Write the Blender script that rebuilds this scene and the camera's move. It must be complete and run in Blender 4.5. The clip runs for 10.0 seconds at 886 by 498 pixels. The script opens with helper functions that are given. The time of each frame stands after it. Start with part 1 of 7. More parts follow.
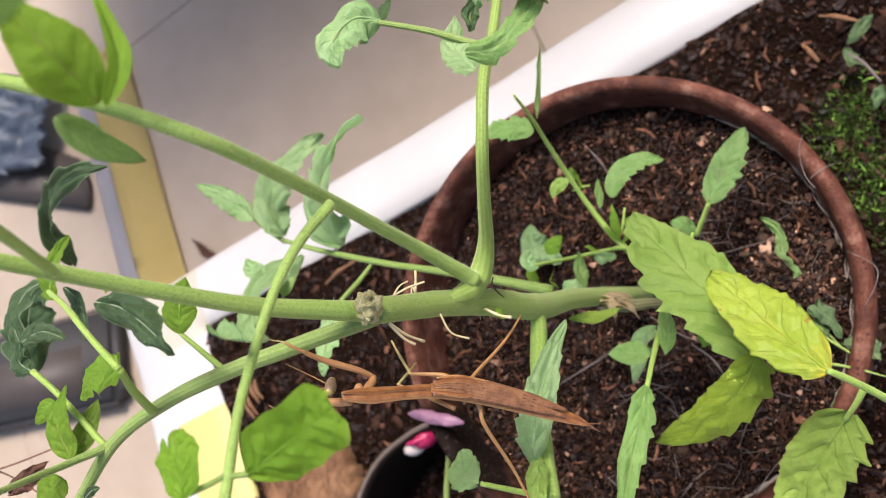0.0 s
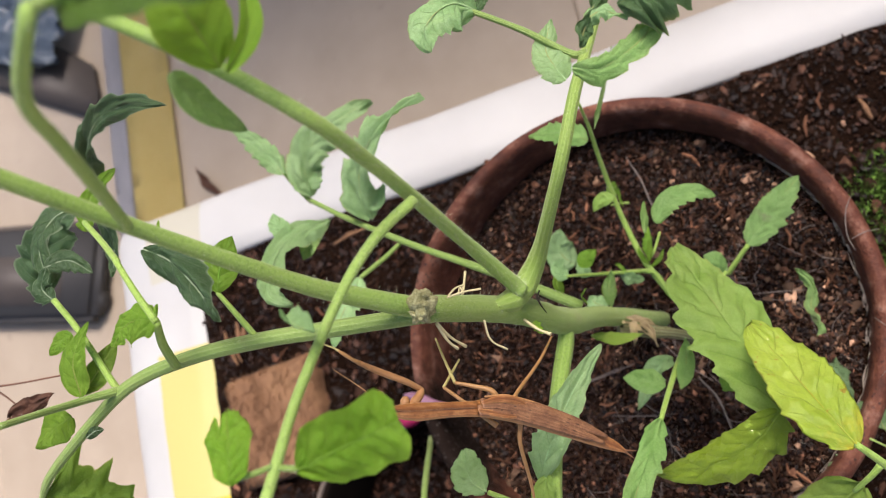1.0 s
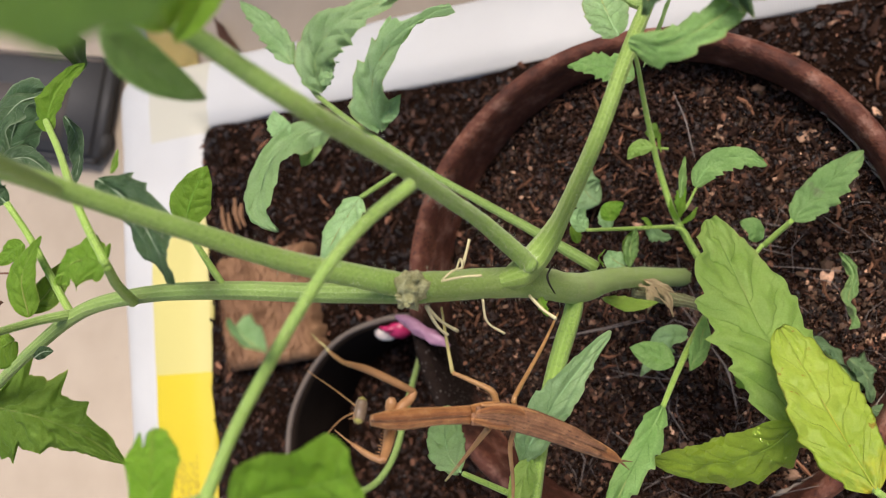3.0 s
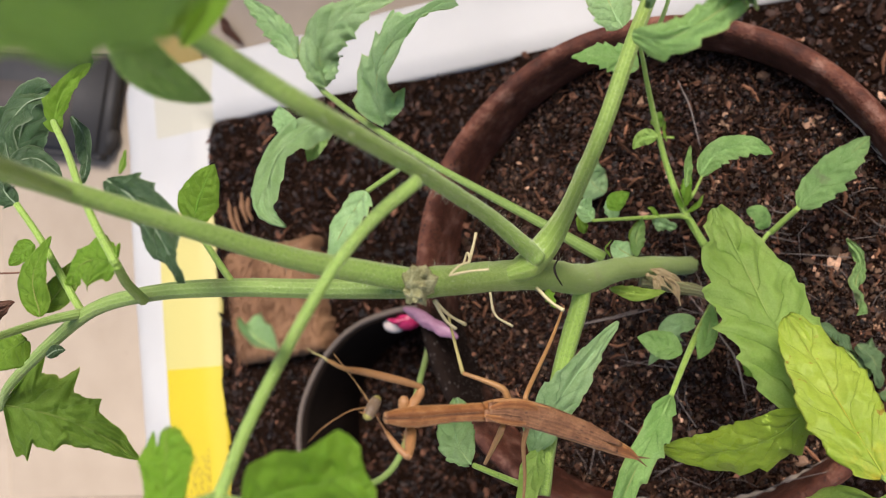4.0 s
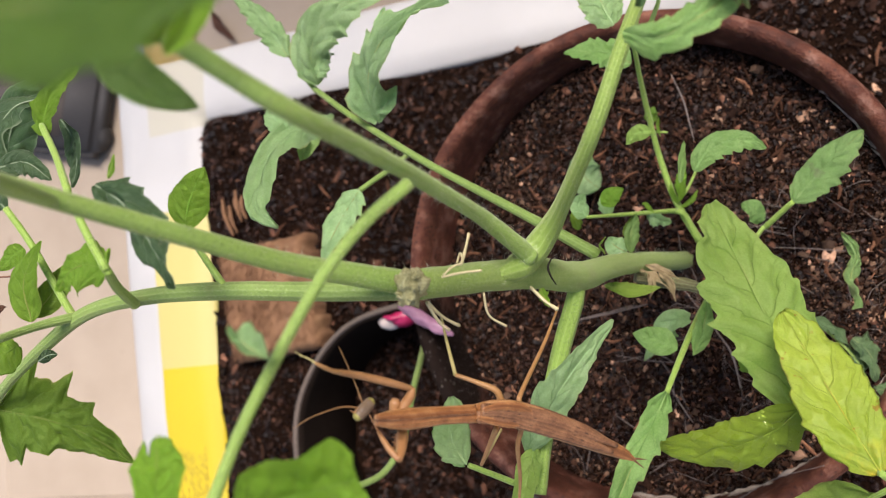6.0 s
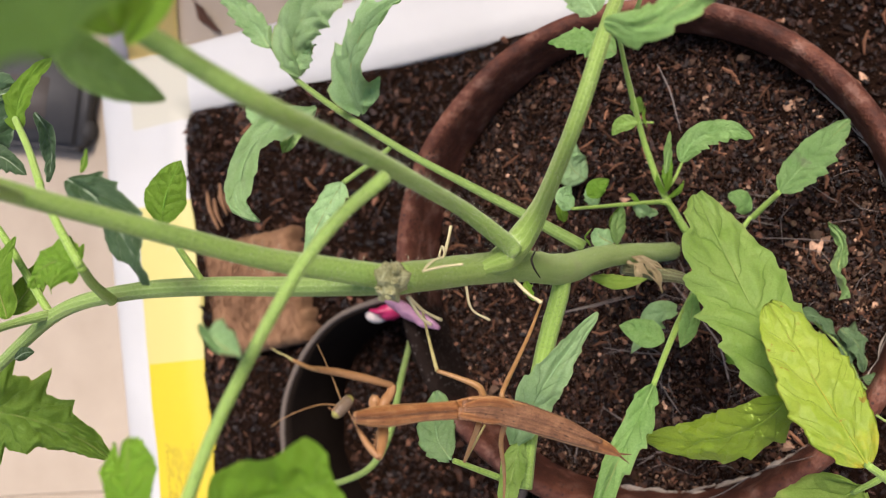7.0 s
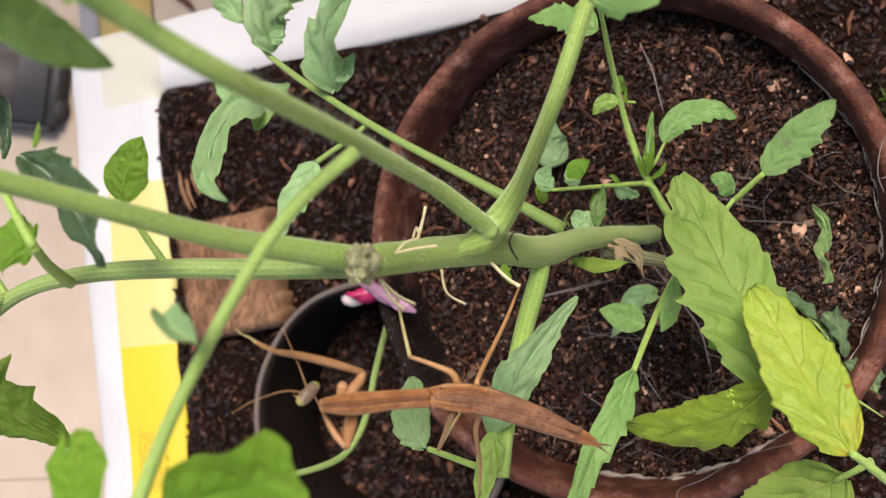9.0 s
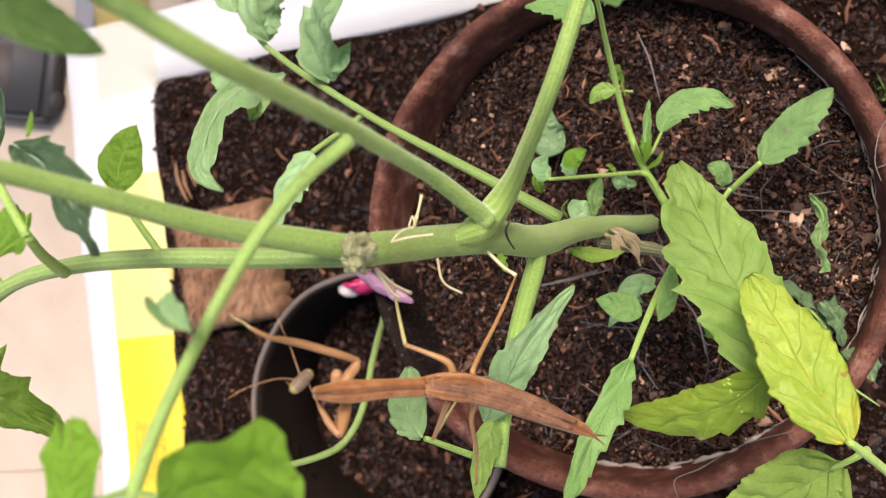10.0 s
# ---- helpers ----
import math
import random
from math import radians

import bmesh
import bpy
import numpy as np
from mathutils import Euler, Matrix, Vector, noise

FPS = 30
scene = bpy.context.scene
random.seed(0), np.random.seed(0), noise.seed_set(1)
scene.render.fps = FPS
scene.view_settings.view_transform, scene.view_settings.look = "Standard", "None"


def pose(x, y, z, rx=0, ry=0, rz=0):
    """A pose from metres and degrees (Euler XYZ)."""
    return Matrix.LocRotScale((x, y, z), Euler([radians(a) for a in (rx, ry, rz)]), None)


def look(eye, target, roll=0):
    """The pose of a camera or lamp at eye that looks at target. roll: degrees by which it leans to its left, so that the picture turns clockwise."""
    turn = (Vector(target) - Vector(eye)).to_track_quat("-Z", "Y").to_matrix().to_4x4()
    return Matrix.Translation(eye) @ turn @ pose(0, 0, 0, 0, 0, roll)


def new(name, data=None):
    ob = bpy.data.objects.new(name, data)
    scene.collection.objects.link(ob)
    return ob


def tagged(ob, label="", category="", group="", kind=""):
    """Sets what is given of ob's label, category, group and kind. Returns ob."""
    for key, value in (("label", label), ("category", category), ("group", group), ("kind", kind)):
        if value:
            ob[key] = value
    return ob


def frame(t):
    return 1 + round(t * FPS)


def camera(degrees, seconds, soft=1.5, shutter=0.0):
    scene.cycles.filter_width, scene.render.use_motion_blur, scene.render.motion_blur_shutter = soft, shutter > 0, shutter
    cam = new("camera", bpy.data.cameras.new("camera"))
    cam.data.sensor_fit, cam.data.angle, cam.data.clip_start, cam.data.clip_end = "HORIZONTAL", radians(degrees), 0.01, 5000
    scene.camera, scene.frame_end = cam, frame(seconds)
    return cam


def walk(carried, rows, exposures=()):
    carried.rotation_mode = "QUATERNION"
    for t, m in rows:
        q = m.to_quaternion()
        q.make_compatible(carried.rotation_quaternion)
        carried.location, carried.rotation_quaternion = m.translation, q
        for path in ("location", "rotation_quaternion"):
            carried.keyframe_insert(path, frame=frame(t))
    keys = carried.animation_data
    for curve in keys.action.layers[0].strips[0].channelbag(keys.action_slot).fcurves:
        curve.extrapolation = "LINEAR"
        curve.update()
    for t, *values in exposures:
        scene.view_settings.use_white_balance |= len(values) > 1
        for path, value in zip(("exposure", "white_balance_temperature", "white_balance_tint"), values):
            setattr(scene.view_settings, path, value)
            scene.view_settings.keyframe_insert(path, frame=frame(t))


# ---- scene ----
# ---- the camera and its walk ----
cam = camera(51.7, 10.0, 1.0)
# seconds, eye in metres, Euler degrees
PATH = [
    (0, 0.0930, -0.0849, 0.4158, 9.20, 26.42, 0.00),
    (0.5, 0.0872, -0.0820, 0.4201, 10.30, 24.37, 4.17),
    (1, 0.0680, -0.0749, 0.4224, 11.36, 22.83, 10.83),
    (1.5, 0.0607, -0.0582, 0.4167, 11.38, 22.49, 15.47),
    (2, 0.0496, -0.0467, 0.4067, 10.20, 22.16, 20.25),
    (2.5, 0.0508, -0.0424, 0.3938, 7.36, 22.46, 19.83),
    (3, 0.0520, -0.0425, 0.3932, 5.40, 22.88, 19.18),
    (4.5, 0.0519, -0.0400, 0.3948, 4.24, 23.45, 18.06),
    (5, 0.0517, -0.0391, 0.3947, 4.08, 23.37, 17.97),
    (6.5, 0.0519, -0.0389, 0.3911, 3.25, 23.01, 17.29),
    (7, 0.0524, -0.0381, 0.3889, 2.89, 22.68, 17.11),
    (7.5, 0.0522, -0.0384, 0.3869, 2.65, 22.43, 17.19),
    (8, 0.0522, -0.0388, 0.3833, 2.06, 22.25, 17.05),
    (8.5, 0.0516, -0.0389, 0.3817, 1.86, 21.83, 17.21),
    (9, 0.0505, -0.0387, 0.3801, 1.89, 21.46, 17.25),
    (9.5, 0.0508, -0.0394, 0.3794, 1.62, 21.32, 17.13),
    (10, 0.0507, -0.0393, 0.3792, 1.32, 21.31, 17.12),
]
# seconds, stops, kelvin, tint
EXPOSURES = [(0.0, 0.74, 6500, 19), (1.0, 0.52, 6500, 17), (2.0, 0.34, 6500, 15), (3.0, 0.36, 6500, 15), (4.5, 0.42, 6500, 16), (7.5, 0.48, 6500, 18), (9.5, 0.68, 6500, 19), (10.0, 0.83, 6500, 20)]
walk(cam, [(t, pose(x, y, z, rx, ry, rz)) for t, x, y, z, rx, ry, rz in PATH], EXPOSURES)
cam.data.dof.use_dof, cam.data.dof.focus_distance, cam.data.dof.aperture_fstop = True, 0.265, 18.0

# ---- light: bright overcast daylight with a broad soft sun ----
SUN_AZ, SUN_EL = 85.0, 64.0     # degrees: azimuth from +x towards +y, elevation
world = bpy.data.worlds.new("daylight")
world.use_nodes = True
scene.world = world
wn, wl = world.node_tree.nodes, world.node_tree.links
sky = wn.new("ShaderNodeTexSky")
sky.sky_type = 'NISHITA'
sky.sun_disc = False
sky.sun_elevation = radians(SUN_EL)
sky.sun_rotation = radians(90 - SUN_AZ)
sky.air_density, sky.dust_density = 1.0, 3.5
wn["Background"].inputs["Strength"].default_value = 0.12
wl.new(sky.outputs[0], wn["Background"].inputs[0])
sun = new("sun", bpy.data.lights.new("sun", 'SUN'))
sun.data.energy, sun.data.angle, sun.data.color = 3.4, radians(24), (1.0, 0.95, 0.885)
sun.matrix_world = look((math.cos(radians(SUN_AZ)) * 3 * math.cos(radians(SUN_EL)), math.sin(radians(SUN_AZ)) * 3 * math.cos(radians(SUN_EL)), 3 * math.sin(radians(SUN_EL))), (0, 0, 0))


# ---- materials ----
def mat(name):
    m = bpy.data.materials.new(name)
    m.use_nodes = True
    return m, m.node_tree.nodes, m.node_tree.links, m.node_tree.nodes["Principled BSDF"]


def ramp(nodes, *stops):
    r = nodes.new("ShaderNodeValToRGB")
    while len(r.color_ramp.elements) > len(stops):
        r.color_ramp.elements.remove(r.color_ramp.elements[-1])
    while len(r.color_ramp.elements) < len(stops):
        r.color_ramp.elements.new(0.5)
    for e, (p, c) in zip(r.color_ramp.elements, stops):
        e.position, e.color = p, (*c, 1)
    return r


def noise_tex(nodes, links, scale, detail=4.0, rough=0.55, coord="Object"):
    tc = nodes.new("ShaderNodeTexCoord")
    n = nodes.new("ShaderNodeTexNoise")
    n.inputs["Scale"].default_value, n.inputs["Detail"].default_value, n.inputs["Roughness"].default_value = scale, detail, rough
    links.new(tc.outputs[coord], n.inputs["Vector"])
    return n


def mixc(nodes, links, a, b, fac, mode='MIX'):
    """A colour mix; a, b and fac are sockets or plain values."""
    m = nodes.new("ShaderNodeMix")
    m.data_type, m.blend_type = 'RGBA', mode
    for sock, v in ((m.inputs[0], fac), (m.inputs[6], a), (m.inputs[7], b)):
        if hasattr(v, "links"):
            links.new(v, sock)
        elif isinstance(v, tuple):
            sock.default_value = (*v, 1)
        else:
            sock.default_value = v
    return m.outputs[2]


def maths(nodes, links, op, a, b=0.0, c=0.0):
    m = nodes.new("ShaderNodeMath")
    m.operation = op
    for sock, v in zip(m.inputs, (a, b, c)):
        if hasattr(v, "links"):
            links.new(v, sock)
        else:
            sock.default_value = v
    return m.outputs[0]


def bump(nodes, links, bsdf, height, strength, dist=0.001):
    b = nodes.new("ShaderNodeBump")
    b.inputs["Strength"].default_value, b.inputs["Distance"].default_value = strength, dist
    links.new(height, b.inputs["Height"])
    links.new(b.outputs[0], bsdf.inputs["Normal"])
    return b.outputs[0]


def span(nodes, links, value, x0, x1, y0, y1):
    r = nodes.new("ShaderNodeMapRange")
    for k, v in enumerate((x0, x1, y0, y1)):
        r.inputs[k + 1].default_value = v
    links.new(value, r.inputs[0])
    return r.outputs[0]


def leaf_material(name, dark, light, vein, rough=0.55, glow=(0.35, 0.6, 0.05), trans=0.35, spots=None, spot_at=0.62, bruise=None, base=None, wet=False, veined=0.55, net_dark=0.42, margin=(0.42, 0.4, 0.12), margin_at=0.48):
    """A leaf blade: veins by the blade's own vein map, mottling at three scales, fine hairs of light, light through it."""
    m, n, l, p = mat(name)
    wide, big, fine = noise_tex(n, l, 38, 3, 0.5), noise_tex(n, l, 150, 5, 0.65), noise_tex(n, l, 1500, 5, 0.7)
    tone = ramp(n, (0.36, dark), (0.62, light))
    mixed = maths(n, l, 'MULTIPLY_ADD', fine.outputs[0], 0.34, maths(n, l, 'MULTIPLY_ADD', big.outputs[0], 0.3, maths(n, l, 'MULTIPLY', wide.outputs[0], 0.37)))
    l.new(mixed, tone.inputs[0])
    col = tone.outputs[0]
    uv = n.new("ShaderNodeUVMap")
    uv.uv_map = "blade"
    sep = n.new("ShaderNodeSeparateXYZ")
    l.new(uv.outputs[0], sep.inputs[0])
    vm = n.new("ShaderNodeUVMap")
    vm.uv_map = "veins"
    vs = n.new("ShaderNodeSeparateXYZ")
    l.new(vm.outputs[0], vs.inputs[0])
    side = maths(n, l, 'ABSOLUTE', maths(n, l, 'SUBTRACT', sep.outputs[1], 0.5))
    run = maths(n, l, 'MULTIPLY_ADD', maths(n, l, 'SUBTRACT', big.outputs[0], 0.5), 0.16, vs.outputs[0])
    saw = maths(n, l, 'ABSOLUTE', maths(n, l, 'SUBTRACT', maths(n, l, 'FRACT', run), 0.5))
    line = maths(n, l, 'MULTIPLY', span(n, l, saw, 0.455, 0.49, 0.0, 1.0), span(n, l, side, 0.28, 0.5, 1.0, 0.1))
    half_run = maths(n, l, 'ABSOLUTE', maths(n, l, 'SUBTRACT', maths(n, l, 'FRACT', maths(n, l, 'MULTIPLY_ADD', run, 2.0, 0.5)), 0.5))
    fork = maths(n, l, 'MULTIPLY', span(n, l, half_run, 0.465, 0.495, 0.0, 0.5), span(n, l, side, 0.2, 0.34, 0.0, 1.0))
    rib = span(n, l, side, 0.0, 0.022, 1.0, 0.0)
    tc = n.new("ShaderNodeTexCoord")
    net = n.new("ShaderNodeTexVoronoi")
    net.feature = 'DISTANCE_TO_EDGE'
    net.inputs["Scale"].default_value = 900
    warp = n.new("ShaderNodeVectorMath")
    warp.operation = 'MULTIPLY_ADD'
    l.new(big.outputs[1], warp.inputs[0])
    warp.inputs[1].default_value = (0.0012, 0.0012, 0.0012)
    l.new(tc.outputs["Object"], warp.inputs[2])
    l.new(warp.outputs[0], net.inputs["Vector"])
    netline = span(n, l, net.outputs[0], 0.0, 0.12, 1.0, 0.0)
    veins = maths(n, l, 'MAXIMUM', maths(n, l, 'MAXIMUM', line, fork), rib)
    col = mixc(n, l, col, dark, maths(n, l, 'MULTIPLY', netline, net_dark))
    col = mixc(n, l, col, vein, maths(n, l, 'MULTIPLY', veins, veined))
    if base:
        # the colour that has spread from the leaf's foot, patchy
        mask = maths(n, l, 'SUBTRACT', maths(n, l, 'MULTIPLY_ADD', big.outputs[0], 1.3, 0.12), maths(n, l, 'MULTIPLY', sep.outputs[0], 1.25))
        col = mixc(n, l, col, base, span(n, l, mask, 0.5, 0.95, 0.0, 0.8))
    if spots:
        sp = noise_tex(n, l, 55, 5, 0.6)
        r = ramp(n, (spot_at, (0, 0, 0)), (spot_at + 0.08, (1, 1, 1)))
        l.new(sp.outputs[0], r.inputs[0])
        col = mixc(n, l, col, spots, maths(n, l, 'MULTIPLY', r.outputs[0], 0.8))
    if bruise:
        sp = noise_tex(n, l, 300, 3, 0.5)
        r = ramp(n, (0.665, (0, 0, 0)), (0.715, (1, 1, 1)))
        l.new(sp.outputs[0], r.inputs[0])
        col = mixc(n, l, col, bruise, maths(n, l, 'MULTIPLY', r.outputs[0], 0.75))
    # yellowed, slightly browned margin in places
    rim = maths(n, l, 'MULTIPLY', span(n, l, side, 0.455, 0.5, 0.0, 1.0), span(n, l, wide.outputs[0], margin_at, margin_at + 0.14, 0.0, 0.6))
    col = mixc(n, l, col, margin, rim)
    info = n.new("ShaderNodeObjectInfo")
    hsv = n.new("ShaderNodeHueSaturation")
    l.new(col, hsv.inputs["Color"])
    l.new(maths(n, l, 'MULTIPLY_ADD', info.outputs["Random"], 0.2, 0.9), hsv.inputs["Value"])
    l.new(maths(n, l, 'MULTIPLY_ADD', info.outputs["Random"], 0.014, 0.493), hsv.inputs["Hue"])
    l.new(hsv.outputs[0], p.inputs["Base Color"])
    l.new(span(n, l, big.outputs[0], 0.35, 0.65, rough - 0.1, rough + 0.12), p.inputs["Roughness"])
    p.inputs["Specular IOR Level"].default_value = 0.45
    p.inputs["Sheen Weight"].default_value, p.inputs["Sheen Roughness"].default_value = 0.03, 0.4
    if wet:
        patch = noise_tex(n, l, 70, 2)
        l.new(span(n, l, patch.outputs[0], 0.42, 0.6, 0.5, 0.06), p.inputs["Roughness"])
        l.new(span(n, l, patch.outputs[0], 0.42, 0.6, 0.1, 1.0), p.inputs["Coat Weight"])
        p.inputs["Coat Roughness"].default_value = 0.05
    height = maths(n, l, 'SUBTRACT', maths(n, l, 'MULTIPLY', fine.outputs[0], 0.55), maths(n, l, 'MULTIPLY', veins, 0.9))
    height = maths(n, l, 'SUBTRACT', height, maths(n, l, 'MULTIPLY', netline, 0.6 * net_dark))
    height = maths(n, l, 'ADD', height, maths(n, l, 'MULTIPLY', big.outputs[0], 0.9))
    bump(n, l, p, height, 0.7, 0.0005)
    tr = n.new("ShaderNodeBsdfTranslucent")
    l.new(mixc(n, l, hsv.outputs[0], glow, 0.6), tr.inputs[0])
    mx = n.new("ShaderNodeMixShader")
    mx.inputs[0].default_value = trans
    l.new(p.outputs[0], mx.inputs[1])
    l.new(tr.outputs[0], mx.inputs[2])
    l.new(mx.outputs[0], n["Material Output"].inputs[0])
    return m


LEAF_MID = leaf_material("leaf_green", (0.13, 0.25, 0.025), (0.24, 0.38, 0.06), (0.27, 0.42, 0.12), trans=0.3, veined=0.4)
LEAF_NEAR = leaf_material("leaf_deep_green", (0.075, 0.155, 0.02), (0.14, 0.245, 0.042), (0.18, 0.28, 0.07), trans=0.26, veined=0.3)
LEAF_THIN = leaf_material("leaf_thin_young_green", (0.21, 0.4, 0.03), (0.34, 0.54, 0.075), (0.4, 0.58, 0.13), glow=(0.5, 0.75, 0.06), trans=0.5, veined=0.35, net_dark=0.25)
LEAF_DEEP = leaf_material("leaf_blue_dark_green", (0.06, 0.135, 0.045), (0.15, 0.265, 0.11), (0.24, 0.36, 0.2), rough=0.5, trans=0.14, veined=0.4)
LEAF_BLUE = leaf_material("leaf_underside", (0.29, 0.5, 0.2), (0.52, 0.73, 0.385), (0.18, 0.37, 0.13), rough=0.62, trans=0.15, veined=0.3, net_dark=0.3)
LEAF_FRESH = leaf_material("leaf_fresh_green", (0.23, 0.42, 0.11), (0.42, 0.62, 0.24), (0.15, 0.34, 0.07), rough=0.55, trans=0.2, veined=0.4)
LEAF_PALE = leaf_material("leaf_pale_green", (0.29, 0.49, 0.09), (0.47, 0.66, 0.185), (0.18, 0.34, 0.05), rough=0.5, trans=0.2, veined=0.42, net_dark=0.25)
LEAF_BRIGHT = leaf_material("leaf_bright_green", (0.19, 0.38, 0.03), (0.32, 0.52, 0.07), (0.4, 0.58, 0.13), trans=0.35, veined=0.4)
LEAF_DARK = leaf_material("leaf_dark_green", (0.045, 0.105, 0.042), (0.12, 0.205, 0.095), (0.22, 0.31, 0.18), rough=0.42, trans=0.12, veined=0.5, margin=(0.42, 0.52, 0.33), margin_at=0.3)
LEAF_WET = leaf_material("leaf_wet_olive", (0.27, 0.42, 0.03), (0.42, 0.57, 0.065), (0.23, 0.34, 0.04), rough=0.3, trans=0.25, wet=True, veined=0.45)
LEAF_YELLOW = leaf_material("leaf_yellowing", (0.36, 0.51, 0.05), (0.53, 0.65, 0.11), (0.3, 0.4, 0.05), rough=0.38, glow=(0.6, 0.65, 0.05), trans=0.2, bruise=(0.4, 0.2, 0.02), base=(0.78, 0.64, 0.05), veined=0.15, net_dark=0.06)
LEAF_LIME = leaf_material("leaf_lime_green", (0.34, 0.52, 0.08), (0.54, 0.7, 0.17), (0.26, 0.4, 0.07), rough=0.5, trans=0.22, veined=0.5, spots=(0.5, 0.42, 0.1), spot_at=0.64)
LEAF_MOTTLED = leaf_material("leaf_mottled_green", (0.22, 0.38, 0.12), (0.36, 0.52, 0.2), (0.2, 0.33, 0.1), rough=0.65, trans=0.2, spots=(0.2, 0.2, 0.12), spot_at=0.57)


def stem_material(name, a, b, stripes=0.0, dark=(0.1, 0.17, 0.03)):
    """A hairy stem: mottled green skin under a pale down, long ridges in stripes round it."""
    m, n, l, p = mat(name)
    big, fine = noise_tex(n, l, 90, 5, 0.6), noise_tex(n, l, 2600, 4, 0.7)
    r = ramp(n, (0.34, a), (0.66, b))
    l.new(maths(n, l, 'MULTIPLY_ADD', fine.outputs[0], 0.6, maths(n, l, 'MULTIPLY_ADD', big.outputs[0], 0.25, 0.075)), r.inputs[0])
    uv = n.new("ShaderNodeUVMap")
    sep = n.new("ShaderNodeSeparateXYZ")
    l.new(uv.outputs[0], sep.inputs[0])
    stripe = maths(n, l, 'SINE', maths(n, l, 'MULTIPLY_ADD', sep.outputs[1], 62.83, maths(n, l, 'MULTIPLY', big.outputs[0], 2.0)))
    col = r.outputs[0]
    if stripes:
        col = mixc(n, l, col, dark, maths(n, l, 'MULTIPLY', span(n, l, stripe, 0.0, 0.8, 0.0, 1.0), stripes))
        col = mixc(n, l, col, (0.55, 0.62, 0.34), maths(n, l, 'MULTIPLY', span(n, l, stripe, -0.7, -1.0, 0.0, 1.0), stripes))
    pores = n.new("ShaderNodeTexVoronoi")
    pores.inputs["Scale"].default_value = 1900
    tc = n.new("ShaderNodeTexCoord")
    l.new(tc.outputs["Object"], pores.inputs["Vector"])
    col = mixc(n, l, col, (0.62, 0.68, 0.42), span(n, l, pores.outputs[0], 0.08, 0.26, 0.5, 0.0))
    specks = noise_tex(n, l, 1100, 3, 0.7)
    col = mixc(n, l, col, dark, span(n, l, specks.outputs[0], 0.53, 0.68, 0.0, 0.5))
    stain = span(n, l, big.outputs[0], 0.58, 0.7, 0.0, 0.35)
    col = mixc(n, l, col, (0.2, 0.2, 0.07), stain)
    l.new(col, p.inputs["Base Color"])
    p.inputs["Roughness"].default_value = 0.6
    p.inputs["Sheen Weight"].default_value, p.inputs["Sheen Roughness"].default_value = 0.26, 0.32
    p.inputs["Sheen Tint"].default_value = (0.86, 0.95, 0.66, 1)
    h = maths(n, l, 'SUBTRACT', maths(n, l, 'SUBTRACT', fine.outputs[0], maths(n, l, 'MULTIPLY', pores.outputs[0], 0.5)), maths(n, l, 'MULTIPLY', stripe, 1.2 * stripes))
    bump(n, l, p, h, 0.55, 0.0005)
    return m


STEM = stem_material("stem_green", (0.2, 0.34, 0.05), (0.33, 0.48, 0.11), 0.06)
STALK = stem_material("stalk_green", (0.13, 0.225, 0.03), (0.21, 0.325, 0.06), 0.12)
STEM_GREY = stem_material("stem_grey_green", (0.195, 0.305, 0.045), (0.31, 0.43, 0.1), 0.06)
STEM_STRIPED = stem_material("stem_striped", (0.18, 0.3, 0.038), (0.3, 0.425, 0.09), 0.15)
STEM_OLD = stem_material("stem_old_brown", (0.1, 0.1, 0.035), (0.23, 0.22, 0.09), 0.25, (0.05, 0.035, 0.015))
STEM_RIDGED = stem_material("stem_ridged_green", (0.165, 0.27, 0.045), (0.265, 0.385, 0.095), 0.16)
STEM_PALE = stem_material("stem_yellow_green", (0.22, 0.375, 0.04), (0.35, 0.52, 0.1), 0.12)


def plain(name, stops, scale, rough, fine=900, bumps=0.4, dist=0.0008, metal=0.0, coat=0.0, random_value=0.0, spec=0.5):
    m, n, l, p = mat(name)
    big, small = noise_tex(n, l, scale, 5, 0.6), noise_tex(n, l, fine, 3)
    r = ramp(n, *stops)
    l.new(maths(n, l, 'MULTIPLY_ADD', small.outputs[0], 0.35, maths(n, l, 'MULTIPLY', big.outputs[0], 0.68)), r.inputs[0])
    out = r.outputs[0]
    if random_value:
        geo = n.new("ShaderNodeNewGeometry")
        hsv = n.new("ShaderNodeHueSaturation")
        l.new(out, hsv.inputs["Color"])
        isl = ramp(n, (0.0, (0.2, 0.2, 0.2)), (0.5, (0.6, 0.6, 0.6)), (0.8, (1.3, 1.3, 1.3)), (0.93, (2.8, 2.8, 2.8)), (1.0, (5.5, 5.5, 5.5)))
        l.new(geo.outputs["Random Per Island"], isl.inputs[0])
        l.new(isl.outputs[0], hsv.inputs["Value"])
        out = hsv.outputs[0]
    l.new(out, p.inputs["Base Color"])
    p.inputs["Roughness"].default_value, p.inputs["Metallic"].default_value, p.inputs["Coat Weight"].default_value, p.inputs["Specular IOR Level"].default_value = rough, metal, coat, spec
    bump(n, l, p, maths(n, l, 'ADD', big.outputs[0], maths(n, l, 'MULTIPLY', small.outputs[0], 0.5)), bumps, dist)
    return m


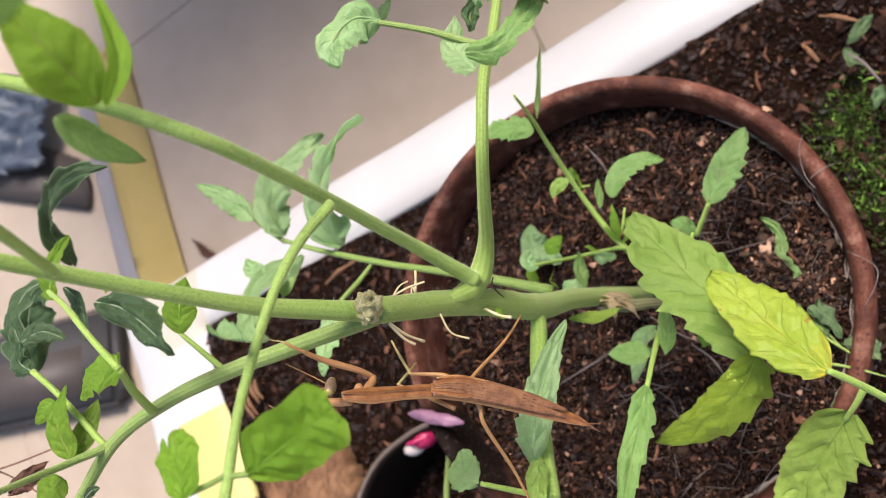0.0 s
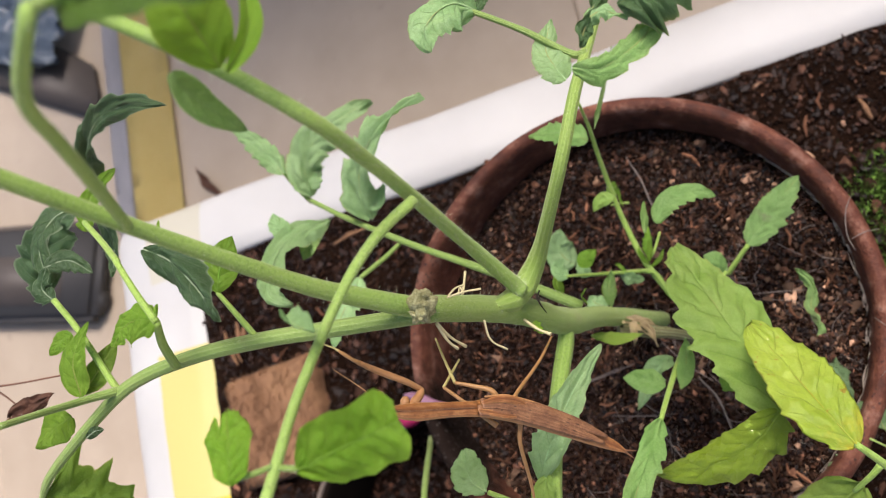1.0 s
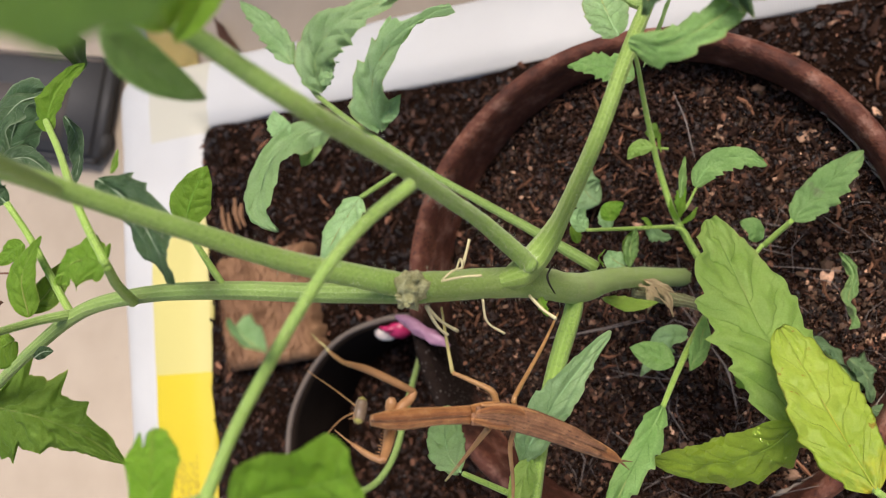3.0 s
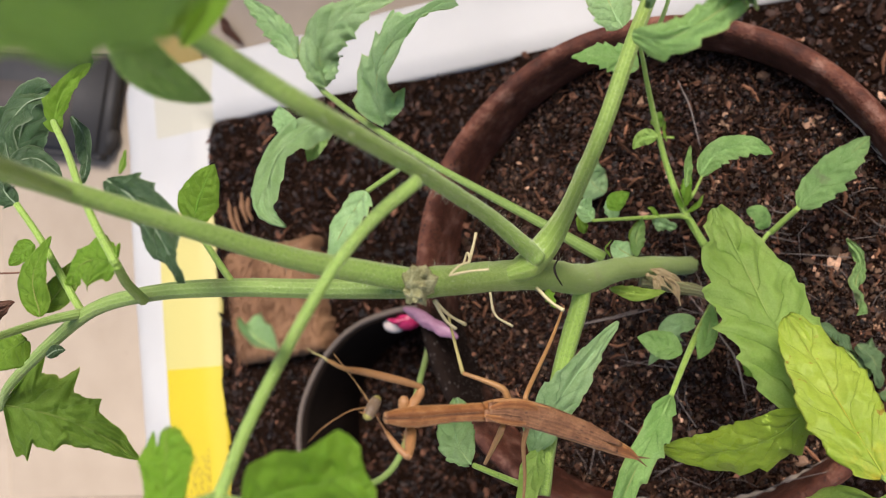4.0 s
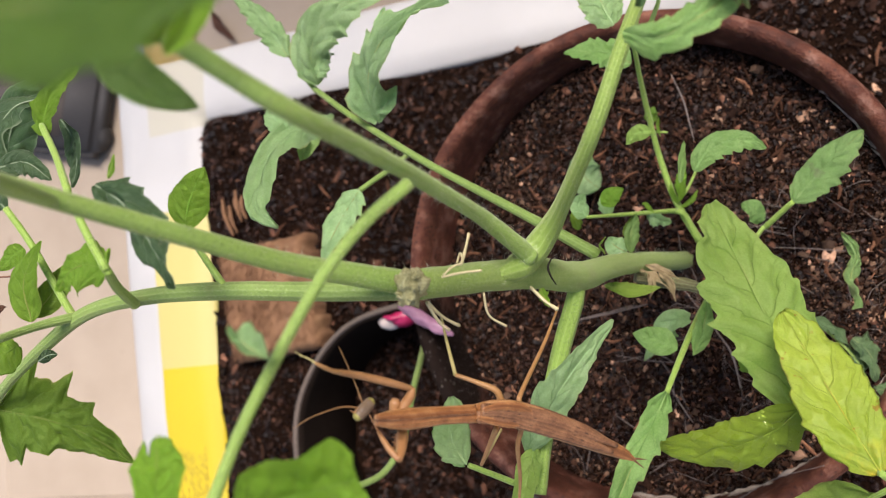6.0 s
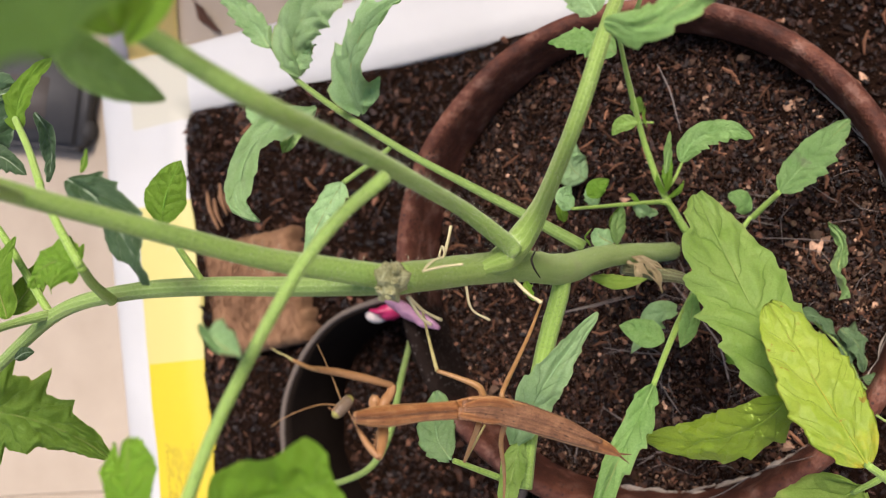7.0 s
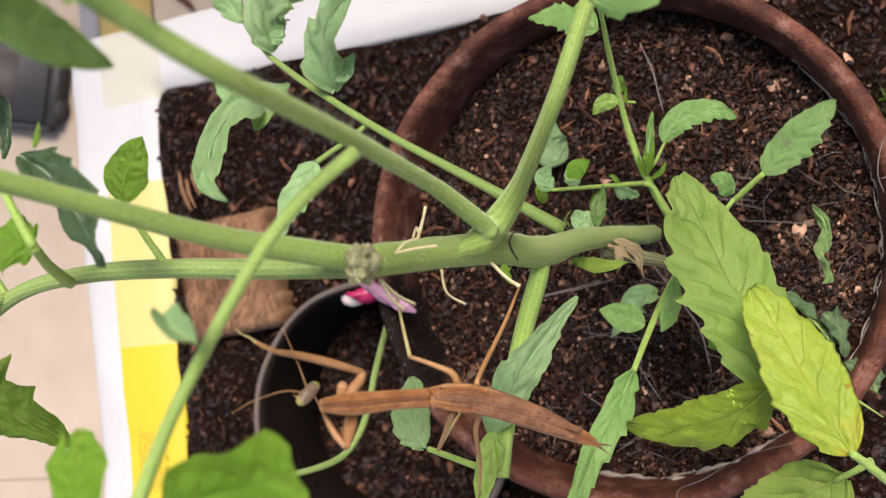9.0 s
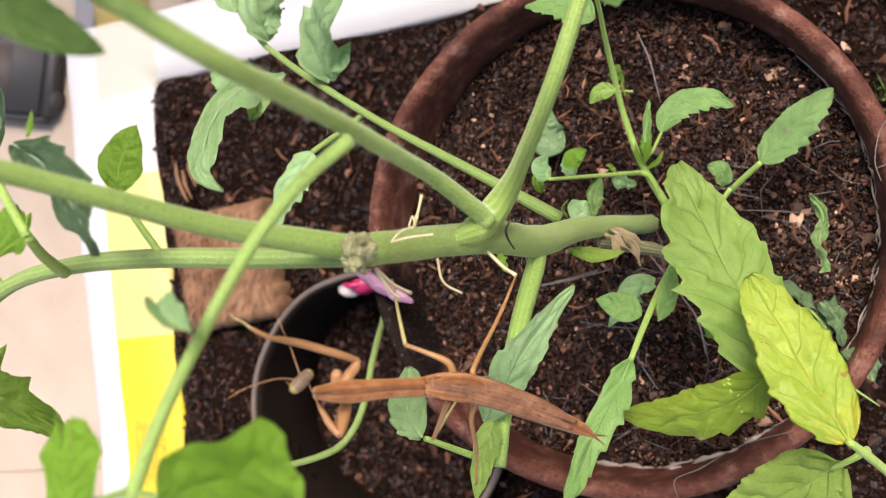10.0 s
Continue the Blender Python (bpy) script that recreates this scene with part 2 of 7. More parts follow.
SOIL = plain("dark_soil", ((0.3, (0.0045, 0.0022, 0.0012)), (0.6, (0.014, 0.0066, 0.0036)), (0.85, (0.042, 0.02, 0.011))), 90, 0.95, 800, 1.0, 0.003, spec=0.05)
CRUMB = plain("soil_crumbs", ((0.2, (0.0075, 0.0031, 0.0019)), (0.55, (0.023, 0.0097, 0.0054)), (0.85, (0.08, 0.038, 0.022))), 120, 0.45, 900, 1.0, 0.001, random_value=1, spec=0.25)
CRUMB_RED = plain("bark_chips", ((0.2, (0.03, 0.0135, 0.008)), (0.6, (0.074, 0.035, 0.021)), (0.9, (0.17, 0.092, 0.057))), 150, 0.8, 1200, 1.0, 0.0008, random_value=1, spec=0.12)
CRUMB_TAN = plain("tan_grit", ((0.2, (0.075, 0.041, 0.025)), (0.6, (0.14, 0.083, 0.052)), (0.9, (0.23, 0.15, 0.1))), 150, 0.75, 1200, 0.8, 0.0006, random_value=1, spec=0.15)
FIBRE = plain("soil_fibre", ((0.2, (0.03, 0.012, 0.007)), (0.6, (0.07, 0.033, 0.018)), (0.9, (0.17, 0.095, 0.055))), 150, 0.85, 1200, 0.6, 0.0005, random_value=1, spec=0.12)


def terracotta_material():
    """Old red clay: streaks round the rim, black specks, weathering and painted shade on the side of the small pot."""
    m, n, l, p = mat("weathered_terracotta")
    tc = n.new("ShaderNodeTexCoord")
    big, mid, small = noise_tex(n, l, 24, 6, 0.65), noise_tex(n, l, 120, 5, 0.65), noise_tex(n, l, 900, 3)
    r = ramp(n, (0.36, (0.03, 0.0095, 0.006)), (0.5, (0.1, 0.031, 0.0165)), (0.66, (0.225, 0.085, 0.047)))
    l.new(maths(n, l, 'MULTIPLY_ADD', mid.outputs[0], 0.45, maths(n, l, 'MULTIPLY', big.outputs[0], 0.55)), r.inputs[0])
    sp = n.new("ShaderNodeTexVoronoi")
    sp.inputs["Scale"].default_value = 420
    l.new(tc.outputs["Object"], sp.inputs["Vector"])
    dots = maths(n, l, 'MULTIPLY', span(n, l, sp.outputs[0], 0.18, 0.3, 1.0, 0.0), span(n, l, big.outputs[0], 0.45, 0.6, 0.0, 1.0))
    col = mixc(n, l, r.outputs[0], (0.012, 0.008, 0.007), maths(n, l, 'MULTIPLY', dots, 0.85))
    bloom = span(n, l, mid.outputs[0], 0.54, 0.72, 0.0, 0.34)
    col = mixc(n, l, col, (0.34, 0.22, 0.17), bloom)
    far = n.new("ShaderNodeVectorMath")
    far.operation = 'DISTANCE'
    l.new(tc.outputs["Object"], far.inputs[0])
    far.inputs[1].default_value = (-0.078, -0.067, 0.01)
    edge = maths(n, l, 'MULTIPLY_ADD', mid.outputs[0], 0.03, far.outputs["Value"])
    # dark weathered patch beside the small pot, with the rim's shade painted in
    stain = span(n, l, edge, 0.038, 0.06, 1.0, 0.0)
    wet = mixc(n, l, (0.014, 0.009, 0.007), (0.3, 0.26, 0.23), span(n, l, sp.outputs[0], 0.1, 0.3, 0.22, 0.0))
    col = mixc(n, l, col, wet, stain)
    l.new(col, p.inputs["Base Color"])
    l.new(span(n, l, stain, 0.0, 1.0, 0.66, 0.75), p.inputs["Roughness"])
    l.new(span(n, l, stain, 0.0, 1.0, 0.3, 0.04), p.inputs["Specular IOR Level"])
    bump(n, l, p, maths(n, l, 'ADD', mid.outputs[0], maths(n, l, 'MULTIPLY', small.outputs[0], 0.7)), 0.9, 0.0012)
    return m


TERRACOTTA = terracotta_material()
BLACK_PLASTIC = plain("black_plastic", ((0.2, (0.012, 0.0078, 0.0055)), (0.8, (0.026, 0.018, 0.013))), 30, 0.8, 400, 0.2, 0.0004, spec=0.05)
RIM_PLASTIC = plain("sun_bleached_plastic", ((0.2, (0.085, 0.064, 0.048)), (0.8, (0.18, 0.14, 0.108))), 60, 0.8, 500, 0.3, 0.0004)
COIR = plain("coconut_fibre", ((0.2, (0.085, 0.038, 0.017)), (0.5, (0.2, 0.1, 0.047)), (0.85, (0.4, 0.23, 0.115))), 45, 0.9, 900, 1.0, 0.0015)
BARK = plain("dry_bark", ((0.2, (0.11, 0.05, 0.022)), (0.8, (0.3, 0.155, 0.07))), 60, 0.8, 700, 0.8, 0.001)
ROOT = plain("dry_root", ((0.2, (0.44, 0.38, 0.19)), (0.8, (0.66, 0.58, 0.33))), 90, 0.7, 900, 0.4, 0.0004)
GREY_ROOT = plain("grey_root", ((0.2, (0.09, 0.07, 0.058)), (0.8, (0.24, 0.2, 0.175))), 90, 0.8, 900, 0.4, 0.0004)
CRUST = plain("lime_crust", ((0.2, (0.2, 0.155, 0.12)), (0.8, (0.46, 0.39, 0.32))), 120, 0.9, 900, 0.6, 0.0006)
MOSS = plain("moss_green", ((0.2, (0.035, 0.075, 0.012)), (0.8, (0.1, 0.18, 0.03))), 60, 0.9, 900, 0.5, 0.0006, random_value=1, spec=0.12)


def mantis_material(name, dark, mid, light, lines=0.0, dots=0.0, keel=False, rough=0.5):
    """Insect cuticle: long veins by the part's own map, fine net, dark dots; a dark band along the middle of the back."""
    m, n, l, p = mat(name)
    big, fine = noise_tex(n, l, 300, 5, 0.6), noise_tex(n, l, 3000, 3)
    r = ramp(n, (0.3, dark), (0.5, mid), (0.7, light))
    l.new(maths(n, l, 'MULTIPLY_ADD', fine.outputs[0], 0.4, maths(n, l, 'MULTIPLY', big.outputs[0], 0.6)), r.inputs[0])
    col = r.outputs[0]
    uv = n.new("ShaderNodeUVMap")
    sep = n.new("ShaderNodeSeparateXYZ")
    l.new(uv.outputs[0], sep.inputs[0])
    height = fine.outputs[0]
    if lines:
        wave = maths(n, l, 'SINE', maths(n, l, 'MULTIPLY_ADD', sep.outputs[1], 82.0, maths(n, l, 'MULTIPLY', big.outputs[0], 6.0)))
        col = mixc(n, l, col, dark, maths(n, l, 'MULTIPLY', span(n, l, wave, 0.2, 0.9, 0.0, 1.0), lines))
        height = maths(n, l, 'SUBTRACT', height, maths(n, l, 'MULTIPLY', wave, 0.5))
    if dots:
        mp = n.new("ShaderNodeMapping")
        mp.inputs["Scale"].default_value = (13, 15, 1)
        l.new(uv.outputs[0], mp.inputs[0])
        v = n.new("ShaderNodeTexVoronoi")
        v.inputs["Scale"].default_value = 1.0
        l.new(mp.outputs[0], v.inputs["Vector"])
        col = mixc(n, l, col, (0.04, 0.015, 0.008), span(n, l, v.outputs[0], 0.13, 0.24, dots, 0.0))
    if keel:
        off = maths(n, l, 'ABSOLUTE', maths(n, l, 'SUBTRACT', sep.outputs[1], 0.25))
        col = mixc(n, l, col, dark, span(n, l, off, 0.02, 0.075, 0.75, 0.0))
        col = mixc(n, l, col, light, span(n, l, off, 0.15, 0.21, 0.0, 0.9))
    l.new(col, p.inputs["Base Color"])
    p.inputs["Roughness"].default_value = rough
    bump(n, l, p, height, 0.4, 0.0003)
    return m


MANTIS = mantis_material("mantis_tan", (0.14, 0.047, 0.014), (0.3, 0.122, 0.038), (0.5, 0.25, 0.095), 0.14, 0.0, True, 0.42)
MANTIS_WING = mantis_material("mantis_wing", (0.085, 0.035, 0.016), (0.205, 0.09, 0.039), (0.37, 0.19, 0.09), 0.18, 0.9)
MANTIS_PALE = plain("mantis_pale_tan", ((0.2, (0.3, 0.13, 0.045)), (0.8, (0.47, 0.25, 0.1))), 260, 0.45, 2600, 0.3, 0.0003)
MANTIS_LEG = plain("mantis_leg", ((0.2, (0.28, 0.13, 0.042)), (0.8, (0.44, 0.245, 0.09))), 260, 0.5, 2600, 0.3, 0.0003)
MANTIS_GREEN = plain("mantis_greenish_leg", ((0.2, (0.33, 0.27, 0.08)), (0.8, (0.5, 0.43, 0.17))), 260, 0.5, 2600, 0.3, 0.0003)
MANTIS_EYE_END = plain("mantis_eye_end", ((0.2, (0.22, 0.2, 0.04)), (0.8, (0.4, 0.36, 0.09))), 300, 0.3, 2600, 0.1, 0.0002)
MANTIS_EYE = plain("mantis_eye", ((0.2, (0.13, 0.085, 0.05)), (0.8, (0.24, 0.165, 0.1))), 300, 0.35, 2600, 0.1, 0.0002)
MANTIS_FACE = plain("mantis_face", ((0.2, (0.16, 0.095, 0.055)), (0.8, (0.27, 0.17, 0.105))), 300, 0.6, 2600, 0.2, 0.0002)
PINK = plain("magenta_plastic", ((0.2, (0.4, 0.012, 0.075)), (0.8, (0.56, 0.035, 0.13))), 40, 0.35, 500, 0.15, 0.0004)
CREAM = plain("cream_plastic", ((0.2, (0.6, 0.47, 0.4)), (0.8, (0.78, 0.68, 0.6))), 40, 0.5, 500, 0.15, 0.0004)
LILAC = plain("lilac_plastic", ((0.2, (0.17, 0.07, 0.115)), (0.8, (0.35, 0.19, 0.27))), 140, 0.5, 400, 0.6, 0.001)
DRY_LEAF = plain("dry_leaf", ((0.2, (0.08, 0.035, 0.02)), (0.8, (0.2, 0.09, 0.05))), 80, 0.7, 700, 0.6, 0.0006)
GREY_PLASTIC = plain("dark_grey_plastic", ((0.2, (0.026, 0.025, 0.024)), (0.8, (0.05, 0.047, 0.044))), 12, 0.62, 300, 0.2, 0.0005)
BROWN_LID = plain("brown_grey_lid", ((0.2, (0.045, 0.035, 0.028)), (0.8, (0.085, 0.068, 0.055))), 12, 0.55, 300, 0.2, 0.0005)
BLUE_FILM = plain("blue_plastic_film", ((0.2, (0.09, 0.13, 0.19)), (0.8, (0.22, 0.27, 0.32))), 25, 0.3, 200, 0.5, 0.003)
INK = plain("faded_print", ((0.2, (0.3, 0.22, 0.02)), (0.8, (0.42, 0.32, 0.05))), 90, 0.6, 600, 0.1, 0.0002)
BLACK_MARK = plain("black_scar", ((0.2, (0.01, 0.01, 0.008)), (0.8, (0.03, 0.025, 0.02))), 90, 0.95, 600, 0.3, 0.0002, spec=0.05)


def bag_material():
    """White woven plastic with yellow printed panels; x runs across the stripe, y along it."""
    m, n, l, p = mat("white_woven_plastic")
    tc = n.new("ShaderNodeTexCoord")
    sep = n.new("ShaderNodeSeparateXYZ")
    l.new(tc.outputs["Object"], sep.inputs[0])
    big = noise_tex(n, l, 14, 4)
    white = ramp(n, (0.3, (0.475, 0.468, 0.44)), (0.7, (0.535, 0.53, 0.5)))
    l.new(big.outputs[0], white.inputs[0])
    x, y = sep.outputs[0], sep.outputs[1]
    inside = maths(n, l, 'MULTIPLY', maths(n, l, 'GREATER_THAN', x, -0.043), maths(n, l, 'LESS_THAN', x, 0.004))
    deep = maths(n, l, 'MULTIPLY', inside, maths(n, l, 'LESS_THAN', y, -0.155))
    pale = maths(n, l, 'MULTIPLY', inside, maths(n, l, 'LESS_THAN', y, -0.055))
    faint = maths(n, l, 'MULTIPLY', inside, maths(n, l, 'GREATER_THAN', y, -0.004))
    col = mixc(n, l, white.outputs[0], (0.5, 0.475, 0.37), faint)
    col = mixc(n, l, col, (0.52, 0.46, 0.15), pale)
    col = mixc(n, l, col, (0.55, 0.43, 0.015), deep)
    l.new(col, p.inputs["Base Color"])
    p.inputs["Roughness"].default_value = 0.5
    w = n.new("ShaderNodeTexWave")
    w.inputs["Scale"].default_value, w.inputs["Distortion"].default_value = 220, 0.4
    l.new(tc.outputs["Object"], w.inputs["Vector"])
    bump(n, l, p, maths(n, l, 'ADD', maths(n, l, 'MULTIPLY', w.outputs[0], 0.15), big.outputs[0]), 0.35, 0.002)
    return m


BAG = bag_material()


def floor_material():
    m, n, l, p = mat("beige_polished_tile")
    big, mid = noise_tex(n, l, 2.2, 5), noise_tex(n, l, 26, 5)
    r = ramp(n, (0.3, (0.345, 0.276, 0.196)), (0.7, (0.45, 0.37, 0.276)))
    l.new(maths(n, l, 'MULTIPLY_ADD', mid.outputs[0], 0.4, maths(n, l, 'MULTIPLY', big.outputs[0], 0.6)), r.inputs[0])
    sp = noise_tex(n, l, 34, 2)
    s = ramp(n, (0.7, (0, 0, 0)), (0.75, (1, 1, 1)))
    l.new(sp.outputs[0], s.inputs[0])
    l.new(mixc(n, l, r.outputs[0], (0.2, 0.16, 0.12), maths(n, l, 'MULTIPLY', s.outputs[0], 0.35)), p.inputs["Base Color"])
    rr = n.new("ShaderNodeMapRange")
    rr.inputs[3].default_value, rr.inputs[4].default_value = 0.36, 0.58
    l.new(mid.outputs[0], rr.inputs[0])
    l.new(rr.outputs[0], p.inputs["Roughness"])
    bump(n, l, p, mid.outputs[0], 0.08, 0.002)
    return m


FLOOR = floor_material()


# ---- builders ----
def link_mesh(name, bm, material, smooth=True):
    bmesh.ops.recalc_face_normals(bm, faces=bm.faces[:])
    me = bpy.data.meshes.new(name)
    bm.to_mesh(me)
    bm.free()
    if smooth:
        me.shade_smooth()
    for one in (material if isinstance(material, (list, tuple)) else [material]):
        me.materials.append(one)
    return new(name, me)


def part(name, bm, material, parent, label="", smooth=True):
    ob = link_mesh(name, bm, material, smooth)
    ob.parent = parent
    if parent is not None:
        ob.matrix_parent_inverse = Matrix.Identity(4)
    if label:
        ob["label"] = label
    return ob


def raw_part(name, verts, faces, material, parent, label="", smooth=False):
    me = bpy.data.meshes.new(name)
    me.from_pydata(verts, [], faces)
    me.materials.append(material)
    if smooth:
        me.shade_smooth()
    ob = new(name, me)
    ob.parent = parent
    if label:
        ob["label"] = label
    return ob


def thing(name, place, label, category, group="", kind=""):
    ob = new(name)
    ob.empty_display_size = 0.01
    ob.location = place
    return tagged(ob, label, category, group, kind)


def spline(pts, n):
    """n + 1 points on a Catmull-Rom curve through pts."""
    p = [Vector(q) for q in pts]
    p = [2 * p[0] - p[1]] + p + [2 * p[-1] - p[-2]]
    out = []
    for i in range(n + 1):
        u = i / n * (len(p) - 3)
        k = min(int(u), len(p) - 4)
        t = u - k
        a, b, c, d = p[k:k + 4]
        out.append(0.5 * ((2 * b) + (c - a) * t + (2 * a - 5 * b + 4 * c - d) * t * t + (3 * b - a - 3 * c + d) * t ** 3))
    return out


def frames_along(c):
    """Tangent, side and up at each point, carried along without twist."""
    out = []
    up = None
    for i, q in enumerate(c):
        t = (c[min(i + 1, len(c) - 1)] - c[max(i - 1, 0)]).normalized()
        if up is None:
            up = t.orthogonal().normalized()
        up = (up - t * up.dot(t)).normalized()
        out.append((t, t.cross(up), up))
    return out


def tube(pts, radii, n=24, seg=12, origin=(0, 0, 0), lumps=0.0, ridges=0.0, bm=None, caps=True):
    """A tapered tube along a curve; radii are spread evenly over its length."""
    bm = bm or bmesh.new()
    o = Vector(origin)
    c = spline(pts, n) if len(pts) > 2 else [Vector(pts[0]).lerp(Vector(pts[1]), i / n) for i in range(n + 1)]
    uvl = bm.loops.layers.uv.verify()
    rings = []
    for i, (q, (t, s, u)) in enumerate(zip(c, frames_along(c))):
        x = i / n * (len(radii) - 1)
        k = min(int(x), len(radii) - 2)
        r = radii[k] + (radii[k + 1] - radii[k]) * (x - k)
        ring = []
        for j in range(seg):
            a = 2 * math.pi * j / seg
            rr = r * (1 + ridges * (1 if j % 2 else -1))
            if lumps:
                rr *= 1 + lumps * noise.noise(q * 180 + Vector((math.cos(a), math.sin(a), 0)))
            ring.append(bm.verts.new(q - o + (s * math.cos(a) + u * math.sin(a)) * rr))
        rings.append(ring)
    for i in range(n):
        for j in range(seg):
            f = bm.faces.new((rings[i][j], rings[i][(j + 1) % seg], rings[i + 1][(j + 1) % seg], rings[i + 1][j]))
            for lp, (uu, vv) in zip(f.loops, ((i, j), (i, j + 1), (i + 1, j + 1), (i + 1, j))):
                lp[uvl].uv = (uu / n, vv / seg)
    if caps:
        bm.faces.new(rings[0][::-1])
        bm.faces.new(rings[-1])
    return bm


def hairs(pts, radii, count, length, seed, origin=(0, 0, 0)):
    """Fine hairs standing off a stem, as slim three-sided spikes."""
    rng = random.Random(seed)
    c = spline(pts, 60) if len(pts) > 2 else [Vector(pts[0]).lerp(Vector(pts[1]), i / 60) for i in range(61)]
    fr = frames_along(c)
    o = Vector(origin)
    verts, faces = [], []
    for _ in range(count):
        i = rng.randrange(60)
        x = i / 60 * (len(radii) - 1)
        k = min(int(x), len(radii) - 2)
        r = radii[k] + (radii[k + 1] - radii[k]) * (x - k)
        t, s, u = fr[i]
        q = c[i].lerp(c[i + 1], rng.random()) - o
        a = rng.uniform(0, 2 * math.pi)
        d = (s * math.cos(a) + u * math.sin(a))
        reach = length * (0.25 + 1.3 * rng.random() ** 3)
        tip = q + d * (r + reach) + t * rng.uniform(-0.35, 0.35) * reach
        b = q + d * r * 0.96
        w, w2 = 0.000024, d.cross(t).normalized()
        k0 = len(verts)
        verts += [b + t * w, b - t * w * 0.5 + w2 * w, b - t * w * 0.5 - w2 * w, tip]
        faces += [(k0, k0 + 1, k0 + 3), (k0 + 1, k0 + 2, k0 + 3), (k0 + 2, k0, k0 + 3)]
    return verts, faces


def saw_teeth(s, count, side, phase, sharp=0.87):
    """Forward-pointing teeth of uneven size along a margin, 0 to 1."""
    x = s * count + 0.4 * side + phase * 3 + 0.35 * noise.noise(Vector((s * 9, side * 3.0, phase * 9)))
    k, f = math.floor(x), x - math.floor(x)
    size = 0.55 + 0.45 * math.sin(k * 12.9898 + side * 4.1 + phase * 78.2)
    return size * ((f / sharp) ** 1.3 if f < sharp else (1 - f) / (1 - sharp))


def outline(s, kind, side, phase):
    """Half width of a leaf blade at s along its midrib, from 0 to about 1."""
    jitter = noise.noise(Vector((s * 4, side * 3.0, phase * 9)))
    if kind == "ovate":
        w = math.sin(math.pi * s ** 0.72) ** 0.75
        w *= 0.98 + 0.05 * saw_teeth(s, 6, side, phase) + 0.07 * jitter
    elif kind == "lance":
        w = math.sin(math.pi * s ** 0.8) ** 0.85
        w *= 0.9 + 0.16 * saw_teeth(s, 6, side, phase) + 0.13 * jitter
    elif kind == "broad":
        w = math.sin(math.pi * s ** 0.9) ** 0.5
        w *= 0.85 + 0.27 * saw_teeth(s, 6.2, side, phase) + 0.05 * saw_teeth(s, 15, side, phase) + 0.1 * jitter
    elif kind == "toothed":
        w = math.sin(math.pi * s ** 0.66) ** 0.66
        w *= 0.82 + 0.36 * saw_teeth(s, 6.2, side, phase) + 0.06 * saw_teeth(s, 15, side, phase) + 0.16 * jitter
    elif kind == "fingered":  # blunt fingers at the tip
        w = min(1.0, 0.55 + 0.75 * s) * min(1.0, s * 9) ** 0.5 * (1 if s < 0.85 else 1 - 0.25 * (s - 0.85) / 0.15)
        w *= 1 + 0.05 * jitter
    elif kind == "blunt":  # squared tip with a shallow notch before it
        w = min(1.0, (s / 0.22) ** 0.6) * (1 if s < 0.82 else 1 - 0.5 * ((s - 0.82) / 0.18) ** 1.5)
        w *= 0.93 + 0.1 * saw_teeth(s, 4.5, side, phase, 0.75) + 0.06 * jitter
    elif kind == "pointed":  # broad foot with pointed lobes, long tip
        w = min(1.0, (s / 0.1) ** 0.6) * (1 - s) ** 0.8 * 1.12
        w *= 0.58 + 0.8 * (1 - s) * saw_teeth(s, 4.2, side, phase, 0.72) + 0.06 * saw_teeth(s, 15, side, phase)
    else:  # lobed
        w = math.sin(math.pi * s ** 0.55) ** 0.65
        w *= 0.66 + 0.5 * saw_teeth(s, 3.4, side, phase, 0.7) + 0.18 * jitter
    return max(w, 0.0)


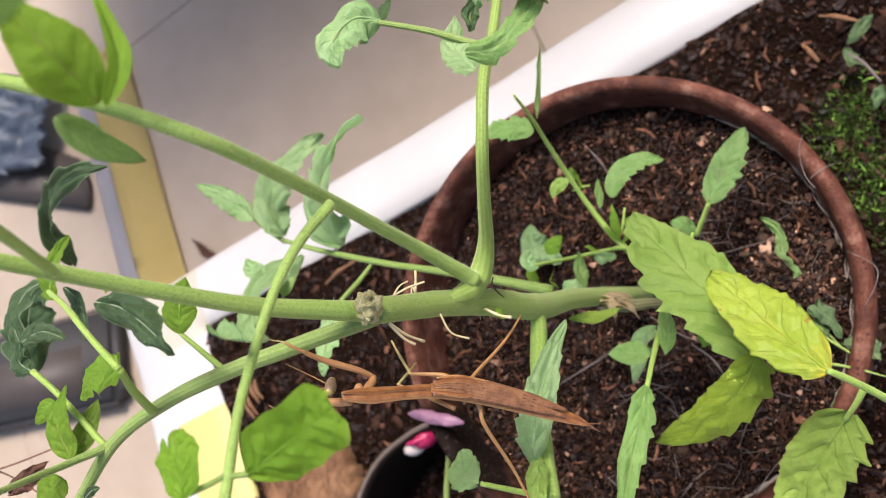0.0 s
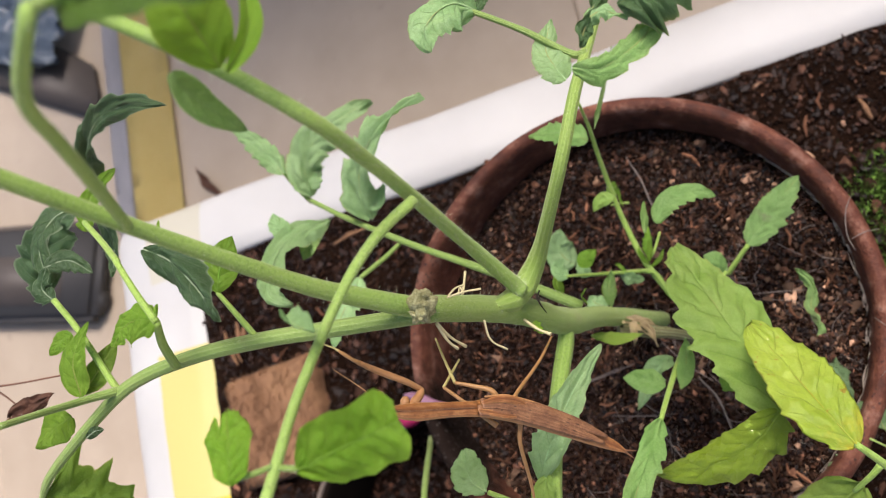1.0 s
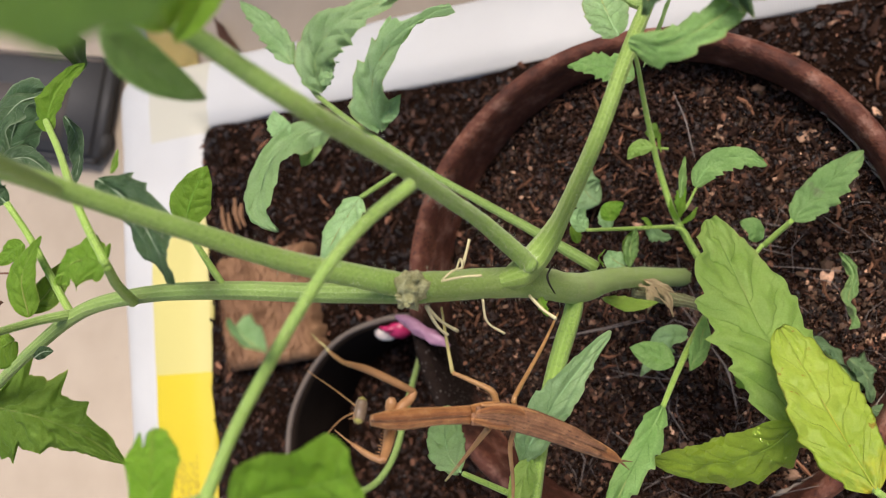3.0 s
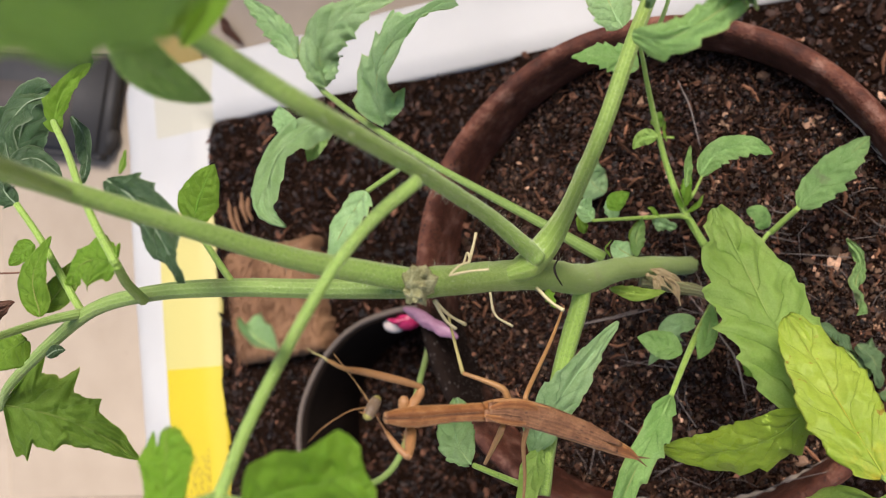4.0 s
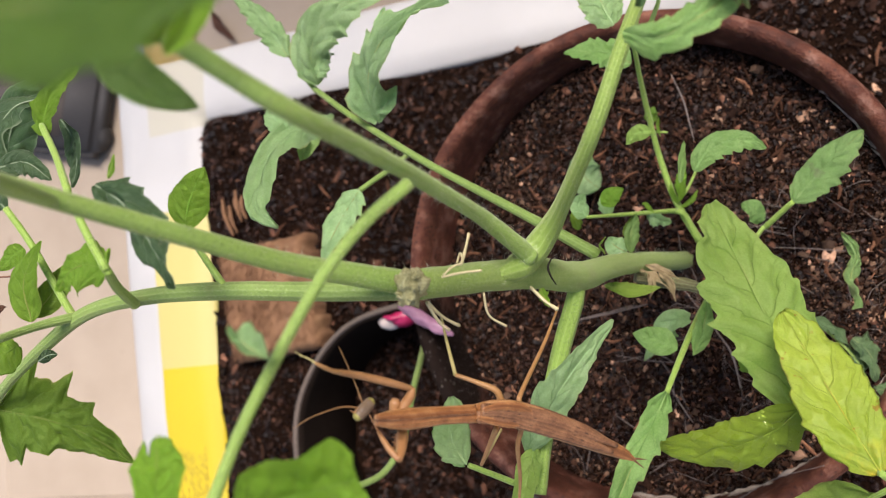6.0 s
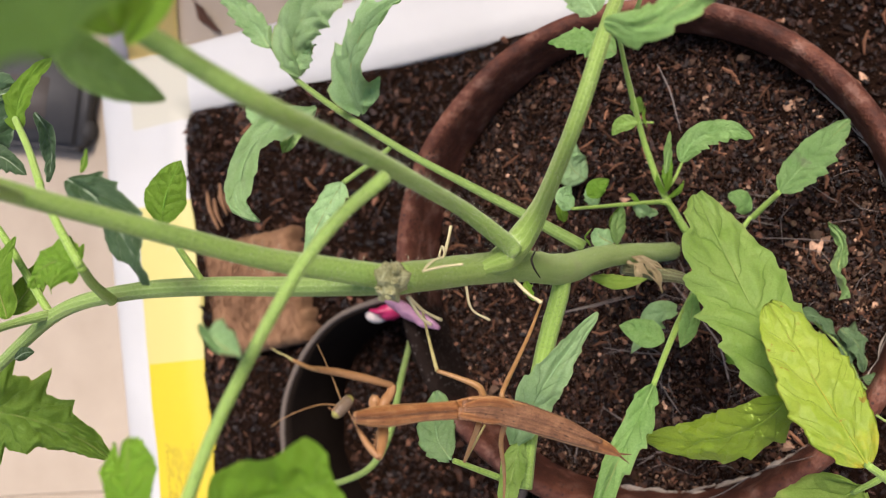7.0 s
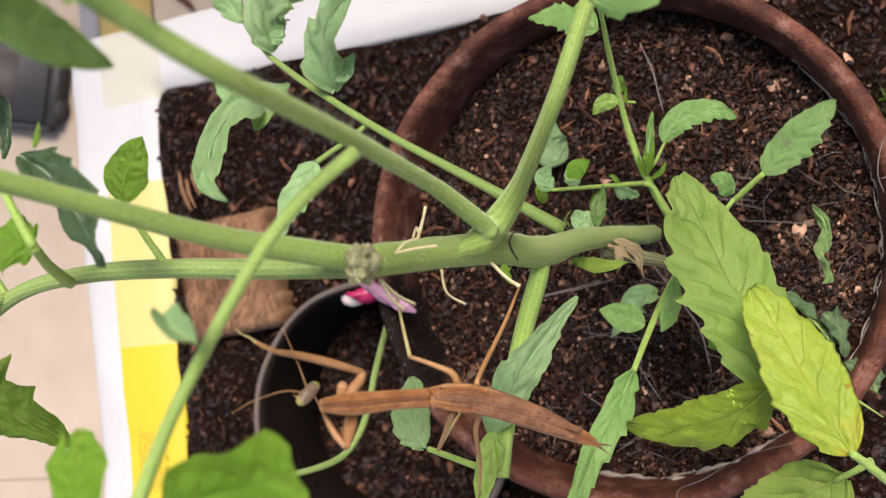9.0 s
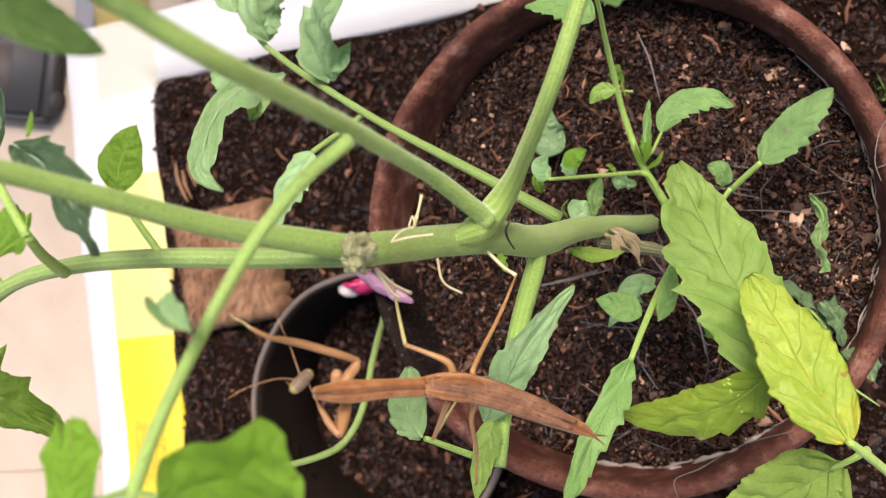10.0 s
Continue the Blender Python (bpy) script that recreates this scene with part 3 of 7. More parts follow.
def blade(pts, half, roll=0.0, kind="toothed", fold=12.0, droop=0.25, wave=0.08, seed=0, nu=60, nv=10, facing=(0.26, 0.2, 0.945), quilt=0.055, thick=0.00026, roll_end=None, crumple=0.07):
    """A leaf blade along its midrib. facing: the way its upper side looks before roll; fold: degrees each half rises;
    droop: how far the margins curl under; wave: ruffle of the margins; quilt: height of the pads between the side veins."""
    bm = bmesh.new()
    uvl, uvv = bm.loops.layers.uv.new("blade"), bm.loops.layers.uv.new("veins")
    c = spline(pts, nu) if len(pts) > 2 else [Vector(pts[0]).lerp(Vector(pts[1]), i / nu) for i in range(nu + 1)]
    rng = random.Random(seed)
    ph, ph2 = rng.uniform(0, 1), rng.uniform(0, 6)
    veins = rng.uniform(4.6, 6.4)
    face = Vector(facing)

    def vein(s, v, sd):
        return s * veins - abs(v) * 1.5 * (1 - 0.35 * s) + 0.37 * sd + 0.28 * noise.noise(Vector((s * 5, v * 2.2, seed * 2.3)))
    rows = []
    for i, q in enumerate(c):
        t = (c[min(i + 1, nu)] - c[max(i - 1, 0)]).normalized()
        up = (face - t * face.dot(t)).normalized()
        a = roll if roll_end is None else roll + (roll_end - roll) * i / nu
        a += 9 * math.sin(3.2 * i / nu + ph2)
        up = Matrix.Rotation(radians(a), 3, t) @ up
        side = t.cross(up)
        s = i / nu
        row = []
        for j in range(2 * nv + 1):
            v = (j - nv) / nv
            sd = 1 if v > 0 else -1
            w = half * outline(min(max(s, 0.004), 0.996), kind, sd, ph)
            f = radians(fold)
            across = abs(v) * w
            lift = across * math.sin(f) - droop * half * abs(v) ** 2.4 * (w / half)
            pad = abs(math.sin(math.pi * vein(s, v, sd))) ** 0.7 - 0.6
            lift += quilt * half * pad * min(1, abs(v) * 4) * (1.25 - abs(v)) * 1.5
            lift += crumple * half * noise.noise(Vector((s * 9, v * 3, seed * 1.7))) + 0.5 * crumple * half * noise.noise(Vector((s * 20, v * 8, seed * 1.7))) + 0.03 * half * noise.noise(Vector((s * 40, v * 14, seed * 1.7)))
            lift += wave * half * abs(v) ** 1.6 * math.sin(s * 13 + ph2 + sd * 1.3) + wave * 1.2 * half * noise.noise(Vector((s * 4, v * 2, seed * 3.7)))
            ahead = t * across * 0.16 if kind not in ("ovate", "lance", "fingered") else t * across * 0.05
            if kind == "fingered" and s > 0.6:
                ahead = t * half * (s - 0.6) * 2.5 * (-0.62 * math.exp(-((v + 0.38) / 0.15) ** 2) - 0.55 * v ** 4 - 0.13 * abs(math.sin(13 * v)))
            row.append(bm.verts.new(q + side * (sd * across * math.cos(f)) + up * lift + ahead))
        rows.append(row)
    for i in range(nu):
        for j in range(2 * nv):
            sd = 1 if j >= nv else -1
            f = bm.faces.new((rows[i][j], rows[i][j + 1], rows[i + 1][j + 1], rows[i + 1][j]))
            for lp, (a, b) in zip(f.loops, ((i, j), (i, j + 1), (i + 1, j + 1), (i + 1, j))):
                lp[uvl].uv = (a / nu, b / (2 * nv))
                lp[uvv].uv = (vein(a / nu, (b - nv) / nv, sd), abs(b - nv) / nv)
    bmesh.ops.solidify(bm, geom=bm.faces[:], thickness=thick)
    return bm


def add_leaf(plant, pts, half, material, roll=0.0, kind="toothed", label="", rib_r=0.0002, **shape):
    """One leaf of a plant, with its midrib as a part of its own."""
    o = plant.location
    local = [Vector(p) - o for p in pts]
    lf = part("leaf", blade(local, half, roll, kind, **shape), material, plant, label)
    part("midrib", tube(local, [rib_r * 1.3, rib_r, rib_r * 0.35], 14, 6), material, lf)
    return lf


def add_stem(plant, pts, radii, material=STEM, name="stem", hair=0, hair_len=0.0012, n=36, seg=14, lumps=0.05, ridges=0.02, seed=1, label=""):
    o = plant.location
    st = part(name, tube(pts, radii, n, seg, o, lumps, ridges), material, plant, label)
    if hair:
        v, f = hairs(pts, radii, int(hair * 2.6), hair_len * 1.25, seed, o)
        h = raw_part("stem_hairs", v, f, HAIR, st)
        h["kind"] = "stuff"
    return st


def water_material(name, colour):
    """Water lying on a leaf: the leaf's colour under a mirror-smooth skin."""
    m, n, l, p = mat(name)
    big = noise_tex(n, l, 300, 2)
    l.new(mixc(n, l, colour, tuple(c * 0.75 for c in colour), big.outputs[0]), p.inputs["Base Color"])
    p.inputs["Roughness"].default_value, p.inputs["IOR"].default_value = 0.04, 1.4
    p.inputs["Coat Weight"].default_value, p.inputs["Coat Roughness"].default_value = 1.0, 0.02
    return m


WATER_OLIVE, WATER_YELLOW = water_material("water_on_olive", (0.34, 0.48, 0.05)), water_material("water_on_yellow", (0.52, 0.64, 0.1))


def add_drops(leaf, material, count, seed, u0, u1, v0, v1):
    """Flat water drops standing on the upper side of a leaf, in the given stretch of its length and width."""
    rng = random.Random(seed)
    me = leaf.data
    uv = me.uv_layers["blade"].data
    spots = []
    for f in me.polygons:
        a = uv[f.loop_start].uv
        if u0 < a[0] < u1 and v0 < a[1] < v1 and f.normal.dot(Vector((0.26, 0.2, 0.945))) > 0.3:
            spots.append((f.center.copy(), f.normal.copy()))
    bm = bmesh.new()
    for _ in range(count):
        c, nrm = rng.choice(spots)
        r = 0.0001 + 0.0003 * rng.random() ** 2
        turn = nrm.to_track_quat('Z', 'Y').to_matrix().to_4x4()
        bmesh.ops.create_uvsphere(bm, u_segments=14, v_segments=8, radius=1, matrix=Matrix.Translation(c + nrm * r * 0.08) @ turn @ Matrix.Diagonal((r, r * rng.uniform(0.6, 2.6), r * 0.3, 1)))
    ob = part("water_film", bm, material, leaf, "clear water drops")
    ob["kind"] = "stuff"


HAIR = plain("pale_plant_hair", ((0.2, (0.5, 0.56, 0.36)), (0.8, (0.64, 0.68, 0.5))), 90, 0.6, 900, 0.1, 0.0002)

# ---- the large structure: floor, bag of soil ----
POT = Vector((-0.0205, -0.0450, 0.0))         # middle of the pot's soil
FLOOR_Z = -0.2


def build_floor():
    bm = bmesh.new()
    bmesh.ops.create_grid(bm, x_segments=8, y_segments=8, size=60)
    ob = link_mesh("floor", bm, FLOOR, False)
    ob.location = (0, 0, FLOOR_Z - 0.004)
    tagged(ob, "beige polished stone floor with faint stains", "floor", kind="structure")
    # large tiles round the bag, with thin joints
    size = 0.6
    turn = Matrix.Rotation(radians(24), 3, 'Z')
    shared = None
    for i in range(-3, 3):
        for j in range(-3, 3):
            if shared is None:
                b = bmesh.new()
                bmesh.ops.create_cube(b, size=1)
                bmesh.ops.scale(b, vec=(size - 0.0003, size - 0.0003, 0.008), verts=b.verts)
                bmesh.ops.bevel(b, geom=b.edges[:], offset=0.0012, segments=1, affect='EDGES')
                tile = part("tile", b, FLOOR, ob, smooth=False)
                shared = tile.data
            else:
                tile = new("tile", shared)
                tile.parent = ob
            tile.location = turn @ Vector(((i + 0.42) * size, (j + 0.25) * size, 0)) + Vector((0, 0, 0.0))
            tile.rotation_euler = (0, 0, radians(24))


build_floor()

BAG_CORNER, BAG_TURN = Vector((-0.335, -0.037, 0.0)), 23.5
BAG_LEN, BAG_DEEP = 0.62, 0.42


def bag_point(x, y, z=0.0):
    """From the bag's own x (along its far edge) and y (away from it, negative towards the near side) to the world."""
    return BAG_CORNER + Matrix.Rotation(radians(BAG_TURN), 3, 'Z') @ Vector((x, y, z))


def build_bag():
    bag = thing("soil_bag", BAG_CORNER, "white plastic soil bag with yellow print, cut open on the floor", "soil bag")
    bag.rotation_euler = (0, 0, radians(BAG_TURN))
    # loops round the opening: how far out on the far and near sides, how far on the two ends, and the height
    prof = [(-0.002, -0.002, -0.115), (-0.001, -0.001, -0.078), (0.001, 0.001, -0.0755), (0.012, 0.016, -0.0745), (0.026, 0.04, -0.0755), (0.036, 0.057, -0.0775),
            (0.0425, 0.067, -0.0795), (0.0445, 0.0695, -0.0812), (0.0452, 0.0708, -0.0865), (0.044, 0.069, -0.15), (0.04, 0.064, -0.185), (0.036, 0.058, -0.1995)]
    bm = bmesh.new()
    per = 56
    rings = []
    for k, (dy, dx, z) in enumerate(prof):
        x0, x1, y0, y1 = -dx, BAG_LEN + dx, -BAG_DEEP - dy, dy
        r = 0.005 + max(dy, 0) * 0.2
        ring = []
        for side in range(4):
            cx, cy = ((x1 - r, y1 - r), (x0 + r, y1 - r), (x0 + r, y0 + r), (x1 - r, y0 + r))[side]
            nx, ny = ((x0 + r, y1 - r), (x0 + r, y0 + r), (x1 - r, y0 + r), (x1 - r, y1 - r))[side]
            a0 = side * 90
            for q in range(7):
                a = radians(a0 + 90 * q / 6)
                ring.append((cx + r * math.cos(a), cy + r * math.sin(a)))
            ex, ey = ring[-1]
            a = radians(a0 + 90)
            fx, fy = nx + r * math.cos(a), ny + r * math.sin(a)
            for q in range(1, per // 2):
                ring.append((ex + (fx - ex) * q / (per // 2), ey + (fy - ey) * q / (per // 2)))
        vs = []
        for x, y in ring:
            w = noise.noise(Vector((x * 16, y * 16, 0.3))) * 0.0035 + noise.noise(Vector((x * 60, y * 60, 2.0))) * 0.0009
            jag = noise.noise(Vector((x * 90, y * 90, 5.0))) * 0.0018 if k in (1, 2) else 0
            vs.append(bm.verts.new((x + jag, y + jag, z + (w if 2 < k < 11 else 0))))
        rings.append(vs)
    n = len(rings[0])
    for a, b in zip(rings, rings[1:]):
        for i in range(n):
            bm.faces.new((a[i], a[(i + 1) % n], b[(i + 1) % n], b[i]))
    part("bag_film", bm, BAG, bag)
    # faded print along the stripe: rows of plain bars
    rng = random.Random(7)
    bm = bmesh.new()
    for row in range(12):
        y = -0.175
        x = -0.0345 + row * 0.0019
        while y > -0.255:
            ln = rng.uniform(0.002, 0.007)
            if rng.random() < 0.86:
                bmesh.ops.create_cube(bm, size=1, matrix=Matrix.Translation((x, y - ln / 2, -0.0752 - 0.05 * abs(x + 0.01))) @ Matrix.Diagonal((0.0006, ln, 0.0012, 1)))
            y -= ln + rng.uniform(0.0008, 0.002)
    part("print", bm, INK, bag, "small faded rows of print", False)["kind"] = "stuff"
    # the bag's flat tail lying on the floor beyond
    bm = bmesh.new()
    for x0, x1, mi in ((-0.165, -0.146, 0), (-0.1455, -0.094, 1)):
        cols = []
        for i in range(25):
            y = 0.36 - i * 0.3 / 24
            z = FLOOR_Z + 0.003 + 0.0012 * noise.noise(Vector((x0, y * 9, 0)))
            cols.append([bm.verts.new((x0 + (x1 - x0) * q / 3 + 0.02 * (y - 0.1), y, z + 0.0005 * (q % 2))) for q in range(4)])
        for a, b in zip(cols, cols[1:]):
            for q in range(3):
                bm.faces.new((a[q], a[q + 1], b[q + 1], b[q])).material_index = mi
    bmesh.ops.solidify(bm, geom=bm.faces[:], thickness=0.0006)
    part("bag_tail", bm, [TAIL_GREY, TAIL_YELLOW], bag, "flat yellow and grey end of the bag on the floor")
    return bag


def build_shade_wall():
    """An added, unseen wall that closes the far side and shades the floor there."""
    bm = bmesh.new()
    bmesh.ops.create_cube(bm, size=1, matrix=Matrix.Translation((1.15, 0.0, 0.52)) @ Matrix.Diagonal((2.4, 0.1, 1.04, 1)))
    bmesh.ops.bevel(bm, geom=bm.edges[:], offset=0.006, segments=2, affect='EDGES')
    ob = link_mesh("wall_north", bm, SHADE_WALL, False)
    ob.location = bag_point(0, 0.56, FLOOR_Z)
    ob.rotation_euler = (0, 0, radians(BAG_TURN))
    tagged(ob, "unseen brown wall added to keep the far floor in shade", "wall", kind="structure")


SHADE_WALL = plain("shade_wall_brown", ((0.2, (0.2, 0.14, 0.09)), (0.8, (0.29, 0.215, 0.145))), 6, 0.85, 120, 0.4, 0.002)
build_shade_wall()
TAIL_GREY = plain("grey_print", ((0.2, (0.36, 0.35, 0.36)), (0.8, (0.5, 0.49, 0.5))), 20, 0.5, 300, 0.2, 0.0006)
TAIL_YELLOW = plain("yellow_print", ((0.2, (0.64, 0.49, 0.14)), (0.8, (0.74, 0.59, 0.22))), 20, 0.5, 300, 0.2, 0.0006)
build_bag()


# ---- soil ----


def crumbs(places, sizes, seed, flat=0.75, long=1.6):
    """Angular crumbs as twelve-cornered lumps: corners and faces for one mesh."""
    g = (1 + 5 ** 0.5) / 2
    base = np.array([(-1, g, 0), (1, g, 0), (-1, -g, 0), (1, -g, 0), (0, -1, g), (0, 1, g), (0, -1, -g), (0, 1, -g), (g, 0, -1), (g, 0, 1), (-g, 0, -1), (-g, 0, 1)]) / 1.9
    tri = np.array([int(ch, 16) for ch in "0b5051017" "07a0ab159" "5b4ba2a76" "718394342" "326368389" "49524b62a" "867981"]).reshape(-1, 3)
    rng = np.random.default_rng(seed)
    n = len(places)
    v = base[None] * (1 + rng.uniform(-0.6, 0.6, (n, 12, 1)))
    scale = np.stack([rng.uniform(0.7, long, n), rng.uniform(0.6, 1.0, n), rng.uniform(0.3, 1.0, n) * flat], 1)
    v = v * scale[:, None] * sizes[:, None, None]
    a, b = rng.uniform(0, 2 * np.pi, n), rng.normal(0, 0.45, n)
    ca, sa, cb, sb = np.cos(a), np.sin(a), np.cos(b), np.sin(b)
    x, y, z = v[..., 0], v[..., 1], v[..., 2]
    x, z = x * cb[:, None] + z * sb[:, None], z * cb[:, None] - x * sb[:, None]
    x, y = x * ca[:, None] - y * sa[:, None], x * sa[:, None] + y * ca[:, None]
    v = np.stack([x, y, z], -1) + places[:, None]
    f = tri[None] + 12 * np.arange(n)[:, None, None]
    return v.reshape(-1, 3), f.reshape(-1, 3)


def strands(places, lengths, seed, thin=1.0):
    """Thin bent fibres lying on the soil, three-sided: corners and faces for one mesh."""
    rng = np.random.default_rng(seed)
    n = len(places)
    a, tilt = rng.uniform(0, 2 * np.pi, n), rng.normal(0, 0.22, n)
    d = np.stack([np.cos(a) * np.cos(tilt), np.sin(a) * np.cos(tilt), np.sin(tilt)], 1)
    s = np.stack([-np.sin(a), np.cos(a), np.zeros(n)], 1)
    w = (lengths * rng.uniform(0.03, 0.1, n) * thin)[:, None]
    bend = s * (lengths * rng.normal(0, 0.12, n))[:, None]
    up = np.array([[0, 0, 1.0]])
    rings = [places + d * (lengths * k)[:, None] + bend * (1 - 4 * k * k) for k in (-0.5, 0.0, 0.5)]
    v = np.stack([q for c, g in zip(rings, (0.5, 1.0, 0.4)) for q in (c + s * w * g, c - s * w * g, c + up * w * g)], 1)
    f = []
    for k in (0, 3):
        for i, j in ((0, 1), (1, 2), (2, 0)):
            f += [(k + i, k + j, k + 3 + j), (k + i, k + 3 + j, k + 3 + i)]
    return v.reshape(-1, 3), (np.array(f)[None] + 9 * np.arange(n)[:, None, None]).reshape(-1, 3)


def np_mesh(name, v, f, material, parent, label=""):
    me = bpy.data.meshes.new(name)
    me.from_pydata(v.tolist(), [], f.tolist())
    me.materials.append(material)
    ob = new(name, me)
    ob.parent = parent
    ob["kind"] = "stuff"
    if label:
        ob["label"] = label
    return ob


def ground_height(x, y, amp, scale):
    return amp * (noise.noise(Vector((x * scale, y * scale, 1.7))) + 0.5 * noise.noise(Vector((x * scale * 2.7, y * scale * 2.7, 4.1))))


def pot_soil_z(x, y):
    """Height of the potting soil: a low mound towards the far side, dipped at the near rim."""
    return -0.004 + 0.05 * (x - POT.x) + 0.02 * (y - POT.y) + ground_height(x, y, 0.0035, 28)


def tray_soil_z(x, y):
    return -0.07 + ground_height(x, y, 0.007, 18)


def build_pot_soil():
    soil = thing("potting_soil", POT, "dark brown coarse potting soil with bark crumbs in the clay pot", "soil", kind="stuff")
    bm = bmesh.new()
    mid = bm.verts.new((0, 0, pot_soil_z(POT.x, POT.y)))
    rings = []
    for k in range(1, 34):
        r = 0.0975 * k / 33
        rings.append([bm.verts.new((r * math.cos(a), r * math.sin(a), pot_soil_z(POT.x + r * math.cos(a), POT.y + r * math.sin(a)) - 0.001)) for a in (2 * math.pi * j / 96 for j in range(96))])
    for j in range(96):
        bm.faces.new((mid, rings[0][j], rings[0][(j + 1) % 96]))
    for a, b in zip(rings, rings[1:]):
        for j in range(96):
            bm.faces.new((a[j], b[j], b[(j + 1) % 96], a[(j + 1) % 96]))
    part("soil_bed", bm, SOIL, soil)
    rng = np.random.default_rng(3)
    for name, count, lo, hi, m, sd in (("soil_crumbs", 16000, 0.0004, 0.0014, CRUMB, 11), ("bark_chips", 3000, 0.0004, 0.0018, CRUMB_RED, 12), ("fine_grains", 22000, 0.0002, 0.00055, CRUMB, 13), ("tan_grains", 17000, 0.00025, 0.0012, CRUMB_TAN, 16), ("wood_chips", 700, 0.0007, 0.0034, CRUMB_TAN, 17)):
        r, a = 0.0965 * np.sqrt(rng.random(count)), rng.uniform(0, 2 * np.pi, count)
        x, y = r * np.cos(a), r * np.sin(a)
        size = lo + (hi - lo) * rng.random(count) ** 4
        if name in ("tan_grains", "wood_chips"):   # pale grit lies in drifts, sparser at the far left to imitate rim shade
            keep = np.array([noise.noise(Vector((i * 34, j * 34, 6.0))) + 0.5 * noise.noise(Vector((i * 110, j * 110, 2.0))) + 2.6 * i - 2.5 * j + 0.24 > u for i, j, u in zip(x, y, rng.random(count))])
            x, y, size, count = x[keep], y[keep], size[keep], int(keep.sum())
        z = np.array([pot_soil_z(POT.x + i, POT.y + j) for i, j in zip(x, y)]) + size * rng.uniform(-0.2, 0.7, count)
        np_mesh(name, *crumbs(np.stack([x, y, z], 1), size, sd), m, soil)
    r, a = 0.0955 * np.sqrt(rng.random(1500)), rng.uniform(0, 2 * np.pi, 1500)
    x, y = r * np.cos(a), r * np.sin(a)
    z = np.array([pot_soil_z(POT.x + i, POT.y + j) for i, j in zip(x, y)]) + 0.0012
    np_mesh("fibres", *strands(np.stack([x, y, z], 1), 0.002 + 0.008 * rng.random(1500) ** 2, 14), FIBRE, soil, "brown plant fibres")
    r, a = 0.092 * np.sqrt(rng.random(240)), rng.uniform(-1.7, 1.0, 240)
    x, y = r * np.cos(a), r * np.sin(a)
    z = np.array([pot_soil_z(POT.x + i, POT.y + j) for i, j in zip(x, y)]) + 0.0016
    np_mesh("fine_roots", *strands(np.stack([x, y, z], 1), 0.005 + 0.016 * rng.random(240) ** 2, 15, 0.16), GREY_ROOT, soil, "thin pale roots")
    return soil


def build_tray_soil():
    o = bag_point(BAG_LEN / 2, -BAG_DEEP / 2)
    soil = thing("tray_soil", o, "dark brown crumbly soil filling the opened bag round the pots", "soil", kind="stuff")
    soil.rotation_euler = (0, 0, radians(BAG_TURN))
    R = Matrix.Rotation(radians(BAG_TURN), 3, 'Z')

    def inside_pots(w):
        return (Vector((w.x, w.y)) - Vector((POT.x, POT.y))).length < 0.092 or (Vector((w.x, w.y)) - Vector((POT2.x, POT2.y))).length < 0.0695
    bm = bmesh.new()
    nx, ny = 150, 100
    grid = []
    for i in range(nx + 1):
        col = []
        for j in range(ny + 1):
            p = Vector(((i / nx - 0.5) * BAG_LEN, (j / ny - 0.5) * BAG_DEEP, 0))
            w = o + R @ p
            z = tray_soil_z(w.x, w.y)
            edge = min(p.x + BAG_LEN / 2, BAG_LEN / 2 - p.x, p.y + BAG_DEEP / 2, BAG_DEEP / 2 - p.y)
            z = z - 0.006 * max(0, 1 - edge / 0.02)
            col.append(bm.verts.new((p.x, p.y, z - 0.001)))
        grid.append(col)
    for i in range(nx):
        for j in range(ny):
            w = o + R @ grid[i][j].co
            if not inside_pots(w):
                bm.faces.new((grid[i][j], grid[i + 1][j], grid[i + 1][j + 1], grid[i][j + 1]))
    part("soil_bed", bm, SOIL, soil)
    rng = np.random.default_rng(5)
    for name, count, lo, hi, m, sd in (("soil_crumbs", 22000, 0.0007, 0.0022, CRUMB, 21), ("bark_chips", 2600, 0.0008, 0.0032, CRUMB_RED, 22), ("fine_grains", 34000, 0.00035, 0.0009, CRUMB, 23), ("tan_grains", 5000, 0.0004, 0.0016, CRUMB_TAN, 25)):
        x, y = rng.uniform(-0.5, 0.5, count) * (BAG_LEN - 0.003), rng.uniform(-0.5, 0.5, count) * (BAG_DEEP - 0.003)
        size = lo + (hi - lo) * rng.random(count) ** 3.5
        keep, z = [], []
        for i in range(count):
            w = o + R @ Vector((x[i], y[i], 0))
            if inside_pots(w):
                continue
            # grit thinned towards the left, standing in for shade between bag and pot
            if name == "tan_grains" and rng.random() > 0.25 + 3.0 * x[i]:
                continue
            edge = min(x[i] + BAG_LEN / 2, BAG_LEN / 2 - x[i], y[i] + BAG_DEEP / 2, BAG_DEEP / 2 - y[i])
            keep.append(i)
            z.append(tray_soil_z(w.x, w.y) - 0.006 * max(0, 1 - edge / 0.02) + size[i] * rng.uniform(-0.2, 0.6))
        np_mesh(name, *crumbs(np.stack([x[keep], y[keep], np.array(z)], 1), size[keep], sd, long=2.2), m, soil)
    x, y = rng.uniform(-0.48, 0.48, 2200) * BAG_LEN, rng.uniform(-0.48, 0.48, 2200) * BAG_DEEP
    at = [o + R @ Vector((i, j, 0)) for i, j in zip(x, y)]
    keep = [i for i, w in enumerate(at) if not inside_pots(w)]
    z = np.array([tray_soil_z(at[i].x, at[i].y) + 0.0018 for i in keep])
    np_mesh("fibres", *strands(np.stack([x[keep], y[keep], z], 1), 0.002 + 0.009 * rng.random(len(keep)) ** 3, 24), FIBRE, soil, "brown plant fibres")
    return soil


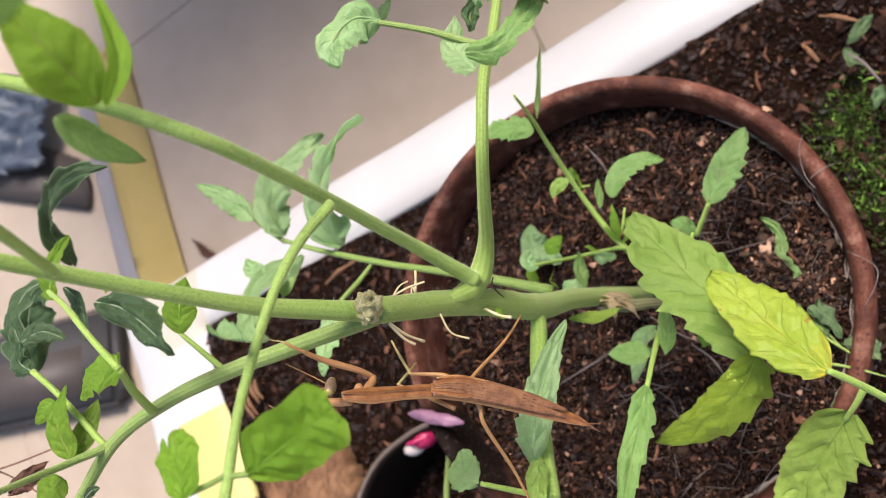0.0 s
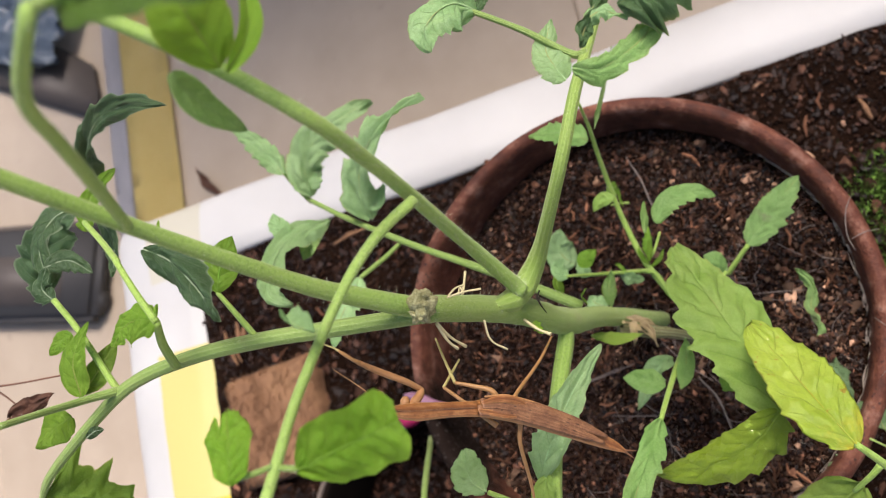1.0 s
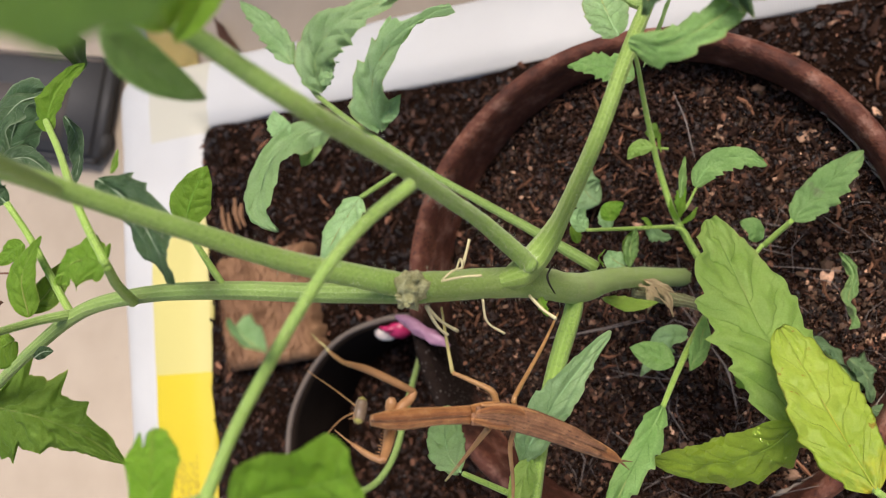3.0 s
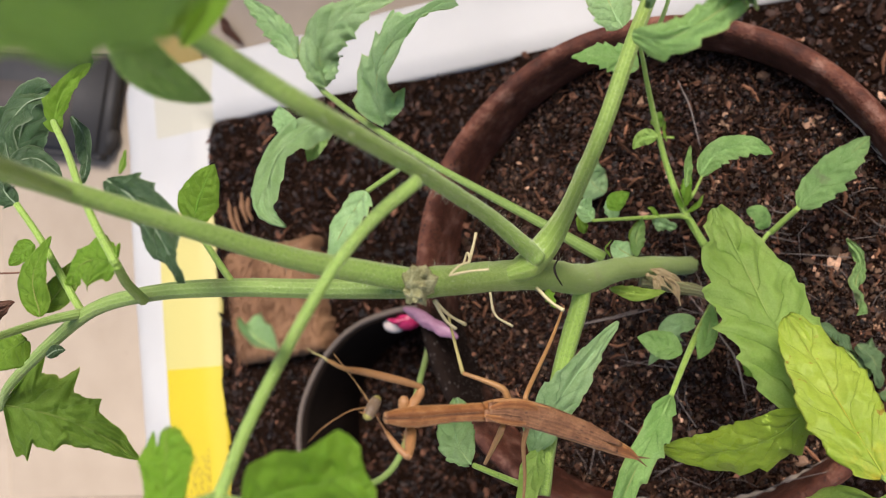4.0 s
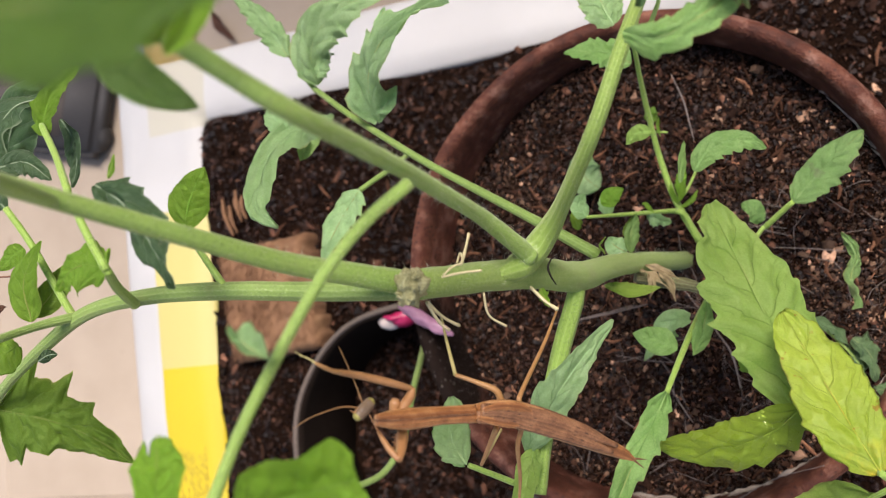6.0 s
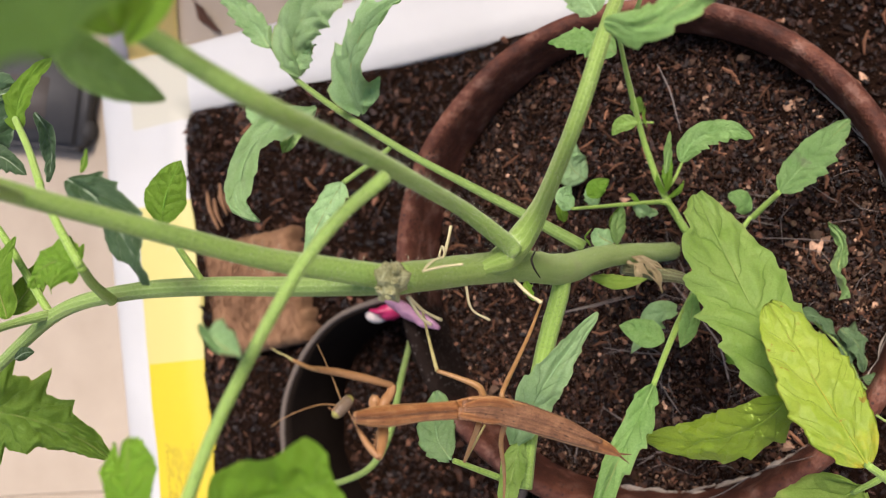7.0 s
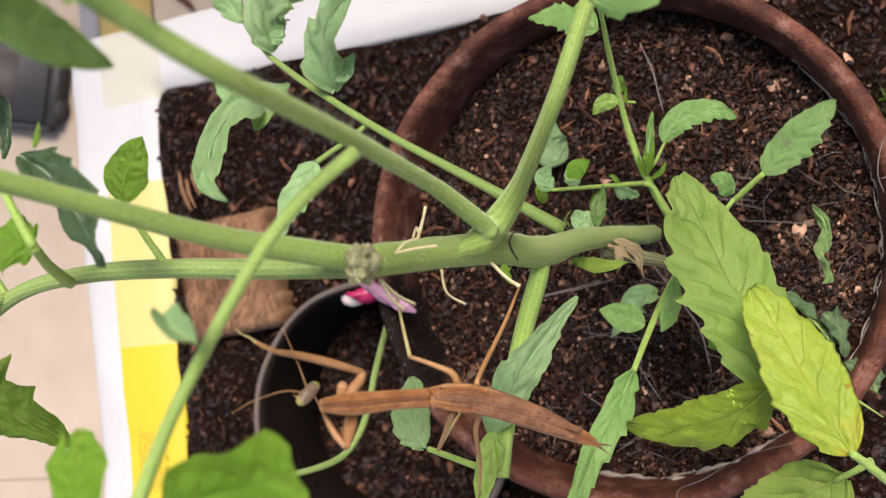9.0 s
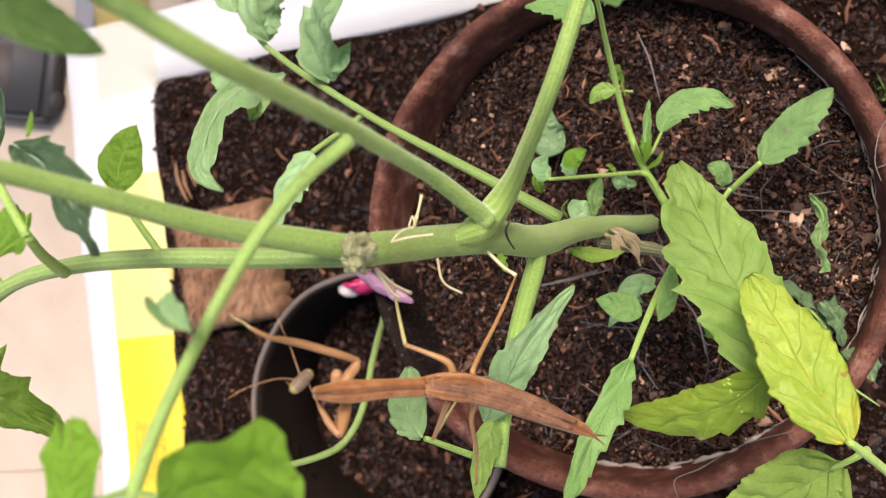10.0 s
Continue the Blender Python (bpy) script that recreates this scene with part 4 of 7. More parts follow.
# ---- pots ----
def lathe(profile, n=128, wob=0.0, seed=0.0, closed=True):
    bm = bmesh.new()
    rings = []
    for r, z in profile:
        rings.append([bm.verts.new(((r + wob * noise.noise(Vector((math.cos(a) * 2.2, math.sin(a) * 2.2, z * 20 + seed)))) * math.cos(a),
                                    (r + wob * noise.noise(Vector((math.cos(a) * 2.2, math.sin(a) * 2.2, z * 20 + seed)))) * math.sin(a), z)) for a in (2 * math.pi * j / n for j in range(n))])
    pairs = list(zip(rings, rings[1:])) + ([(rings[-1], rings[0])] if closed else [])
    for a, b in pairs:
        for j in range(n):
            bm.faces.new((a[j], a[(j + 1) % n], b[(j + 1) % n], b[j]))
    return bm


POT2 = Vector((-0.1207, -0.1666, -0.04))


def build_clay_pot():
    pot = thing("clay_pot", POT, "round weathered terracotta pot sunk in the soil of the bag", "plant pot")
    prof = [(0.0965, -0.02), (0.0978, 0.006), (0.0984, 0.0155), (0.0992, 0.0192), (0.1005, 0.0215), (0.1026, 0.0224), (0.1048, 0.0214), (0.1064, 0.018), (0.1070, 0.012),
            (0.1068, -0.004), (0.1060, -0.0125), (0.1035, -0.0165), (0.0985, -0.0175), (0.0945, -0.07), (0.089, -0.15), (0.082, -0.15), (0.087, -0.07)]
    part("pot_wall", lathe(prof, 144, 0.0008), TERRACOTTA, pot)
    part("pot_base", lathe([(0.0001, -0.15), (0.0005, -0.15), (0.082, -0.15), (0.082, -0.142), (0.0001, -0.142)], 48), TERRACOTTA, pot)
    # lime crust where the soil meets the wall
    rng = random.Random(4)
    bm = bmesh.new()
    for a0, a1, thick in ((5, 62, 0.7), (-35, 5, 0.5), (-80, -35, 2.4)):
        for _ in range(3):
            a = a0
            while a < a1:
                b = a + rng.uniform(2, 8)
                pts = []
                for q in (a, (a + b) / 2, b):
                    r = 0.0975 + rng.uniform(-0.0012, 0.0006)
                    pts.append((r * math.cos(radians(q)), r * math.sin(radians(q)), pot_soil_z(POT.x + r * math.cos(radians(q)), POT.y + r * math.sin(radians(q))) + rng.uniform(0.0, 0.004)))
                tube(pts, [0.0001, thick * rng.uniform(0.0002, 0.0007), 0.0001], 8, 5, bm=bm, lumps=0.9)
                a = b + rng.uniform(-1, 7)
    part("lime_crust", bm, CRUST, pot, "thin white lime line")["kind"] = "stuff"
    return pot


def build_dark_pot():
    pot = thing("dark_plastic_pot", POT2, "small dark plastic pot with a pale worn rim", "plant pot")
    R = 0.0709
    prof = [(R - 0.0045, -0.03), (R - 0.004, -0.004), (R - 0.0035, 0.0), (R - 0.002, 0.0012), (R, 0.0008), (R + 0.0008, -0.001), (R, -0.0035), (R - 0.002, -0.006), (R - 0.008, -0.13), (R - 0.012, -0.13)]
    part("pot_wall", lathe(prof, 96, 0.0012, 3.0), BLACK_PLASTIC, pot)
    part("pot_rim", lathe([(R - 0.0026, 0.0006), (R - 0.0016, 0.0022), (R + 0.0002, 0.002), (R + 0.001, -0.001), (R + 0.0003, -0.003), (R - 0.0002, -0.001)], 96, 0.0012, 3.0), RIM_PLASTIC, pot, "pale sun-bleached rim")
    part("pot_floor", lathe([(0.0001, -0.13), (R - 0.011, -0.13), (R - 0.011, -0.122), (0.0001, -0.122)], 48), BLACK_PLASTIC, pot)
    soil = thing("pot_soil", POT2, "dark damp soil low in the plastic pot", "soil", kind="stuff")
    bm = bmesh.new()
    mid = bm.verts.new((0, 0, -0.055))
    rings = []
    for k in range(1, 18):
        r = (R - 0.0055) * k / 17
        rings.append([bm.verts.new((r * math.cos(a), r * math.sin(a), -0.055 + ground_height(r * math.cos(a), r * math.sin(a), 0.005, 30))) for a in (2 * math.pi * j / 64 for j in range(64))])
    for j in range(64):
        bm.faces.new((mid, rings[0][j], rings[0][(j + 1) % 64]))
    for a, b in zip(rings, rings[1:]):
        for j in range(64):
            bm.faces.new((a[j], b[j], b[(j + 1) % 64], a[(j + 1) % 64]))
    part("soil_bed", bm, SOIL, soil)
    rng = np.random.default_rng(8)
    for name, count, lo, hi, m, sd in (("soil_crumbs", 3200, 0.0007, 0.002, CRUMB, 31), ("bark_chips", 160, 0.001, 0.003, CRUMB_RED, 32)):
        r, a = (R - 0.008) * np.sqrt(rng.random(count)), rng.uniform(0, 2 * np.pi, count)
        x, y = r * np.cos(a), r * np.sin(a)
        size = lo + (hi - lo) * rng.random(count) ** 2
        z = np.array([-0.055 + ground_height(i, j, 0.005, 30) for i, j in zip(x, y)]) + size * 0.3
        np_mesh(name, *crumbs(np.stack([x, y, z], 1), size, sd), m, soil)


build_clay_pot()
build_dark_pot()
build_pot_soil()
build_tray_soil()


# ---- the tomato plant ----
def ball(place, size, turn=(0, 0, 0), bm=None, u=16, v=10):
    bm = bm or bmesh.new()
    bmesh.ops.create_uvsphere(bm, u_segments=u, v_segments=v, radius=1, matrix=Matrix.Translation(place) @ Euler([radians(a) for a in turn]).to_matrix().to_4x4() @ Matrix.Diagonal((*size, 1)))
    return bm


def build_tomato():
    base = Vector((-0.0067, -0.0363, -0.0000))
    plant = thing("tomato_plant", base, "hairy green tomato plant with drooping, partly yellowing leaves", "tomato plant")
    S = add_stem
    main = [(-0.0067, -0.0363, -0.0175), (-0.0121, -0.0398, 0.0134), (-0.0170, -0.0431, 0.0443), (-0.0209, -0.0472, 0.0753), (-0.0234, -0.0528, 0.1062), (-0.0272, -0.0538, 0.1375), (-0.0308, -0.0569, 0.1686), (-0.0361, -0.0616, 0.1993)]
    main.insert(0, tuple(Vector(main[0]) + Vector((0.008, -0.001, -0.012))))
    S(plant, main, [0.0036, 0.0037, 0.0038, 0.0038, 0.0041, 0.0049, 0.0046, 0.0040, 0.0037], STEM_GREY, "main_stem", 600, 0.0016, 60, 20, 0.07, 0.0, 1)
    S(plant, [(-0.0367, -0.0615, 0.1981), (-0.0446, -0.0620, 0.2143), (-0.0520, -0.0622, 0.2307), (-0.0588, -0.0610, 0.2473), (-0.0649, -0.0595, 0.2641), (-0.0703, -0.0579, 0.2812), (-0.0752, -0.0562, 0.2984), (-0.0802, -0.0546, 0.3156), (-0.0852, -0.0529, 0.3328)], [0.0030, 0.0023, 0.0019, 0.0018, 0.0017], STEM, "side_stem", 350, 0.0010, seed=2)
    S(plant, [(-0.0695, -0.0589, 0.2767), (-0.0617, -0.0563, 0.2914), (-0.0537, -0.0540, 0.3061), (-0.0456, -0.0519, 0.3207), (-0.0376, -0.0495, 0.3353), (-0.0271, -0.0427, 0.3462)] + [(-0.0304, -0.0398, 0.3431), (-0.0305, -0.0371, 0.3402), (-0.0295, -0.0347, 0.3366)], [0.0012, 0.0013, 0.0012, 0.0010, 0.0009], STEM, "leaf_stalk", 100, 0.0008, seed=14)
    S(plant, [(-0.0368, -0.0631, 0.1970), (-0.0599, -0.0706, 0.2013), (-0.0836, -0.0778, 0.2026), (-0.1068, -0.0864, 0.2019), (-0.1285, -0.0979, 0.1996), (-0.1459, -0.1147, 0.1950), (-0.1618, -0.1329, 0.1896), (-0.1690, -0.1440, 0.1838)], [0.0024, 0.0024, 0.0023, 0.0021, 0.0019, 0.0015, 0.0009], STEM_RIDGED, "side_stem", 300, 0.0006, ridges=0.04, seed=3)
    S(plant, [(-0.1327, -0.1004, 0.1989), (-0.1356, -0.1034, 0.2064), (-0.1362, -0.1059, 0.2146), (-0.1351, -0.1077, 0.2230), (-0.1338, -0.1097, 0.2320), (-0.1322, -0.1117, 0.2415)], [0.0015, 0.0012, 0.0011, 0.0010, 0.0010], STEM_RIDGED, "leaf_stalk", 60, 0.0006, 18, 10, seed=4)
    S(plant, [(-0.0234, -0.0492, 0.1590), (-0.0258, -0.0470, 0.1640), (-0.0302, -0.0419, 0.1855), (-0.0304, -0.0393, 0.2084), (-0.0301, -0.0369, 0.2313), (-0.0296, -0.0351, 0.2542), (-0.0314, -0.0329, 0.2770), (-0.0469, -0.0273, 0.2920), (-0.0656, -0.0227, 0.3045), (-0.0845, -0.0181, 0.3169), (-0.1033, -0.0135, 0.3294)], [0.0023, 0.0024, 0.0019, 0.0018, 0.0017, 0.0017, 0.0016, 0.0015, 0.0015, 0.0015], STEM, "side_stem", 900, 0.0012, 60, 18, seed=5)
    S(plant, [(-0.0288, -0.0562, 0.1680), (-0.0262, -0.0524, 0.1585), (-0.0252, -0.0466, 0.1515), (-0.0209, -0.0374, 0.1562), (-0.0144, -0.0272, 0.1722), (-0.0088, -0.0141, 0.1860), (-0.0079, 0.0047, 0.1868), (-0.0104, 0.0206, 0.1751)] + [(-0.0105, 0.0310, 0.1715), (-0.0107, 0.0429, 0.1676), (-0.0112, 0.0559, 0.1640)], [0.0018, 0.0038, 0.0036, 0.0022, 0.0019, 0.0018, 0.0017, 0.0016, 0.0015, 0.0014], STEM_STRIPED, "side_stem", 260, 0.0006, 44, 16, 0.03, 0.07, 6)
    ahead = [(-0.0266, -0.0391, 0.2353), (-0.0294, -0.0477, 0.2422), (-0.0310, -0.0572, 0.2482), (-0.0315, -0.0674, 0.2532), (-0.0318, -0.0780, 0.2573), (-0.0322, -0.0888, 0.2606), (-0.0322, -0.1000, 0.2627)]
    ahead.append(tuple(2 * Vector(ahead[-1]) - Vector(ahead[-2])))
    S(plant, ahead, [0.0014, 0.0012, 0.0011, 0.0011, 0.0013], STEM, "leaf_stalk", 160, 0.0007, seed=7)
    S(plant, [(-0.0244, -0.0447, 0.0844), (-0.0473, -0.0395, 0.0891), (-0.0708, -0.0348, 0.0897), (-0.0942, -0.0303, 0.0875), (-0.1172, -0.0249, 0.0832), (-0.1398, -0.0191, 0.0778), (-0.1620, -0.0123, 0.0717)], [0.0022, 0.0017, 0.0014, 0.0013, 0.0012, 0.0011], STALK, "side_stem", 200, 0.0007, seed=8)
    S(plant, [(-0.1052, -0.0286, 0.0843), (-0.1096, -0.0366, 0.0881), (-0.1121, -0.0416, 0.0920), (-0.1146, -0.0466, 0.0958)], [0.0009, 0.0011, 0.001], STALK, "leaf_stalk", 0, n=12, seg=8)
    S(plant, [(-0.0240, -0.0500, 0.1100)] + [(-0.0220, -0.0582, 0.1079), (-0.0203, -0.0731, 0.1130), (-0.0180, -0.0880, 0.1181), (-0.0148, -0.1027, 0.1229), (-0.0107, -0.1173, 0.1275)], [0.0020, 0.0030, 0.0028, 0.0027, 0.0026], STEM_PALE, "side_stem", 150, 0.0006, ridges=0.06, seed=9)
    S(plant, [(-0.0172, -0.1156, 0.1319), (-0.0225, -0.1137, 0.1389), (-0.0277, -0.1118, 0.1460)], [0.0010, 0.0008], STEM_PALE, "leaf_stalk", 0, n=12, seg=8)
    S(plant, [(0.0111, -0.0813, 0.0866), (0.0101, -0.0713, 0.0728), (0.0096, -0.0609, 0.0593), (0.0100, -0.0502, 0.0460)], [0.0009, 0.0011, 0.0014], STEM_PALE, "leaf_stalk", 0, n=16, seg=10)
    S(plant, [(-0.0021, -0.0293, 0.0228), (-0.0156, -0.0163, 0.0242), (-0.0251, -0.0020, 0.0321), (-0.0308, 0.0106, 0.0448), (-0.0338, 0.0204, 0.0608), (-0.0347, 0.0275, 0.0784), (-0.0352, 0.0318, 0.0955)], [0.0016, 0.0013, 0.0011, 0.0010, 0.0008, 0.0005], STEM_PALE, "side_shoot", 120, 0.0005, seed=10)
    S(plant, [(-0.0135, -0.0200, 0.0261), (-0.0208, -0.0245, 0.0431), (-0.0276, -0.0289, 0.0603), (-0.0339, -0.0331, 0.0777)], [0.0010, 0.0008, 0.0006], STEM_PALE, "leaf_stalk", 0, n=16, seg=8)
    S(plant, [(-0.1608, -0.0131, 0.0709), (-0.1711, -0.0066, 0.0718), (-0.1812, 0.0012, 0.0725)], [0.0012, 0.0009, 0.0006], STEM, "leaf_stalk", 0, n=14, seg=8)
    S(plant, [(-0.0152, -0.0207, 0.0285), (-0.0106, -0.0208, 0.0254), (-0.0051, -0.0267, 0.0233)], [0.0009, 0.0011, 0.0012], STEM_PALE, "leaf_stalk", 0, n=10, seg=8)
    S(plant, [(-0.0170, -0.0489, 0.0505), (-0.0046, -0.0475, 0.0429), (0.0099, -0.0468, 0.0398), (0.0262, -0.0525, 0.0406)], [0.0022, 0.0026, 0.0021, 0.0017], STEM_OLD, "leaf_stalk", 80, 0.0006, lumps=0.3, seed=15)
    S(plant, [(-0.0108, -0.0027, 0.0273), (-0.0122, -0.0110, 0.0264), (-0.0139, -0.0150, 0.0263)], [0.0005, 0.0007], STEM_PALE, "leaf_stalk", 0, n=10, seg=7)
    S(plant, [(0.0205, -0.0181, 0.0386), (0.0182, -0.0246, 0.0380), (0.0154, -0.0330, 0.0366)], [0.0008, 0.0010], STEM_PALE, "leaf_stalk", 0, n=10, seg=7)
    S(plant, [(-0.0327, 0.0059, 0.0332), (-0.0293, 0.0074, 0.0317), (-0.0254, 0.0084, 0.0301)], [0.0004, 0.0005], STEM_PALE, "leaf_stalk", 0, n=8, seg=7)
    L0 = add_leaf
    for k, pts in enumerate(([(-0.0139, -0.0139, 0.0284), (-0.0150, -0.0076, 0.0294), (-0.0158, -0.0012, 0.0303)], [(-0.0306, 0.0109, 0.0330), (-0.0326, 0.0130, 0.0348), (-0.0324, 0.0164, 0.0344)], [(-0.0330, -0.0289, 0.0492), (-0.0362, -0.0248, 0.0501), (-0.0352, -0.0201, 0.0493)], [(-0.0415, -0.0382, 0.0555), (-0.0442, -0.0336, 0.0563), (-0.0437, -0.0275, 0.0566)], [(-0.0225, -0.0390, 0.0480), (-0.0250, -0.0332, 0.0496), (-0.0241, -0.0272, 0.0498)], [(-0.0214, -0.0251, 0.0420), (-0.0170, -0.0260, 0.0404), (-0.0123, -0.0255, 0.0373)])):
        L0(plant, pts, 0.0026 + 0.0005 * (k % 3), (LEAF_BRIGHT, LEAF_MID, LEAF_BLUE)[k % 3], 15 * k - 30, "toothed", fold=22, droop=0.3, nu=30, nv=6, seed=110 + k)
    S(plant, [(0.0202, -0.0177, 0.0296), (0.0240, -0.0122, 0.0354), (0.0278, -0.0069, 0.0414)], [0.0012, 0.0010], STEM_PALE, "leaf_stalk", 0, n=10, seg=8)
    S(plant, [(0.0740, -0.0773, 0.1262), (0.0800, -0.0803, 0.1190), (0.0868, -0.0843, 0.1090), (0.0950, -0.0900, 0.0950), (0.1040, -0.0960, 0.0780)], [0.0010, 0.0012, 0.0012, 0.0013, 0.0013], STEM_PALE, "leaf_stalk", 40, 0.0005, n=24, seg=12, ridges=0.05)
    S(plant, [(-0.0838, -0.0774, 0.2028), (-0.0926, -0.0710, 0.2042), (-0.0995, -0.0663, 0.2047)], [0.0010, 0.0007], STEM_PALE, "leaf_stalk", 0, n=10, seg=8)
    S(plant, [(-0.0333, -0.1011, 0.2635), (-0.0306, -0.1008, 0.2628), (-0.0273, -0.1003, 0.2623)], [0.0006, 0.0007], STALK, "leaf_stalk", 40, 0.0005, n=10, seg=8)
    S(plant, [(-0.0320, -0.1003, 0.2630), (-0.0346, -0.1025, 0.2661), (-0.0375, -0.1043, 0.2694)], [0.0006, 0.0007], STALK, "leaf_stalk", 40, 0.0005, n=10, seg=8)
    S(plant, [(-0.1090, -0.0892, 0.2046), (-0.1037, -0.0834, 0.2183), (-0.0972, -0.0775, 0.2305)], [0.0015, 0.0011], STEM_PALE, "leaf_stalk", 0, n=14, seg=8)
    S(plant, [(-0.1322, -0.1012, 0.1988), (-0.1360, -0.0975, 0.2004), (-0.1418, -0.0912, 0.2029), (-0.1492, -0.0835, 0.2059), (-0.1572, -0.0766, 0.2091)], [0.0012, 0.0010], STEM_PALE, "leaf_stalk", 0, n=14, seg=8)
    S(plant, [(-0.1153, -0.0632, 0.2301), (-0.1326, -0.0574, 0.2198), (-0.1503, -0.0515, 0.2106)], [0.0010, 0.0009], STEM_PALE, "leaf_stalk", 0, n=14, seg=8)
    S(plant, [(-0.0096, 0.0201, 0.1772), (-0.0147, 0.0205, 0.1756), (-0.0281, 0.0248, 0.1819), (-0.0420, 0.0278, 0.1881), (-0.0448, 0.0284, 0.1893)], [0.0014, 0.0011, 0.0009, 0.0008], STEM_RIDGED, "leaf_stalk", 60, 0.0005, n=18, seg=8)
    S(plant, [(-0.1158, -0.0631, 0.2301), (-0.1060, -0.0708, 0.2307), (-0.0972, -0.0775, 0.2305)], [0.0009, 0.0011], STEM_PALE, "leaf_stalk", 0, n=14, seg=8)
    part("bud", ball(Vector((-0.1216, -0.0944, 0.2011)) - base, (0.0012, 0.0011, 0.0011)), STALK, plant, "small dark green bud")
    L = add_leaf
    for k, pts in enumerate(([(-0.0138, -0.0175, 0.0279), (-0.0163, -0.0142, 0.0319), (-0.0179, -0.0105, 0.0343)], [(-0.0136, -0.0165, 0.0278), (-0.0133, -0.0117, 0.0305), (-0.0147, -0.0073, 0.0328)], [(-0.0123, -0.0184, 0.0274), (-0.0090, -0.0150, 0.0291), (-0.0078, -0.0103, 0.0293)], [(-0.0195, -0.0240, 0.0415), (-0.0221, -0.0223, 0.0444), (-0.0236, -0.0220, 0.0461)], [(-0.0268, 0.0058, 0.0343), (-0.0288, 0.0090, 0.0359), (-0.0290, 0.0128, 0.0367)], [(-0.0220, -0.0436, 0.0859), (-0.0240, -0.0413, 0.0887), (-0.0226, -0.0379, 0.0889)])):
        L(plant, pts, 0.0013 + 0.0003 * (k % 2), LEAF_BRIGHT, 25 * k - 50, "lance", fold=25, droop=0.2, nu=20, nv=4, seed=140 + k)
    L(plant, [(0.0516, -0.0728, 0.0919), (0.0421, -0.0576, 0.0919), (0.0310, -0.0451, 0.0905), (0.0195, -0.0325, 0.0872), (0.0062, -0.0180, 0.0834)], 0.0164, LEAF_PALE, 8, "broad", "large pale green leaf with toothed edges", fold=6, droop=0.1, quilt=0.085, nu=70, nv=14, seed=1)
    yellow = L(plant, [(0.0743, -0.0776, 0.1259), (0.0662, -0.0703, 0.1236), (0.0578, -0.0626, 0.1192), (0.0488, -0.0545, 0.1128), (0.0383, -0.0446, 0.1081)], 0.0117, LEAF_YELLOW, -6, "broad", "yellowing leaf with rusty spots and wet sheen", fold=8, droop=0.12, quilt=0.04, rib_r=0.00011, nu=70, nv=14, seed=2)
    add_drops(yellow, WATER_YELLOW, 9, 1, 0.6, 0.95, 0.2, 0.9)
    olive = L(plant, [(0.0508, -0.0715, 0.0998), (0.0457, -0.0810, 0.0938), (0.0365, -0.0896, 0.0896), (0.0255, -0.0959, 0.0838), (0.0112, -0.1009, 0.0773)], 0.0096, LEAF_WET, 0, "toothed", "wet olive-green leaf, glossy", fold=4, droop=0.35, nu=60, nv=14, seed=3)
    add_drops(olive, WATER_OLIVE, 26, 2, 0.08, 0.4, 0.1, 0.95)
    S(plant, [(0.0822, -0.0822, 0.0958), (0.0798, -0.0864, 0.0929), (0.0756, -0.0924, 0.0882)], [0.0012, 0.0010, 0.0008], STEM_PALE, "leaf_stalk", 0, n=10, seg=8)
    L(plant, [(0.0775, -0.0893, 0.0901), (0.0714, -0.0985, 0.0847), (0.0647, -0.1085, 0.0794), (0.0582, -0.1185, 0.0729), (0.0515, -0.1300, 0.0662)], 0.0130, LEAF_LIME, 0, "toothed", "lime-green leaf with a browned notch", fold=5, droop=0.2, nu=60, nv=12, seed=4)
    L(plant, [(0.0114, -0.0810, 0.0889), (0.0110, -0.0923, 0.0972), (0.0103, -0.1033, 0.1060), (0.0103, -0.1143, 0.1148)] + [(0.0103, -0.1218, 0.1215)], 0.0062, LEAF_FRESH, 30, "toothed", "narrow drooping leaf, pale underside", fold=34, droop=0.45, wave=0.22, nu=70, nv=12, seed=5, roll_end=-20)
    L(plant, [(-0.0175, -0.1064, 0.1280), (-0.0143, -0.0954, 0.1335), (-0.0113, -0.0854, 0.1369), (-0.0074, -0.0737, 0.1377), (-0.0028, -0.0602, 0.1338)], 0.0066, LEAF_BLUE, 10, "toothed", "blue-green leaf underside along the stem", fold=12, droop=0.2, wave=0.14, nu=70, nv=12, seed=6)
    L(plant, [(-0.0154, -0.1026, 0.1284), (-0.0145, -0.1090, 0.1305), (-0.0129, -0.1174, 0.1347), (-0.0110, -0.1256, 0.1376)], 0.0046, LEAF_PALE, 20, "lance", fold=25, seed=41)
    L(plant, [(-0.0283, -0.1116, 0.1469), (-0.0383, -0.1111, 0.1339), (-0.0464, -0.1084, 0.1202), (-0.0536, -0.1043, 0.1061)], 0.0066, LEAF_BLUE, 0, "broad", fold=10, droop=0.2, seed=7)
    L(plant, [(-0.1149, -0.0466, 0.0956), (-0.1169, -0.0554, 0.0972), (-0.1183, -0.0657, 0.0996), (-0.1178, -0.0765, 0.1011)], 0.0072, LEAF_BLUE, 10, "toothed", fold=20, seed=8)
    L(plant, [(-0.1226, -0.0195, 0.0815), (-0.1238, -0.0104, 0.0933), (-0.1204, -0.0006, 0.1032), (-0.1115, 0.0091, 0.1128), (-0.0990, 0.0170, 0.1206), (-0.0859, 0.0216, 0.1270)], 0.0098, LEAF_BLUE, -15, "toothed", fold=16, droop=0.3, wave=0.16, quilt=0.07, nu=66, nv=12, seed=9)
